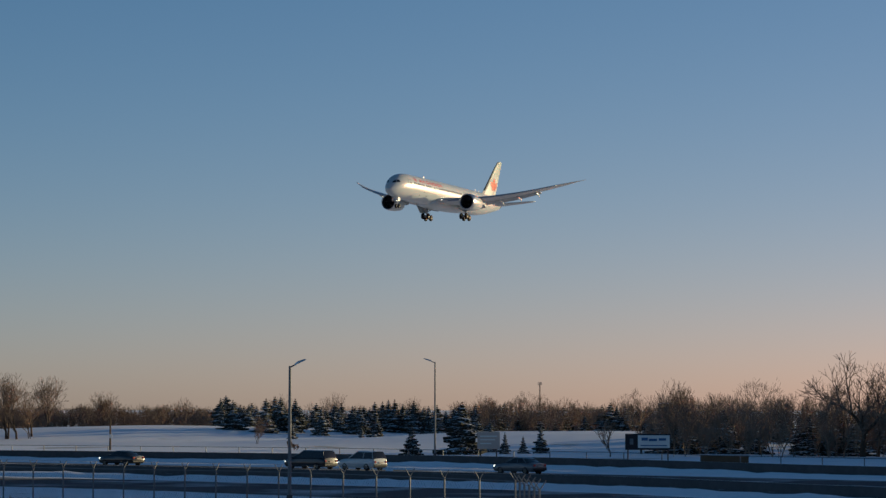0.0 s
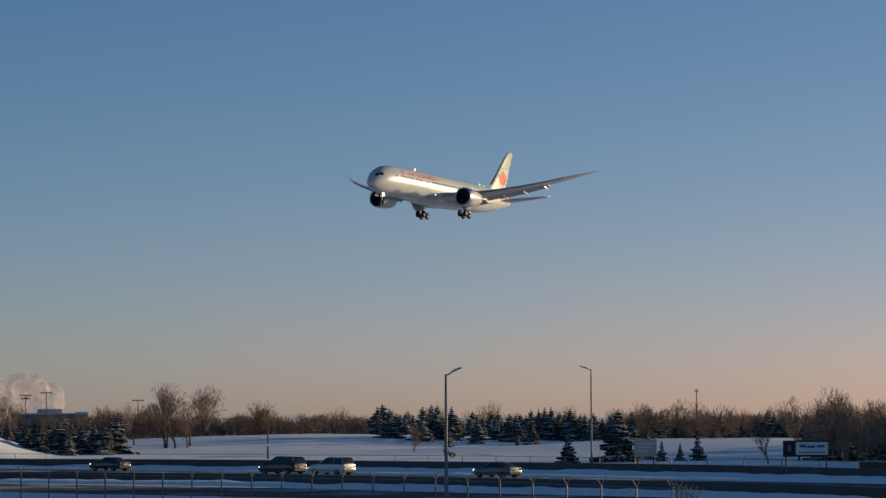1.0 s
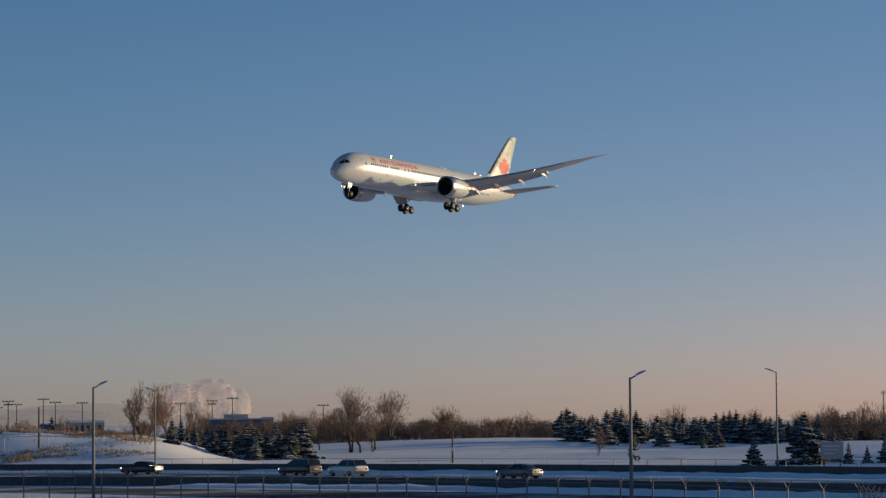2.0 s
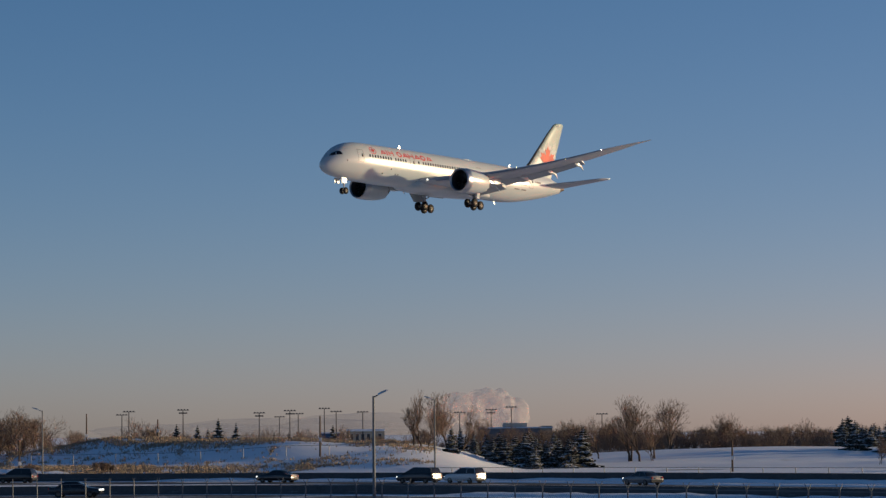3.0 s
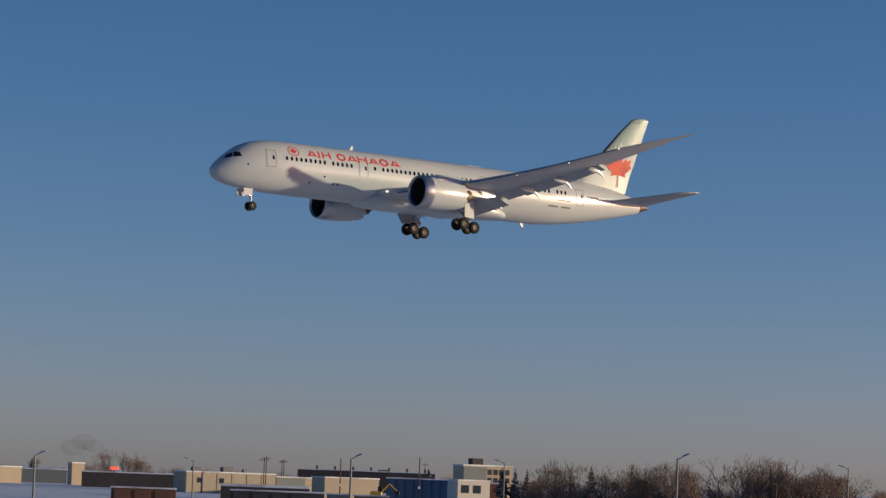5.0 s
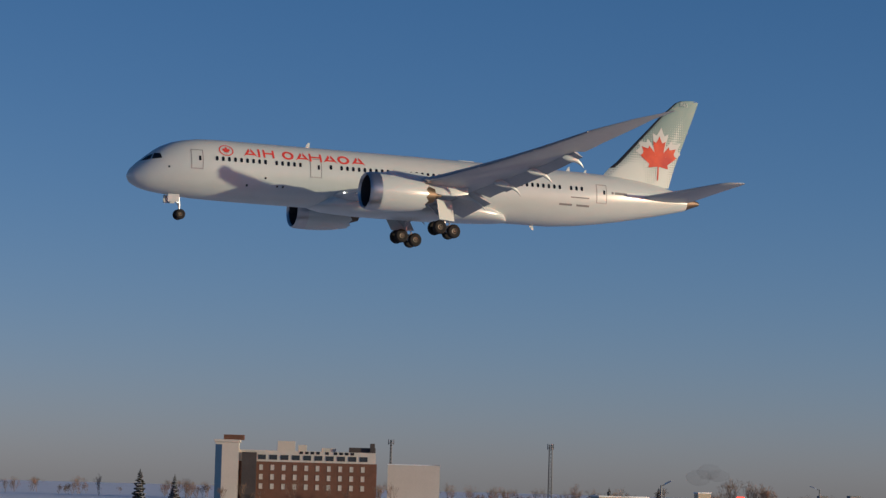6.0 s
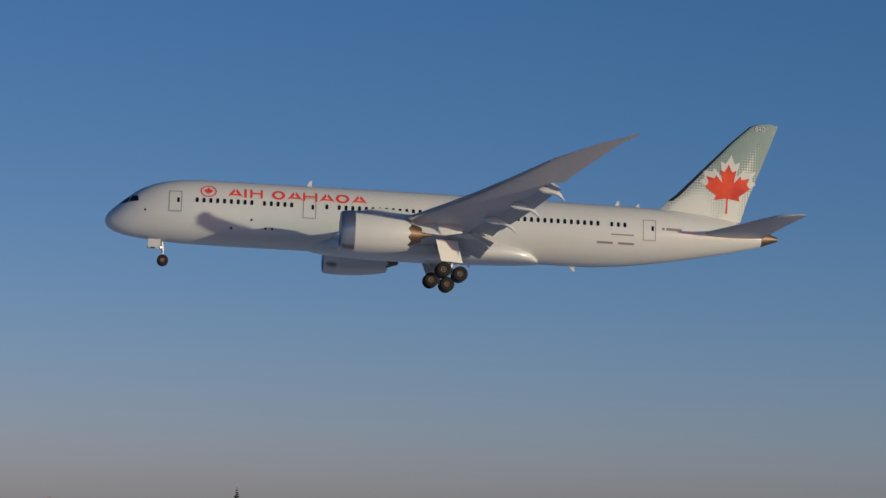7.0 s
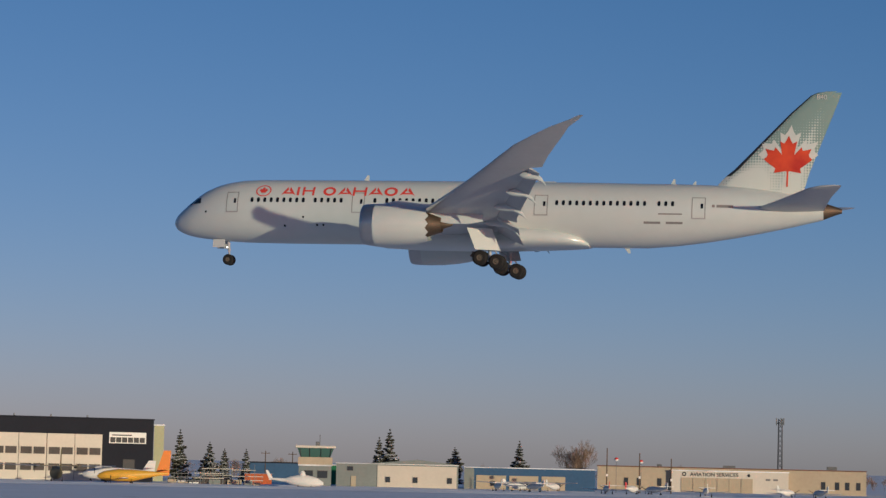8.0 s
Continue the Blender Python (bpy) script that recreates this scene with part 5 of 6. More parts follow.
    box(bm, -ln / 2 - 0.03, -ln / 2 + 0.05, -wd / 2 + 0.1, wd / 2 - 0.1, 0.36, 0.56, 0.03)
    part("bumper", bm, SIGN_DARK, car)
    bm = bmesh.new()
    box(bm, -ln / 2 - 0.05, -ln / 2 - 0.02, -0.26, 0.26, 0.66, 0.78)
    part("plate_bar", bm, SIGN_PINK, car)
    return car


def on_lane(line, a, forward):
    """A pose on a lane at the direction a; forward 1 drives to growing directions."""
    p, q = polar(a - 0.2, line(a - 0.2)), polar(a + 0.2, line(a + 0.2))
    v = (q - p) * forward
    c = polar(a, line(a))
    return pose(c.x, c.y, 0.03, 0, 0, math.degrees(math.atan2(v.y, v.x)))


def lane_rows(line, stops, forward):
    """Rows for walk() from (seconds, direction) stops, every quarter second, on at an even pace before and after."""
    rows = []
    for i in range(33):
        t = i * 0.25
        a0, a1 = next(((u, v) for u, v in zip(stops, stops[1:]) if t <= v[0]), (stops[-2], stops[-1]))
        rows.append((t, on_lane(line, a0[1] + (a1[1] - a0[1]) * (t - a0[0]) / (a1[0] - a0[0]), forward)))
    return rows


NEAR_LANE = lambda a: MEDIAN(a) - 12
TRAFFIC = [
    (make_car("sedan", CAR_GREY, "grey saloon car driving with lights on", "car"), FAR_LANE, [(0, 23.31), (1, 26.95), (2.5, 31.9), (3.5, 34.93), (8, 48.0)], 1),
    (make_car("suv", CAR_WHITE, "white sport utility car driving behind a van", "car"), FAR_LANE, [(0, 26.5), (1, 30.3), (2.5, 35.45), (3.5, 38.59), (8, 51.5)], 1),
    (make_car("minivan", CAR_DARK, "dark minivan driving on the far lane", "van"), lambda a: FAR_LANE(a) - 0.5, [(0, 27.55), (1, 31.3), (2.5, 36.4), (3.5, 39.5), (8, 52.8)], 1),
    (make_car("sedan", CAR_BLACK, "black saloon car with a bright headlamp", "car"), FAR_LANE, [(0, 31.37), (1, 34.78), (2.5, 39.45), (3.5, 42.2), (8, 54.6)], 1),
    (make_car("suv", CAR_BLACK, "black sport utility car on the far lane", "car"), lambda a: FAR_LANE(a) + 2, [(0, 39.6), (3, 46.05), (3.5, 47.14), (8, 57)], 1),
    (make_car("pickup", CAR_BLACK, "black pickup truck on the far lane", "truck"), lambda a: FAR_LANE(a) + 2, [(0, 40.8), (3, 47.35), (3.5, 48.43), (8, 58)], 1),
    (make_car("sedan", CAR_DARK, "dark saloon car driving the other way", "car"), NEAR_LANE, [(0, 54.0), (3, 44.87), (3.5, 43.35), (8, 29.7)], -1),
    (make_car("sedan", CAR_GREY, "grey saloon car driving the other way", "car"), NEAR_LANE, [(0, 60.4), (3.8, 48.6), (4.1, 47.6), (8, 35.6)], -1),
]
bm = bmesh.new()
bmesh.ops.create_icosphere(bm, subdivisions=3, radius=1)
for v in bm.verts:
    k = 1 + 0.3 * noise.noise(v.co * 2)
    v.co = Vector((v.co.x * 0.6 * k, v.co.y * 0.4 * k, max(-0.05, v.co.z * 0.7 * k)))
lump = tagged(link_mesh("snow_lump", bm, SNOW, smooth=True), "lump of white ploughed snow beside the lane", "snow lump")
lump.matrix_world = Matrix.Translation(polar(25.98, MEDIAN(26) + 1.6, 0.25))


# ---- parked aircraft on the far apron: x forward ----
def light_plane(name, label, span, ln, body, fin_mat, high, engines, covered=False, wing_mat=None, fin_h=0.19):
    pl = thing(name, Matrix.Identity(4), label, "aircraft")
    r = ln * 0.075
    zc = r + 0.7
    bm = bmesh.new()
    rings = []
    for u, k, dz in ((0, 0.12, 0.25), (0.25, 0.5, 0.15), (0.5, 0.95, 0), (0.7, 1.0, 0), (0.88, 0.8, -0.05), (0.97, 0.45, -0.1), (1, 0.1, -0.12)):
        rings.append([(-ln / 2 + u * ln, r * k * math.cos(a * math.pi / 6), zc + r * 4 * dz * 0.5 + 1.15 * r * k * math.sin(a * math.pi / 6)) for a in range(12)])
    loft(bm, rings)
    part("fuselage", bm, body, pl, smooth=True)
    zw = zc + (r * 1.05 if high else -r * 0.6)
    for side in (-1, 1):
        bm = bmesh.new()
        loft(bm, [[(x0, side * y, zw + dz), (x0 + c * 0.7, side * y, zw + dz + t), (x0 + c, side * y, zw + dz), (x0 + c * 0.6, side * y, zw + dz - t * 0.4)]
                  for y, x0, c, t, dz in ((0.1, ln * 0.08, ln * 0.16, 0.16, 0), (span / 2, ln * 0.10, ln * 0.11, 0.08, 0.25))])
        part("wing", bm, wing_mat or (TARP if covered else body), pl)
        bm = bmesh.new()
        zt = zc + r * 1.2
        loft(bm, [[(-ln / 2 + x, side * y, zt + 0.06), (-ln / 2 + x + c, side * y, zt), (-ln / 2 + x, side * y, zt - 0.06)] for y, x, c in ((0.05, 0.0, ln * 0.12), (span * 0.17, 0.1, ln * 0.08))])
        part("tailplane", bm, body, pl)
    bm = bmesh.new()
    h = ln * fin_h
    loft(bm, [[(-ln / 2 + x, y, zc + z) for x, y in ((x0, -0.06), (x0 + c, 0), (x0, 0.06))] for x0, c, z in ((-0.1, ln * 0.20, 0.1), (-0.35, ln * 0.10, h))])
    part("fin", bm, fin_mat, pl)
    spots = [span * 0.17, -span * 0.17] if engines == 2 else [0]
    for y in spots:
        xn = ln * 0.30 if engines == 2 else ln * 0.5
        ze = zw if engines == 2 else zc
        if engines == 2:
            bm = bmesh.new()
            lathe(bm, [(-1.6, 0.1), (-1.0, 0.34), (0.2, 0.38), (0.6, 0.2), (0.8, 0.05)], "x", (xn - 0.4, y, ze), 10, True)
            part("engine", bm, body, pl, smooth=True)
        bm = bmesh.new()
        for k in range(3):
            ang = k * 2.094 + 0.5
            tube(bm, (xn + 0.35, y, ze), (xn + 0.35, y + 1.2 * math.cos(ang), ze + 1.2 * math.sin(ang)), 0.07, 0.04, 4)
        part("propeller", bm, SIGN_DARK, pl)
    for x, y in ((ln * 0.38, 0), (0.02 * ln, 1.1), (0.02 * ln, -1.1)):
        bm = bmesh.new()
        tube(bm, (x, y, zc - r * 0.6), (x, y, 0.25), 0.06, 0.05, 5)
        lathe(bm, [(-0.1, 0.1), (-0.1, 0.28), (0.1, 0.28), (0.1, 0.1)], "y", (x, y, 0.28), 10)
        part("wheel_leg", bm, TYRE, pl)
    return pl


def stand(ob, a, d, heading):
    p = polar(a, d)
    ob.matrix_basis = pose(p.x, p.y, 0, 0, 0, heading)


stand(light_plane("twin_propeller_plane", "olive high-wing twin-propeller plane with pale wings, seen from behind", 24.0, 16.0, OLIVE, OLIVE, True, 2, False, SIGN_WHITE, 0.30), 109.72, 572, 205)
stand(light_plane("turboprop_plane", "white twin-propeller plane parked before the hangar", 19.8, 15.0, TARP, SIGN_WHITE, True, 2), 108.5, 596, 288)
stand(light_plane("amphibian_plane", "yellow amphibious plane with a tall orange fin", 20.0, 14.0, YELLOW, ORANGE, False, 2, False, TARP, 0.36), 108.2, 558, 292)
for a, d, turn in ((100.8, 565, 200), (100.45, 572, 150), (100.05, 566, 215), (99.7, 575, 170), (98.6, 560, 195), (98.1, 555, 170), (97.6, 562, 220), (96.6, 556, 190), (95.0, 560, 160), (94.3, 566, 205)):
    stand(light_plane("light_plane", "small white plane under canvas covers on the snow", 9.6, 7.6, TARP, SIGN_WHITE if a > 98.7 or a < 98 else RED, a > 99, 1, True), a, d, turn)


def covered_helicopter():
    m, w = facade_pose(105.5, 104.3, 560)
    he = thing("helicopter", m, "white helicopter wrapped in canvas covers", "helicopter")
    bm = bmesh.new()
    loft(bm, [[(x, 0.9 * r * math.cos(a * math.pi / 6), 1.35 + z + r * math.sin(a * math.pi / 6)) for a in range(12)] for x, r, z in ((3.4, 0.25, 0.2), (4.6, 0.8, 0.15), (6.2, 1.15, 0.1), (8.2, 1.2, 0), (10.0, 0.85, -0.15), (11.2, 0.3, -0.4))])
    part("cabin", bm, TARP, he, smooth=True)
    bm = bmesh.new()
    loft(bm, [[(x, r * math.cos(a * math.pi / 4), z + r * math.sin(a * math.pi / 4)) for a in range(8)] for x, r, z in ((0.6, 0.16, 1.75), (3.6, 0.4, 1.5))])
    part("tail_boom", bm, TARP, he, smooth=True)
    bm = bmesh.new()
    loft(bm, [[(0.5, -0.05, 1.5), (1.4, 0, 1.5), (0.5, 0.05, 1.5)], [(-0.3, -0.04, 3.4), (0.2, 0, 3.4), (-0.3, 0.04, 3.4)]])
    part("tail_fin", bm, SIGN_WHITE, he)
    bm = bmesh.new()
    loft(bm, [[(7.0 + r * math.cos(a * math.pi / 4), r * math.sin(a * math.pi / 4), z) for a in range(8)] for r, z in ((0.8, 2.3), (0.55, 3.0), (0.3, 3.4))])
    part("rotor_hub_cover", bm, TARP, he)
    for y in (-0.9, 0.9):
        bm = bmesh.new()
        tube(bm, (5.2, y, 0.08), (9.8, y, 0.08), 0.06, 0.06, 5)
        tube(bm, (6.2, y, 0.08), (6.2, y * 0.7, 0.7), 0.05, 0.05, 5)
        tube(bm, (8.8, y, 0.08), (8.8, y * 0.7, 0.7), 0.05, 0.05, 5)
        part("skid", bm, DARK_STEEL, he)


covered_helicopter()


def service_rack(a, d, w, h, seed):
    m, _ = facade_pose(a, a - 0.2, d)
    rack = thing("service_stand", m, "grey wheeled maintenance stand of pipes and boards", "stand", "maintenance stands")
    rng = random.Random(seed)
    for x in (0, w * 0.33, w * 0.66, w):
        for y in (0, 1.4):
            bm = bmesh.new()
            tube(bm, (x, y, 0), (x, y, h * rng.uniform(0.7, 1.1)), 0.05, 0.05, 5)
            part("upright", bm, STEEL, rack)
    for x in (0.05, w * 0.5):
        bm = bmesh.new()
        box(bm, x, x + w * 0.42, 0.1, 1.3, 0.1, h * rng.uniform(0.25, 0.42), 0.05)
        part("crate", bm, (DARK_CLAD, TAN, TARP, GREY_CLAD)[rng.randrange(4)], rack)
    for z in (h * 0.45, h * 0.75):
        bm = bmesh.new()
        box(bm, -0.2, w + 0.2, -0.1, 1.5, z, z + 0.12)
        part("deck", bm, STUCCO if seed % 2 else STEEL, rack)


for i, (a, d, w, h) in enumerate(((107.3, 560, 4.5, 2.2), (106.95, 566, 5.5, 3.2), (106.55, 570, 5.0, 3.6), (106.2, 575, 4.5, 4.2), (107.5, 570, 4.0, 3.0), (106.8, 580, 6.0, 4.4), (107.1, 585, 5.0, 3.4), (105.95, 566, 3.5, 2.6))):
    service_rack(a, d, w, h, i)
shell("cargo_container", 105.95, 105.4, 600, 2.4, 2.4, RUST, "rust orange cargo container", "container", parapet=0.05)


def excavator():
    m, w = facade_pose(55.2, 54.95, 640)
    ex = thing("excavator", m, "yellow excavator with a bent arm", "excavator")
    for y in (-1, 1):
        bm = bmesh.new()
        box(bm, 0, 3.6, y - 0.25, y + 0.25, 0, 0.8, 0.25)
        part("track", bm, SIGN_DARK, ex)
    bm = bmesh.new()
    box(bm, 0.3, 3.0, -1.2, 1.2, 0.9, 2.2, 0.15)
    part("house", bm, YELLOW, ex)
    bm = bmesh.new()
    box(bm, 2.0, 3.1, -1.2, -0.1, 2.2, 3.3, 0.1)
    part("cab", bm, GLASS_DARK, ex)
    bm = bmesh.new()
    tube(bm, (2.6, 0.4, 1.8), (4.6, 0.4, 4.0), 0.2, 0.16, 6)
    tube(bm, (4.6, 0.4, 4.0), (6.4, 0.4, 2.4), 0.16, 0.12, 6)
    part("boom", bm, YELLOW, ex)
    bm = bmesh.new()
    box(bm, 6.2, 7.0, 0, 0.8, 1.5, 2.4, 0.1)
    part("bucket", bm, SIGN_DARK, ex)


excavator()


# ---- the airliner: x runs aft from the nose, y to starboard, z up ----
FUS = [  # x, top, bottom, half width
    (0.02, -0.86, -1.16, 0.14), (0.12, -0.62, -1.38, 0.36), (0.31, -0.30, -1.66, 0.58), (0.72, 0.12, -1.90, 0.88), (1.15, 0.50, -2.08, 1.13), (1.6, 0.88, -2.21, 1.38),
    (2.0, 1.20, -2.30, 1.56), (2.6, 1.66, -2.40, 1.80), (3.25, 2.07, -2.48, 2.02), (4.3, 2.52, -2.58, 2.28), (5.34, 2.80, -2.68, 2.50), (6.8, 3.03, -2.76, 2.70),
    (8.5, 3.11, -2.80, 2.82), (11.5, 3.12, -2.83, 2.885), (20, 3.12, -2.84, 2.885), (30, 3.10, -2.86, 2.885), (40, 3.03, -2.92, 2.885),
    (45.0, 2.96, -2.92, 2.86), (47.7, 2.94, -2.70, 2.76), (50.3, 2.88, -2.36, 2.56), (52.8, 2.76, -1.95, 2.24), (55.4, 2.50, -1.45, 1.80),
    (57.9, 2.10, -0.92, 1.28), (60.0, 1.60, -0.42, 0.82), (60.8, 1.36, -0.22, 0.62)]


def fus_at(x):
    for a, b in zip(FUS, FUS[1:]):
        if x <= b[0]:
            k = max(0.0, (x - a[0]) / (b[0] - a[0]))
            return [a[i] + k * (b[i] - a[i]) for i in (1, 2, 3)]
    return FUS[-1][1:]


def fus_y(x, z):
    """Half width of the hull at that height."""
    top, bottom, w = fus_at(x)
    c, h = (top + bottom) / 2, (top - bottom) / 2
    return w * math.sqrt(max(0.0, 1 - min(1.0, abs((z - c) / h)) ** 2.1))


FIN = [(2.0, 50.6, 58.85), (3.0, 51.3, 59.15), (3.7, 51.95, 59.35), (4.3, 52.7, 59.55), (9.5, 57.72, 61.55), (11.1, 59.5, 62.15), (11.35, 60.1, 62.22), (11.46, 60.9, 62.26)]


def fin_at(z):
    for a, b in zip(FIN, FIN[1:]):
        if z <= b[0]:
            k = max(0.0, (z - a[0]) / (b[0] - a[0]))
            return a[1] + k * (b[1] - a[1]), a[2] + k * (b[2] - a[2])
    return FIN[-1][1:]


def foil(u):
    """Half thickness of a section of unit chord and thickness."""
    return 0.5 * (2.969 * math.sqrt(max(u, 0)) - 1.26 * u - 3.516 * u * u + 2.843 * u ** 3 - 1.015 * u ** 4) / 1.0


def fin_y(x, z):
    a, b = fin_at(z)
    return foil(min(1, max(0, (x - a) / (b - a)))) * 0.10 * (b - a) + 0.01


def decal(name, loops, surface, material, parent, side=-1, proud=0.015, label=""):
    """Flat paint laid on a curved skin: loops are quads of (x, z) in the side view."""
    bm = bmesh.new()
    for quad in loops:
        n = max(1, int(max(abs(quad[0][0] - quad[1][0]), abs(quad[2][0] - quad[1][0]), abs(quad[0][1] - quad[1][1]), abs(quad[1][1] - quad[2][1])) / 0.25))
        grid = []
        for i in range(n + 1):
            for j in range(n + 1):
                u, v = i / n, j / n
                p = [(1 - u) * ((1 - v) * quad[0][k] + v * quad[3][k]) + u * ((1 - v) * quad[1][k] + v * quad[2][k]) for k in (0, 1)]
                grid.append(bm.verts.new((p[0], side * (surface(*p) + proud), p[1])))
        for i in range(n):
            for j in range(n):
                a = i * (n + 1) + j
                bm.faces.new((grid[a], grid[a + n + 1], grid[a + n + 2], grid[a + 1]))
    bmesh.ops.remove_doubles(bm, verts=bm.verts, dist=0.001)
    return part(name, bm, material, parent, label)


def band(outer, inner):
    """Quads between two closed outlines."""
    n = len(outer)
    return [(outer[i], outer[(i + 1) % n], inner[(i + 1) % n], inner[i]) for i in range(n)]


def shrink(loop, k, kz=None):
    cx, cz = sum(p[0] for p in loop) / len(loop), sum(p[1] for p in loop) / len(loop)
    kz = k if kz is None else kz
    return [(cx + (x - cx) * k, cz + (z - cz) * kz) for x, z in loop]


def rect(x0, x1, z0, z1):
    return [(x0, z0), (x1, z0), (x1, z1), (x0, z1)]


def oval(cx, cz, rx, rz, n=16):
    return [(cx + rx * math.cos(2 * math.pi * i / n), cz + rz * math.sin(2 * math.pi * i / n)) for i in range(n)]


LEAF_HALF = [(0, 1.02), (0.10, 0.80), (0.17, 0.70), (0.33, 0.79), (0.28, 0.50), (0.24, 0.26), (0.42, 0.46), (0.51, 0.56), (0.56, 0.42), (0.72, 0.45), (0.90, 0.50), (0.80, 0.27),
             (0.83, 0.17), (0.95, 0.08), (0.72, -0.11), (0.48, -0.28), (0.53, -0.46), (0.27, -0.42), (0.06, -0.38), (0.035, -0.42), (0.03, -1.0), (0, -1.0)]


def leaf_quads(cx, cz, s, lean=0.0):
    """A plain pointed leaf, as strips from its middle line to its rim."""
    out = []
    for side in (1, -1):
        for a, b in zip(LEAF_HALF, LEAF_HALF[1:]):
            q = [(0, -0.05), (side * a[0], a[1]), (side * (a[0] + b[0]) / 2, (a[1] + b[1]) / 2), (side * b[0], b[1])]
            out.append([(cx + s * x + lean * s * z, cz + s * z) for x, z in q])
    return out


def wing_z(y):
    y = max(0.0, y - 2.9)
    return -1.62 + 0.088 * y + 0.0060 * y * y


WING = [(0, 18.6, 34.9, 0.115), (2.9, 20.9, 34.7, 0.115), (6, 23.1, 34.6, 0.11), (10, 26.0, 34.9, 0.10), (15, 29.5, 36.6, 0.095), (21, 33.9, 38.8, 0.085), (23, 35.4, 39.6, 0.08),
        (25, 37.0, 40.6, 0.075), (26.5, 38.7, 41.4, 0.07), (28, 40.55, 42.15, 0.07), (29.1, 42.3, 43.12, 0.07), (29.8, 43.25, 43.66, 0.07)]


def wing_at(y):
    for a, b in zip(WING, WING[1:]):
        if y <= b[0]:
            k = (y - a[0]) / (b[0] - a[0])
            return [a[i] + k * (b[i] - a[i]) for i in (1, 2, 3)]
    return WING[-1][1:]


def section(y, side, cut=1.0, n=10):
    """The outline of the wing at y, cut off at that part of its chord."""
    le, te, tc = wing_at(y)
    c, z = te - le, wing_z(y)
    pts = []
    for i in range(n + 1):
        u = cut * (1 - math.cos(math.pi * i / n)) / 2
        pts.append((le + u * c, side * y, z + tc * c * foil(u) * 0.95 + 0.012 * c * math.sin(math.pi * u)))
    for i in range(n - 1, 0, -1):
        u = cut * (1 - math.cos(math.pi * i / n)) / 2
        pts.append((le + u * c, side * y, z - tc * c * foil(u) * 0.9 + 0.006 * c * math.sin(math.pi * u)))
    return pts


def flap_piece(name, y0, y1, chord0, chord1, angle, parent, side, start=0.76, drop=0.10):
    bm = bmesh.new()
    rings = []
    for y, ch in ((y0, chord0), ((y0 + y1) / 2, (chord0 + chord1) / 2), (y1, chord1)):
        le, te, tc = wing_at(y)
        x, z = le + start * (te - le), wing_z(y) - drop
        ring = []
        for u, h in ((0, 0), (0.08, 0.07), (0.3, 0.10), (0.65, 0.06), (1, 0.01), (0.65, -0.03), (0.3, -0.05), (0.08, -0.05)):
            px, pz = u * ch, h * ch
            ring.append((x + px * math.cos(angle) + pz * math.sin(angle), side * y, z - px * math.sin(angle) + pz * math.cos(angle)))
        rings.append(ring)
    loft(bm, rings)
    return part(name, bm, FLAP_GREY, parent, smooth=False)


def make_wing(plane, side):
    bm = bmesh.new()
    ys = [0.5, 2.9, 4.5, 6, 8, 10, 12, 15, 18, 20.9]
    loft(bm, [section(y, side, 0.80) for y in ys], cap=False)
    wing = part("wing", bm, WING_GREY, plane, "grey swept wing bending upwards", smooth=True)
    bm = bmesh.new()
    loft(bm, [section(y, side, 1.0) for y in (20.92, 22, 23, 24, 25, 25.8, 26.5, 27.2, 28, 28.6, 29.1, 29.8)], cap=False)
    part("wing_tip", bm, WING_GREY, wing, smooth=True)
    # slats: proud, lowered leading edges
    for y0, y1 in ((4.6, 8.6), (11.2, 15.8), (15.9, 20.6), (20.7, 25.0)):
        bm = bmesh.new()
        rings = []
        for y in (y0, (y0 + y1) / 2, y1):
            le, te, tc = wing_at(y)
            c, z = te - le, wing_z(y)
            ring = []
            for u, h in ((0.13, 0.040), (0.06, 0.034), (0.015, 0.016), (0.0, 0.0), (0.01, -0.012), (0.035, -0.018), (0.03, 0.0), (0.07, 0.018)):
                ring.append((le + (u - 0.022) * c, side * y, z + (h - 0.026) * c))
            rings.append(ring)
        loft(bm, rings)
        part("slat", bm, BARE, wing, "bare metal slat", smooth=True)
    flap_piece("inboard_flap", 3.15, 8.7, 2.8, 2.3, radians(30), wing, side, 0.775, 0.12)
    flap_piece("flaperon", 8.8, 11.3, 1.9, 1.7, radians(20), wing, side, 0.78, 0.06)
    flap_piece("outboard_flap", 11.4, 20.85, 1.7, 1.05, radians(27), wing, side, 0.775, 0.05)
    for y, ln in ((7.6, 3.4), (12.6, 3.0), (16.4, 2.7), (20.2, 2.3)):
        bm = bmesh.new()
        le, te, tc = wing_at(y)
        x, z = le + 0.66 * (te - le), wing_z(y) - 0.38
        rings = []
        for u, r in ((0, 0.03), (0.12, 0.17), (0.35, 0.24), (0.6, 0.22), (0.85, 0.12), (1, 0.02)):
            k = max(0.0, u - 0.45)
            rings.append([(x + u * ln, side * y + 0.75 * r * math.cos(a * math.pi / 4), z - 1.3 * k * k * ln + 1.5 * r * math.sin(a * math.pi / 4)) for a in range(8)])
        loft(bm, rings)
        part("flap_track_fairing", bm, PAINT, wing, smooth=True)
    bm = bmesh.new()
    lathe(bm, [(-0.08, 0.02), (-0.05, 0.08), (0.03, 0.11), (0.1, 0.07)], "x", (21.15, side * 3.55, wing_z(3.5) + 0.05), 12)
    part("landing_light", bm, LENS_GLOW, wing, "lit landing light", smooth=True)


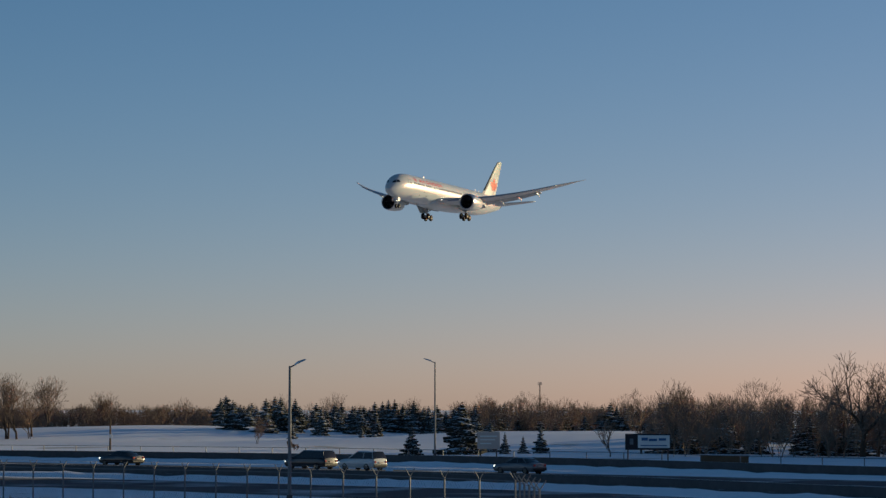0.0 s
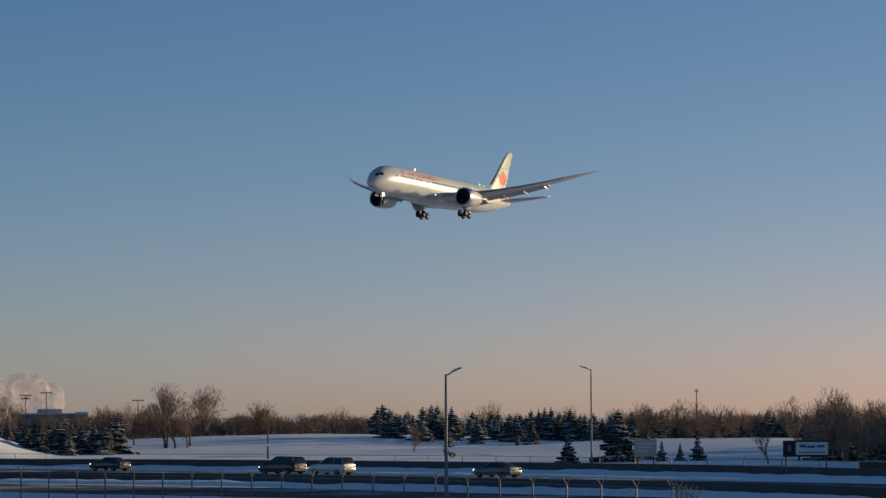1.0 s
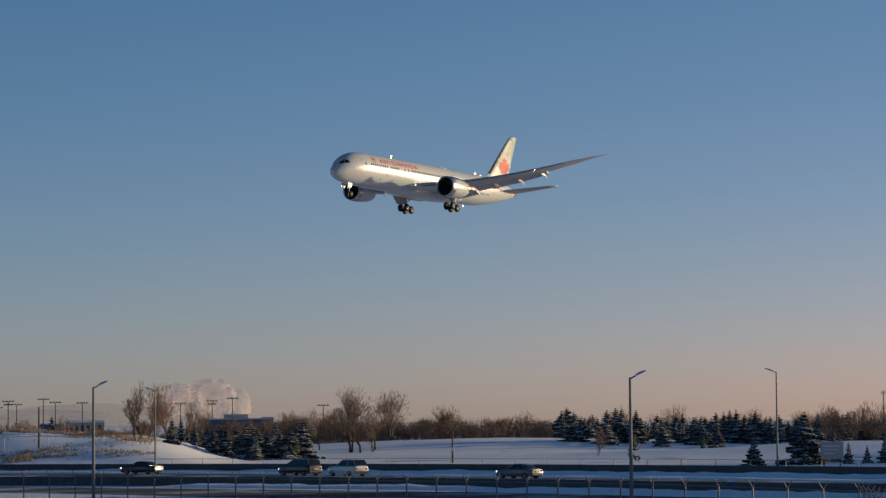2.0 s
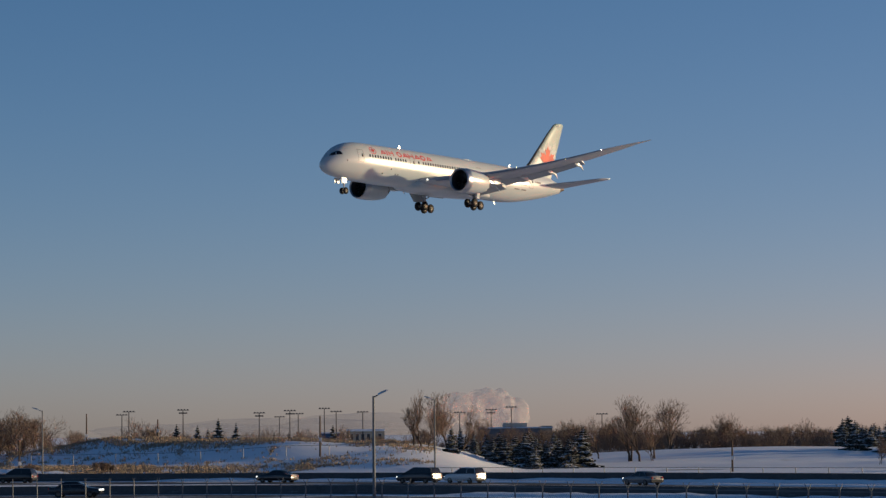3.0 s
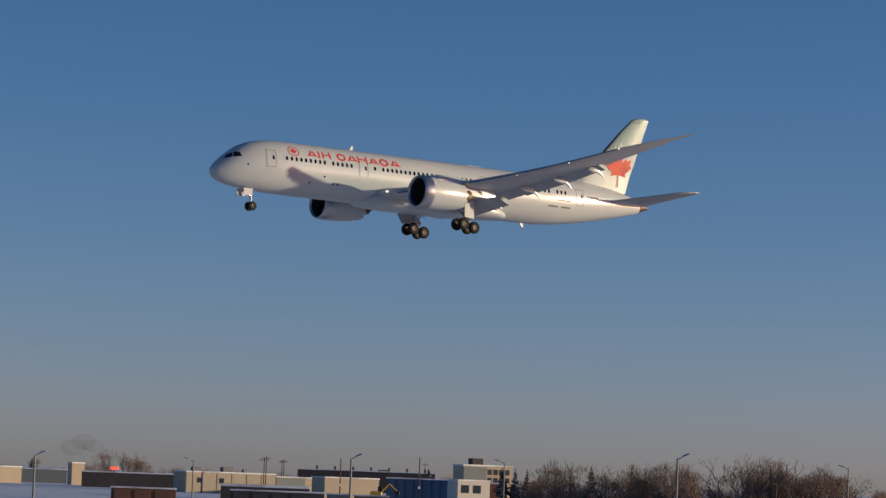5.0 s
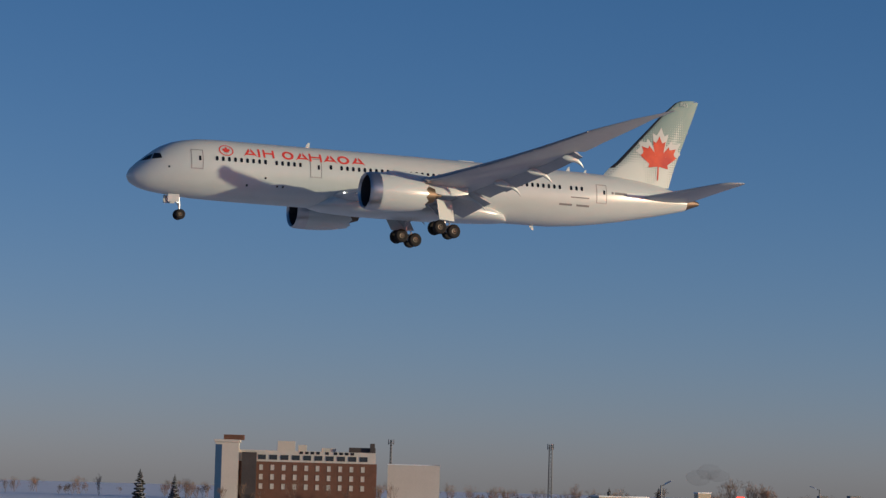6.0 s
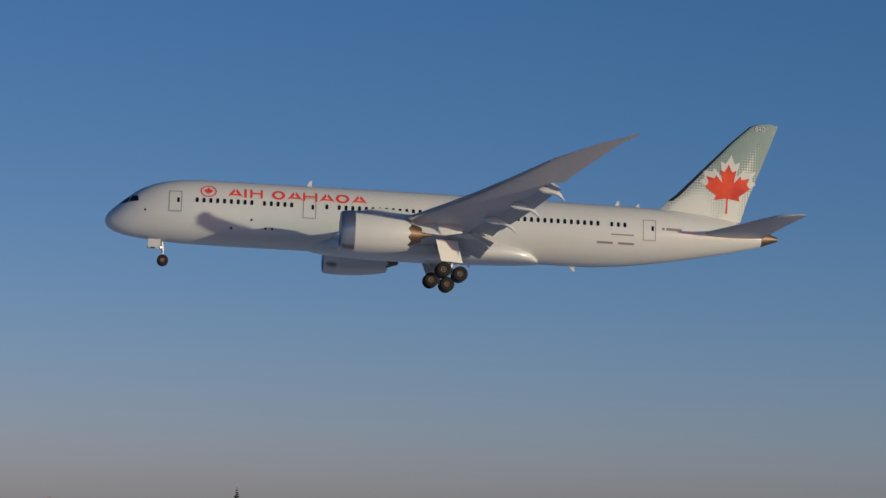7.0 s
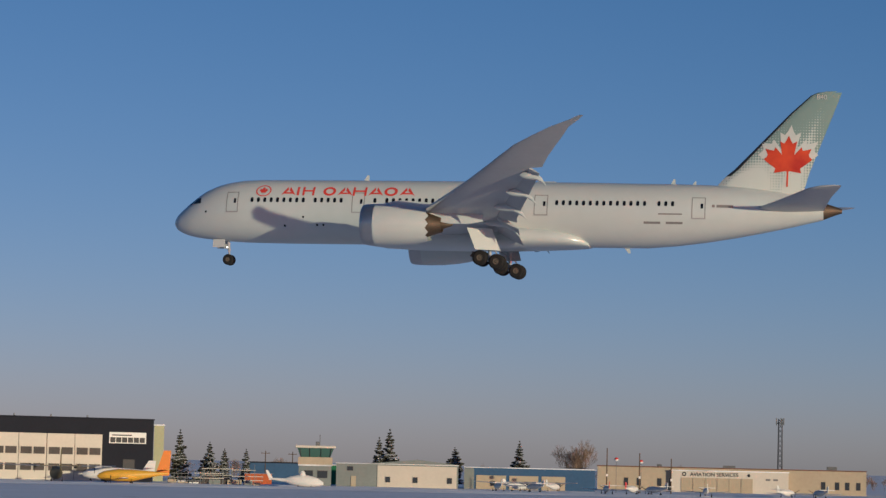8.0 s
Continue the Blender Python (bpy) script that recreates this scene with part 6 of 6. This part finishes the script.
def make_engine(plane, side):
    y, z = side * 9.9, -1.98
    bm = bmesh.new()
    lathe(bm, [(20.95, 1.52), (20.78, 1.60), (20.72, 1.68), (20.80, 1.76), (21.1, 1.83), (21.6, 1.86), (21.95, 1.868)], "x", (0, y, z), 32)
    engine = part("engine", bm, BARE, plane, "engine pod with a dark lip and scalloped tail edge", smooth=True)
    bm = bmesh.new()
    sides = 48
    rings = []
    for x, r in ((21.93, 1.87), (22.6, 1.88), (24.0, 1.84), (25.2, 1.72), (26.2, 1.56), (26.9, 1.42)):
        rings.append([(x + (0.28 * abs((i % 4) - 2) / 2 - 0.28 if x > 26.8 else 0), y + r * math.cos(2 * math.pi * i / sides), z + r * math.sin(2 * math.pi * i / sides)) for i in range(sides)])
    for x, r in ((26.6, 1.40), (25.0, 1.5)):
        rings.append([(x, y + r * math.cos(2 * math.pi * i / sides), z + r * math.sin(2 * math.pi * i / sides)) for i in range(sides)])
    loft(bm, rings, cap=False)
    part("cowling", bm, PAINT, engine, "pearl white cowling", smooth=True)
    bm = bmesh.new()
    lathe(bm, [(20.96, 1.52), (21.6, 1.46), (22.3, 1.46)], "x", (0, y, z), 32)
    part("inlet_duct", bm, DARK_STEEL, engine, smooth=True)
    bm = bmesh.new()
    lathe(bm, [(21.5, 0.02), (21.9, 0.24), (22.15, 0.36), (22.16, 0.36)], "x", (0, y, z), 16)
    for i in range(18):
        a = 2 * math.pi * i / 18
        d = Vector((0, math.cos(a), math.sin(a)))
        t = Vector((0, -math.sin(a), math.cos(a)))
        p = Vector((22.1, y, z))
        q = [p + d * 0.33 - t * 0.08, p + d * 1.45 - t * 0.22, p + d * 1.45 + t * 0.22 + Vector((0.3, 0, 0)), p + d * 0.33 + t * 0.08 + Vector((0.2, 0, 0))]
        bm.faces.new([bm.verts.new(v) for v in q])
    part("fan", bm, FAN_DARK, engine)
    bm = bmesh.new()
    lathe(bm, [(25.4, 1.38), (26.6, 1.12), (27.3, 0.88), (27.9, 0.70), (27.85, 0.66), (27.3, 0.74)], "x", (0, y, z + 0.05), 24)
    lathe(bm, [(27.0, 0.50), (27.9, 0.42), (28.7, 0.14), (28.9, 0.02)], "x", (0, y, z + 0.05), 16)
    part("exhaust_nozzle", bm, EXHAUST, engine, "heat-tinted brown exhaust nozzle", smooth=True)
    bm = bmesh.new()
    rings = []
    for x, zb, zt, w in ((22.6, -0.25, -0.05, 0.10), (24.0, -0.7, 0.22, 0.28), (26.4, -1.45, 0.05, 0.38), (28.6, -1.86, -0.35, 0.40), (30.2, -1.86, -0.6, 0.34), (31.6, -1.60, -0.75, 0.10)):
        rings.append([(x, y + sx * w, zz) for sx, zz in ((-1, zb), (-1, zt * 0.7 + zb * 0.3), (-0.5, zt), (0.5, zt), (1, zt * 0.7 + zb * 0.3), (1, zb))])
    loft(bm, rings)
    part("pylon", bm, PAINT, engine, smooth=True)
    for a in (0.9,):
        bm = bmesh.new()
        yy, zz = y + side * 1.86 * math.cos(a), z + 1.86 * math.sin(a)
        box(bm, 22.9, 24.2, yy - 0.02, yy + 0.02, zz - 0.22, zz + 0.05)
        part("strake", bm, PAINT, engine)


def make_wheel(parent, x, y, z, r, w):
    bm = bmesh.new()
    lathe(bm, [(-w / 2, 0.40 * r), (-w / 2, 0.8 * r), (-w / 2 + 0.09 * r, 0.94 * r), (-0.2 * w, r), (0.2 * w, r), (w / 2 - 0.09 * r, 0.94 * r), (w / 2, 0.8 * r), (w / 2, 0.40 * r)], "y", (x, y, z), 22)
    tyre = part("tyre", bm, TYRE, parent)
    bm = bmesh.new()
    lathe(bm, [(-w / 2 - 0.01, 0.04), (-w / 2 - 0.02, 0.14 * r), (-0.36 * w, 0.24 * r), (-0.47 * w, 0.30 * r), (-0.50 * w, 0.44 * r), (0.50 * w, 0.44 * r), (0.47 * w, 0.30 * r), (0.36 * w, 0.24 * r), (w / 2 + 0.02, 0.14 * r), (w / 2 + 0.01, 0.04)], "y", (x, y, z), 18, True)
    part("hub", bm, HUB, tyre, "pale metal hub")


def make_main_gear(plane, side):
    y = side * 4.9
    bm = bmesh.new()
    tube(bm, (31.2, y - side * 0.1, -1.9), (31.3, y, -3.5), 0.26, 0.24, 12)
    tube(bm, (31.3, y, -3.45), (31.3, y, -4.6), 0.16, 0.16, 12)
    gear = part("main_gear", bm, STRUT, plane, "lowered landing gear with a four-wheel truck", smooth=False)
    bm = bmesh.new()
    tube(bm, (30.45, y, -4.42), (32.15, y, -4.80), 0.16, 0.16, 10)
    part("truck_beam", bm, STRUT, gear)
    bm = bmesh.new()
    tube(bm, (29.4, y, -2.2), (31.25, y, -3.6), 0.10, 0.10, 8)
    part("drag_brace", bm, STRUT, gear)
    bm = bmesh.new()
    tube(bm, (31.3, y - side * 2.2, -2.4), (31.3, y, -3.4), 0.10, 0.10, 8)
    part("side_brace", bm, STRUT, gear)
    bm = bmesh.new()
    tube(bm, (31.55, y, -3.5), (31.95, y, -4.0), 0.06, 0.06, 6)
    tube(bm, (31.95, y, -4.0), (31.5, y, -4.5), 0.06, 0.06, 6)
    part("torque_link", bm, STRUT, gear)
    for x, z in ((30.55, -4.45), (32.05, -4.78)):
        bm = bmesh.new()
        tube(bm, (x, y - 0.75, z), (x, y + 0.75, z), 0.09, 0.09, 8)
        part("axle", bm, STRUT, gear)
        for dy in (-0.66, 0.66):
            make_wheel(gear, x, y + dy, z, 0.70, 0.52)
    bm = bmesh.new()
    box(bm, 30.2, 32.3, y + side * 0.75, y + side * 0.83, -3.75, -1.85, 0.02)
    for v in bm.verts:
        v.co.y += side * 0.42 * (v.co.z + 3.7) / 1.8
        v.co.x += -0.35 * (v.co.z + 3.7)
        v.co.y -= side * 0.5 * (v.co.x - 31.2)
    part("gear_door", bm, PAINT, gear, "white gear leg door")


def make_airliner():
    plane = thing("airliner", Matrix.Identity(4), "white twin-engine airliner with red titles, landing gear down", "aircraft")
    n = 40
    bm = bmesh.new()
    rings = []
    for x, top, bottom, w in FUS:
        c, h = (top + bottom) / 2, (top - bottom) / 2
        ring = []
        for i in range(n):
            a = 2 * math.pi * i / n
            ca, sa = math.cos(a), math.sin(a)
            e = 2 / 2.05
            ring.append((x, w * math.copysign(abs(ca) ** e, ca), c + h * math.copysign(abs(sa) ** e, sa)))
        rings.append(ring)
    loft(bm, rings)
    hull = part("fuselage", bm, PAINT, plane, "pearl white tube fuselage", smooth=True)
    bm = bmesh.new()
    rings = []
    for x, zc, r in ((60.79, 0.57, 0.77), (61.5, 0.60, 0.52), (62.2, 0.60, 0.27), (62.42, 0.59, 0.2), (62.3, 0.59, 0.12)):
        rings.append([(x, 0.82 * r * math.cos(a * math.pi / 8), zc + r * math.sin(a * math.pi / 8)) for a in range(16)])
    loft(bm, rings)
    part("tail_cone", bm, EXHAUST, plane, "brown metal tail cone", smooth=True)
    # belly fairing over the wing roots
    bm = bmesh.new()
    rings = []
    for x, zt, zb, w in ((18.8, -2.0, -2.9, 0.9), (20.5, -1.5, -3.12, 2.55), (24, -1.1, -3.28, 3.15), (29, -1.0, -3.30, 3.25), (33, -1.1, -3.26, 3.2), (36, -1.25, -3.16, 3.0), (37.8, -1.6, -3.08, 2.72), (39.0, -2.05, -3.0, 2.25), (39.7, -2.5, -2.95, 1.2)):
        ring = []
        for a in range(24):
            ang = 2 * math.pi * a / 24
            ca, sa = math.cos(ang), math.sin(ang)
            ring.append((x, w * math.copysign(abs(ca) ** 0.75, ca), (zt + zb) / 2 + (zt - zb) / 2 * math.copysign(abs(sa) ** 0.75, sa)))
        rings.append(ring)
    loft(bm, rings)
    part("wing_fairing", bm, PAINT, plane, smooth=True)
    # fin and rudder
    bm = bmesh.new()
    rings = []
    for z, a, b in FIN:
        ring = []
        for i in range(11):
            u = 0.70 * i / 10
            ring.append((a + u * (b - a), -foil(u) * 0.10 * (b - a), z))
        for i in range(9, 0, -1):
            u = 0.70 * i / 10
            ring.append((a + u * (b - a), foil(u) * 0.10 * (b - a), z))
        rings.append(ring)
    loft(bm, rings)
    fin = part("fin", bm, FIN_PAINT, plane, "pale fin with sage green dots and a red leaf", smooth=True)
    bm = bmesh.new()
    rings = []
    for z, a, b in FIN[:-1]:
        rings.append([(a + u * (b - a), s * (foil(u) * 0.10 * (b - a)), z) for u, s in ((0.702, -1), (0.85, -1), (1.0, 0), (0.85, 1), (0.702, 1))])
    loft(bm, rings)
    part("rudder", bm, FIN_PAINT, fin, smooth=False)
    bm = bmesh.new()
    rings = []
    for z, a, b in FIN[2:-1]:
        c = b - a
        rings.append([(a - 0.02 + u * c, s * (foil(u) * 0.10 * c + 0.012), z) for u, s in ((0.06, -1), (0.03, -1), (0.008, -1), (0.0, 0), (0.008, 1), (0.03, 1), (0.06, 1))])
    loft(bm, rings)
    part("fin_leading_edge", bm, DARK_STEEL, fin, "dark leading edge")
    # tailplane
    for side in (-1, 1):
        bm = bmesh.new()
        rings = []
        for y, a, b, z in ((0.6, 54.3, 60.9, 0.55), (1.6, 55.0, 61.0, 0.65), (5.5, 57.9, 61.85, 1.23), (8.2, 60.0, 62.75, 1.70), (8.85, 61.0, 62.95, 1.84), (9.05, 62.1, 62.97, 1.90)):
            c = b - a
            ring = [(a + u * c, side * y, z + foil(u) * 0.09 * c) for u in (0, 0.03, 0.1, 0.25, 0.5, 0.75, 1)]
            ring += [(a + u * c, side * y, z - foil(u) * 0.09 * c) for u in (0.75, 0.5, 0.25, 0.1, 0.03)]
            rings.append(ring)
        loft(bm, rings)
        part("tailplane", bm, WING_GREY, plane, smooth=True)
        make_wing(plane, side)
        make_engine(plane, side)
        make_main_gear(plane, side)
    # nose gear
    bm = bmesh.new()
    tube(bm, (5.25, 0, -2.4), (5.4, 0, -3.6), 0.15, 0.13, 10)
    tube(bm, (5.4, 0, -3.5), (5.42, 0, -4.5), 0.09, 0.09, 10)
    nose_gear = part("nose_gear", bm, STRUT, plane, "lowered nose gear with two wheels")
    bm = bmesh.new()
    tube(bm, (5.42, -0.45, -4.42), (5.42, 0.45, -4.42), 0.07, 0.07, 8)
    part("axle", bm, STRUT, nose_gear)
    bm = bmesh.new()
    tube(bm, (4.3, 0, -2.6), (5.35, 0, -3.5), 0.06, 0.06, 8)
    part("brace", bm, STRUT, nose_gear)
    for dy in (-0.36, 0.36):
        make_wheel(nose_gear, 5.42, dy, -4.42, 0.51, 0.36)
    for dy in (-0.72, 0.72):
        bm = bmesh.new()
        box(bm, 4.0, 5.15, dy - 0.03, dy + 0.03, -3.30, -2.55, 0.01)
        part("gear_door", bm, WING_GREY, nose_gear, "white nose gear door")
    for dy in (-0.2, 0.2):
        bm = bmesh.new()
        lathe(bm, [(5.15, 0.02), (5.16, 0.05), (5.22, 0.06), (5.3, 0.03)], "x", (0, dy, -3.25), 10)
        part("taxi_light", bm, LENS_GLOW, nose_gear, "lit nose light")
    # cockpit panes
    for side in (-1, 1):
        decal("cockpit_window", [[(1.22, 0.44), (1.98, 0.62), (2.30, 1.20), (1.72, 0.88)]], fus_y, GLASS_DARK, hull, side, 0.02)
        decal("cockpit_window", [[(2.08, 0.64), (2.98, 0.74), (2.88, 1.24), (2.40, 1.26)]], fus_y, GLASS_DARK, hull, side, 0.02)
    # cabin windows
    bm = bmesh.new()
    prof = [(0.14 * math.copysign(abs(math.cos(a)) ** 0.6, math.cos(a)), 0.235 * math.copysign(abs(math.sin(a)) ** 0.6, math.sin(a))) for a in [2 * math.pi * i / 12 for i in range(12)]]
    loft(bm, [[(x, -0.012, z) for x, z in prof], [(x, 0.03, z) for x, z in prof]])
    first = None
    spans = ((8.22, 13.3), (14.3, 17.0), (19.97, 20.1), (21.1, 34.0), (36.93, 45.0), (46.25, 47.7))
    for side in (-1, 1):
        for a, b in spans:
            x = a
            while x <= b:
                z = 0.98 - 0.10 * smooth(28, 40, x)
                y = fus_y(x, z)
                tilt = math.degrees(math.atan2(fus_y(x, z - 0.1) - fus_y(x, z + 0.1), 0.2))
                m = pose(x, side * y, z, -side * -tilt if side > 0 else -tilt, 0, 0 if side < 0 else 180)
                if first is None:
                    first = part("cabin_window", bm, GLASS_DARK, hull)
                    first.matrix_basis = m
                else:
                    w = first.copy()
                    scene.collection.objects.link(w)
                    w.matrix_basis = m
                x += 0.617
    # doors as seams with a small pane
    for side in (-1, 1):
        for x0, x1, z0, z1 in ((5.68, 6.85, -0.15, 1.75), (17.8, 19.0, -0.16, 1.72), (34.85, 36.1, -0.26, 1.62), (49.2, 50.42, -0.44, 1.50)):
            o = rect(x0, x1, z0, z1)
            door = decal("cabin_door", band(o, shrink(o, 0.90, 0.94)), fus_y, SEAM, hull, side, 0.012, "grey-outlined cabin door")
            decal("door_pane", [rect(x1 - 0.42, x1 - 0.20, 0.80 * z1 - 0.72, 0.80 * z1 - 0.28)], fus_y, GLASS_DARK, door, side, 0.02)
            decal("door_sill", [rect(x0 - 0.02, x1 + 0.02, z0 - 0.05, z0 + 0.03)], fus_y, STRUT, door, side, 0.02)
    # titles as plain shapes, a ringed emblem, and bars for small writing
    for side in (-1, 1):
        o = oval(9.22, 1.86, 0.74, 0.56, 20)
        emblem = decal("emblem", band(o, shrink(o, 0.84)), fus_y, RED, hull, side, 0.014, "red ringed leaf emblem")
        decal("emblem_leaf", leaf_quads(9.22, 1.84, 0.42), fus_y, RED, emblem, side, 0.014)
        x = 10.95
        for shape, w in (("peak", 1.42), ("bar", 0.62), ("block", 1.30), ("gap", 0.62), ("round", 1.42), ("peak", 1.46), ("block", 1.46), ("peak", 1.46), ("round", 1.48), ("peak", 1.50)):
            x1 = x + w
            if shape == "peak":
                o = [(x, 1.42), (x1, 1.42), (x + 0.58 * w, 2.26), (x + 0.42 * w, 2.26)]
                i = [(x + 0.36, 1.62), (x1 - 0.36, 1.62), (x + 0.53 * w, 1.94), (x + 0.47 * w, 1.94)]
                quads = band(o, i)[1:2] + band(o, i)[3:4] + [rect(x + 0.25, x1 - 0.25, 1.58, 1.72)]
            elif shape == "bar":
                quads = [rect(x + 0.08, x + 0.30, 1.42, 2.26)]
            elif shape == "block":
                o = rect(x, x1 - 0.16, 1.42, 2.26)
                quads = [rect(x, x + 0.2, 1.42, 2.26), rect(x1 - 0.36, x1 - 0.16, 1.42, 2.26), rect(x + 0.2, x1 - 0.36, 1.80, 1.95)]
            elif shape == "round":
                o = oval(x + 0.5 * w - 0.06, 1.84, 0.5 * w - 0.1, 0.44, 14)
                quads = band(o, shrink(o, 0.58))
            else:
                quads = []
            if quads:
                decal("title_shape", quads, fus_y, RED, hull, side, 0.014, "red painted title shape")
            x = x1
        for x0, x1, z0, z1 in ((51.0, 51.25, 0.60, 0.85), (51.4, 52.9, 0.60, 0.85), (44.9, 46.4, -0.95, -0.75), (46.9, 48.4, -0.95, -0.75), (46.2, 48.35, -0.12, 0.0)):
            decal("small_lettering_bar", [rect(x0, x1, z0, z1)], fus_y, SEAM, hull, side, 0.013, "grey bar of small lettering")
        for px, pz in ((13.2, -0.6), (11.4, -1.4), (14.5, -1.3), (15.1, -1.3), (3.6, -0.1)):
            decal("sensor_port", [rect(px - 0.09, px + 0.09, pz - 0.09, pz + 0.09)], fus_y, GLASS_DARK, hull, side, 0.012)
        decal("leaf_halo", leaf_quads(57.5, 5.45, 2.85, 0.10), fin_y, LEAF_PALE, fin, side, 0.012, "white leaf outline")
        decal("red_leaf", leaf_quads(57.52, 5.06, 2.3, 0.02), fin_y, LEAF_RED, fin, side, 0.03, "large red leaf")
        curve = bpy.data.curves.new("fleet_number", "FONT")
        curve.body, curve.size, curve.align_x, curve.align_y, curve.extrude = "840", 0.62, "CENTER", "CENTER", 0.005
        curve.materials.append(LEAF_PALE)
        number = new("fleet_number", curve)
        number.parent = fin
        number.matrix_basis = pose(60.45, side * (fin_y(60.45, 10.9) + 0.04), 10.9, 90, 0, 0 if side < 0 else 180)
    # aerials and beacon
    for x, h, w in ((18.2, 0.55, 0.5), (46.9, 0.5, 0.45), (48.9, 0.35, 0.35)):
        bm = bmesh.new()
        z = fus_at(x)[0] - 0.04
        loft(bm, [[(x, -0.03, z), (x + w, -0.03, z), (x + w, 0.03, z), (x, 0.03, z)], [(x + 0.6 * w, -0.015, z + h), (x + w, -0.015, z + h), (x + w, 0.015, z + h), (x + 0.6 * w, 0.015, z + h)]])
        part("aerial", bm, PAINT, plane, "white blade aerial")
    bm = bmesh.new()
    box(bm, 34.6, 36.4, -0.45, 0.45, 2.92, 3.10, 0.06)
    part("antenna_fairing", bm, PAINT, plane)
    bm = bmesh.new()
    loft(bm, [[(42.8, -0.03, -2.9), (43.3, -0.03, -2.9), (43.3, 0.03, -2.9), (42.8, 0.03, -2.9)], [(43.2, -0.015, -3.4), (43.4, -0.015, -3.4), (43.4, 0.015, -3.4), (43.2, 0.015, -3.4)]])
    part("belly_aerial", bm, PAINT, plane)
    return plane


airliner = make_airliner()
PLANE_ROWS = [
    (0.0, pose(-273.38, 560.43, 55.25, 1.41, 1.57, 89.98)),
    (1.0, pose(-271.76, 479.64, 52.46, 1.16, 1.58, 89.98)),
    (2.5, pose(-267.80, 358.80, 47.88, 0.52, 1.42, 89.97)),
    (3.5, pose(-265.10, 278.70, 44.66, 0.13, 1.13, 89.95)),
    (4.5, pose(-262.85, 199.05, 41.24, -0.14, 0.52, 89.94)),
    (5.0, pose(-261.75, 159.17, 39.25, -0.52, 0.38, 89.92)),
    (5.2, pose(-261.30, 143.16, 38.48, -0.68, 0.28, 89.91)),
    (6.3, pose(-258.15, 55.33, 34.79, -1.02, 0.47, 89.86)),
    (6.5, pose(-257.63, 39.43, 33.97, -0.95, 0.76, 89.85)),
    (7.0, pose(-256.30, -0.33, 32.31, -0.97, 1.08, 89.84)),
    (7.5, pose(-254.78, -40.06, 30.56, -0.95, 0.58, 89.84)),
    (8.0, pose(-253.40, -79.90, 28.64, -0.86, 0.23, 89.84)),
]


def motions():
    walk(airliner, PLANE_ROWS)
    for car, line, stops, forward in TRAFFIC:
        walk(car, lane_rows(line, stops, forward))


motions()
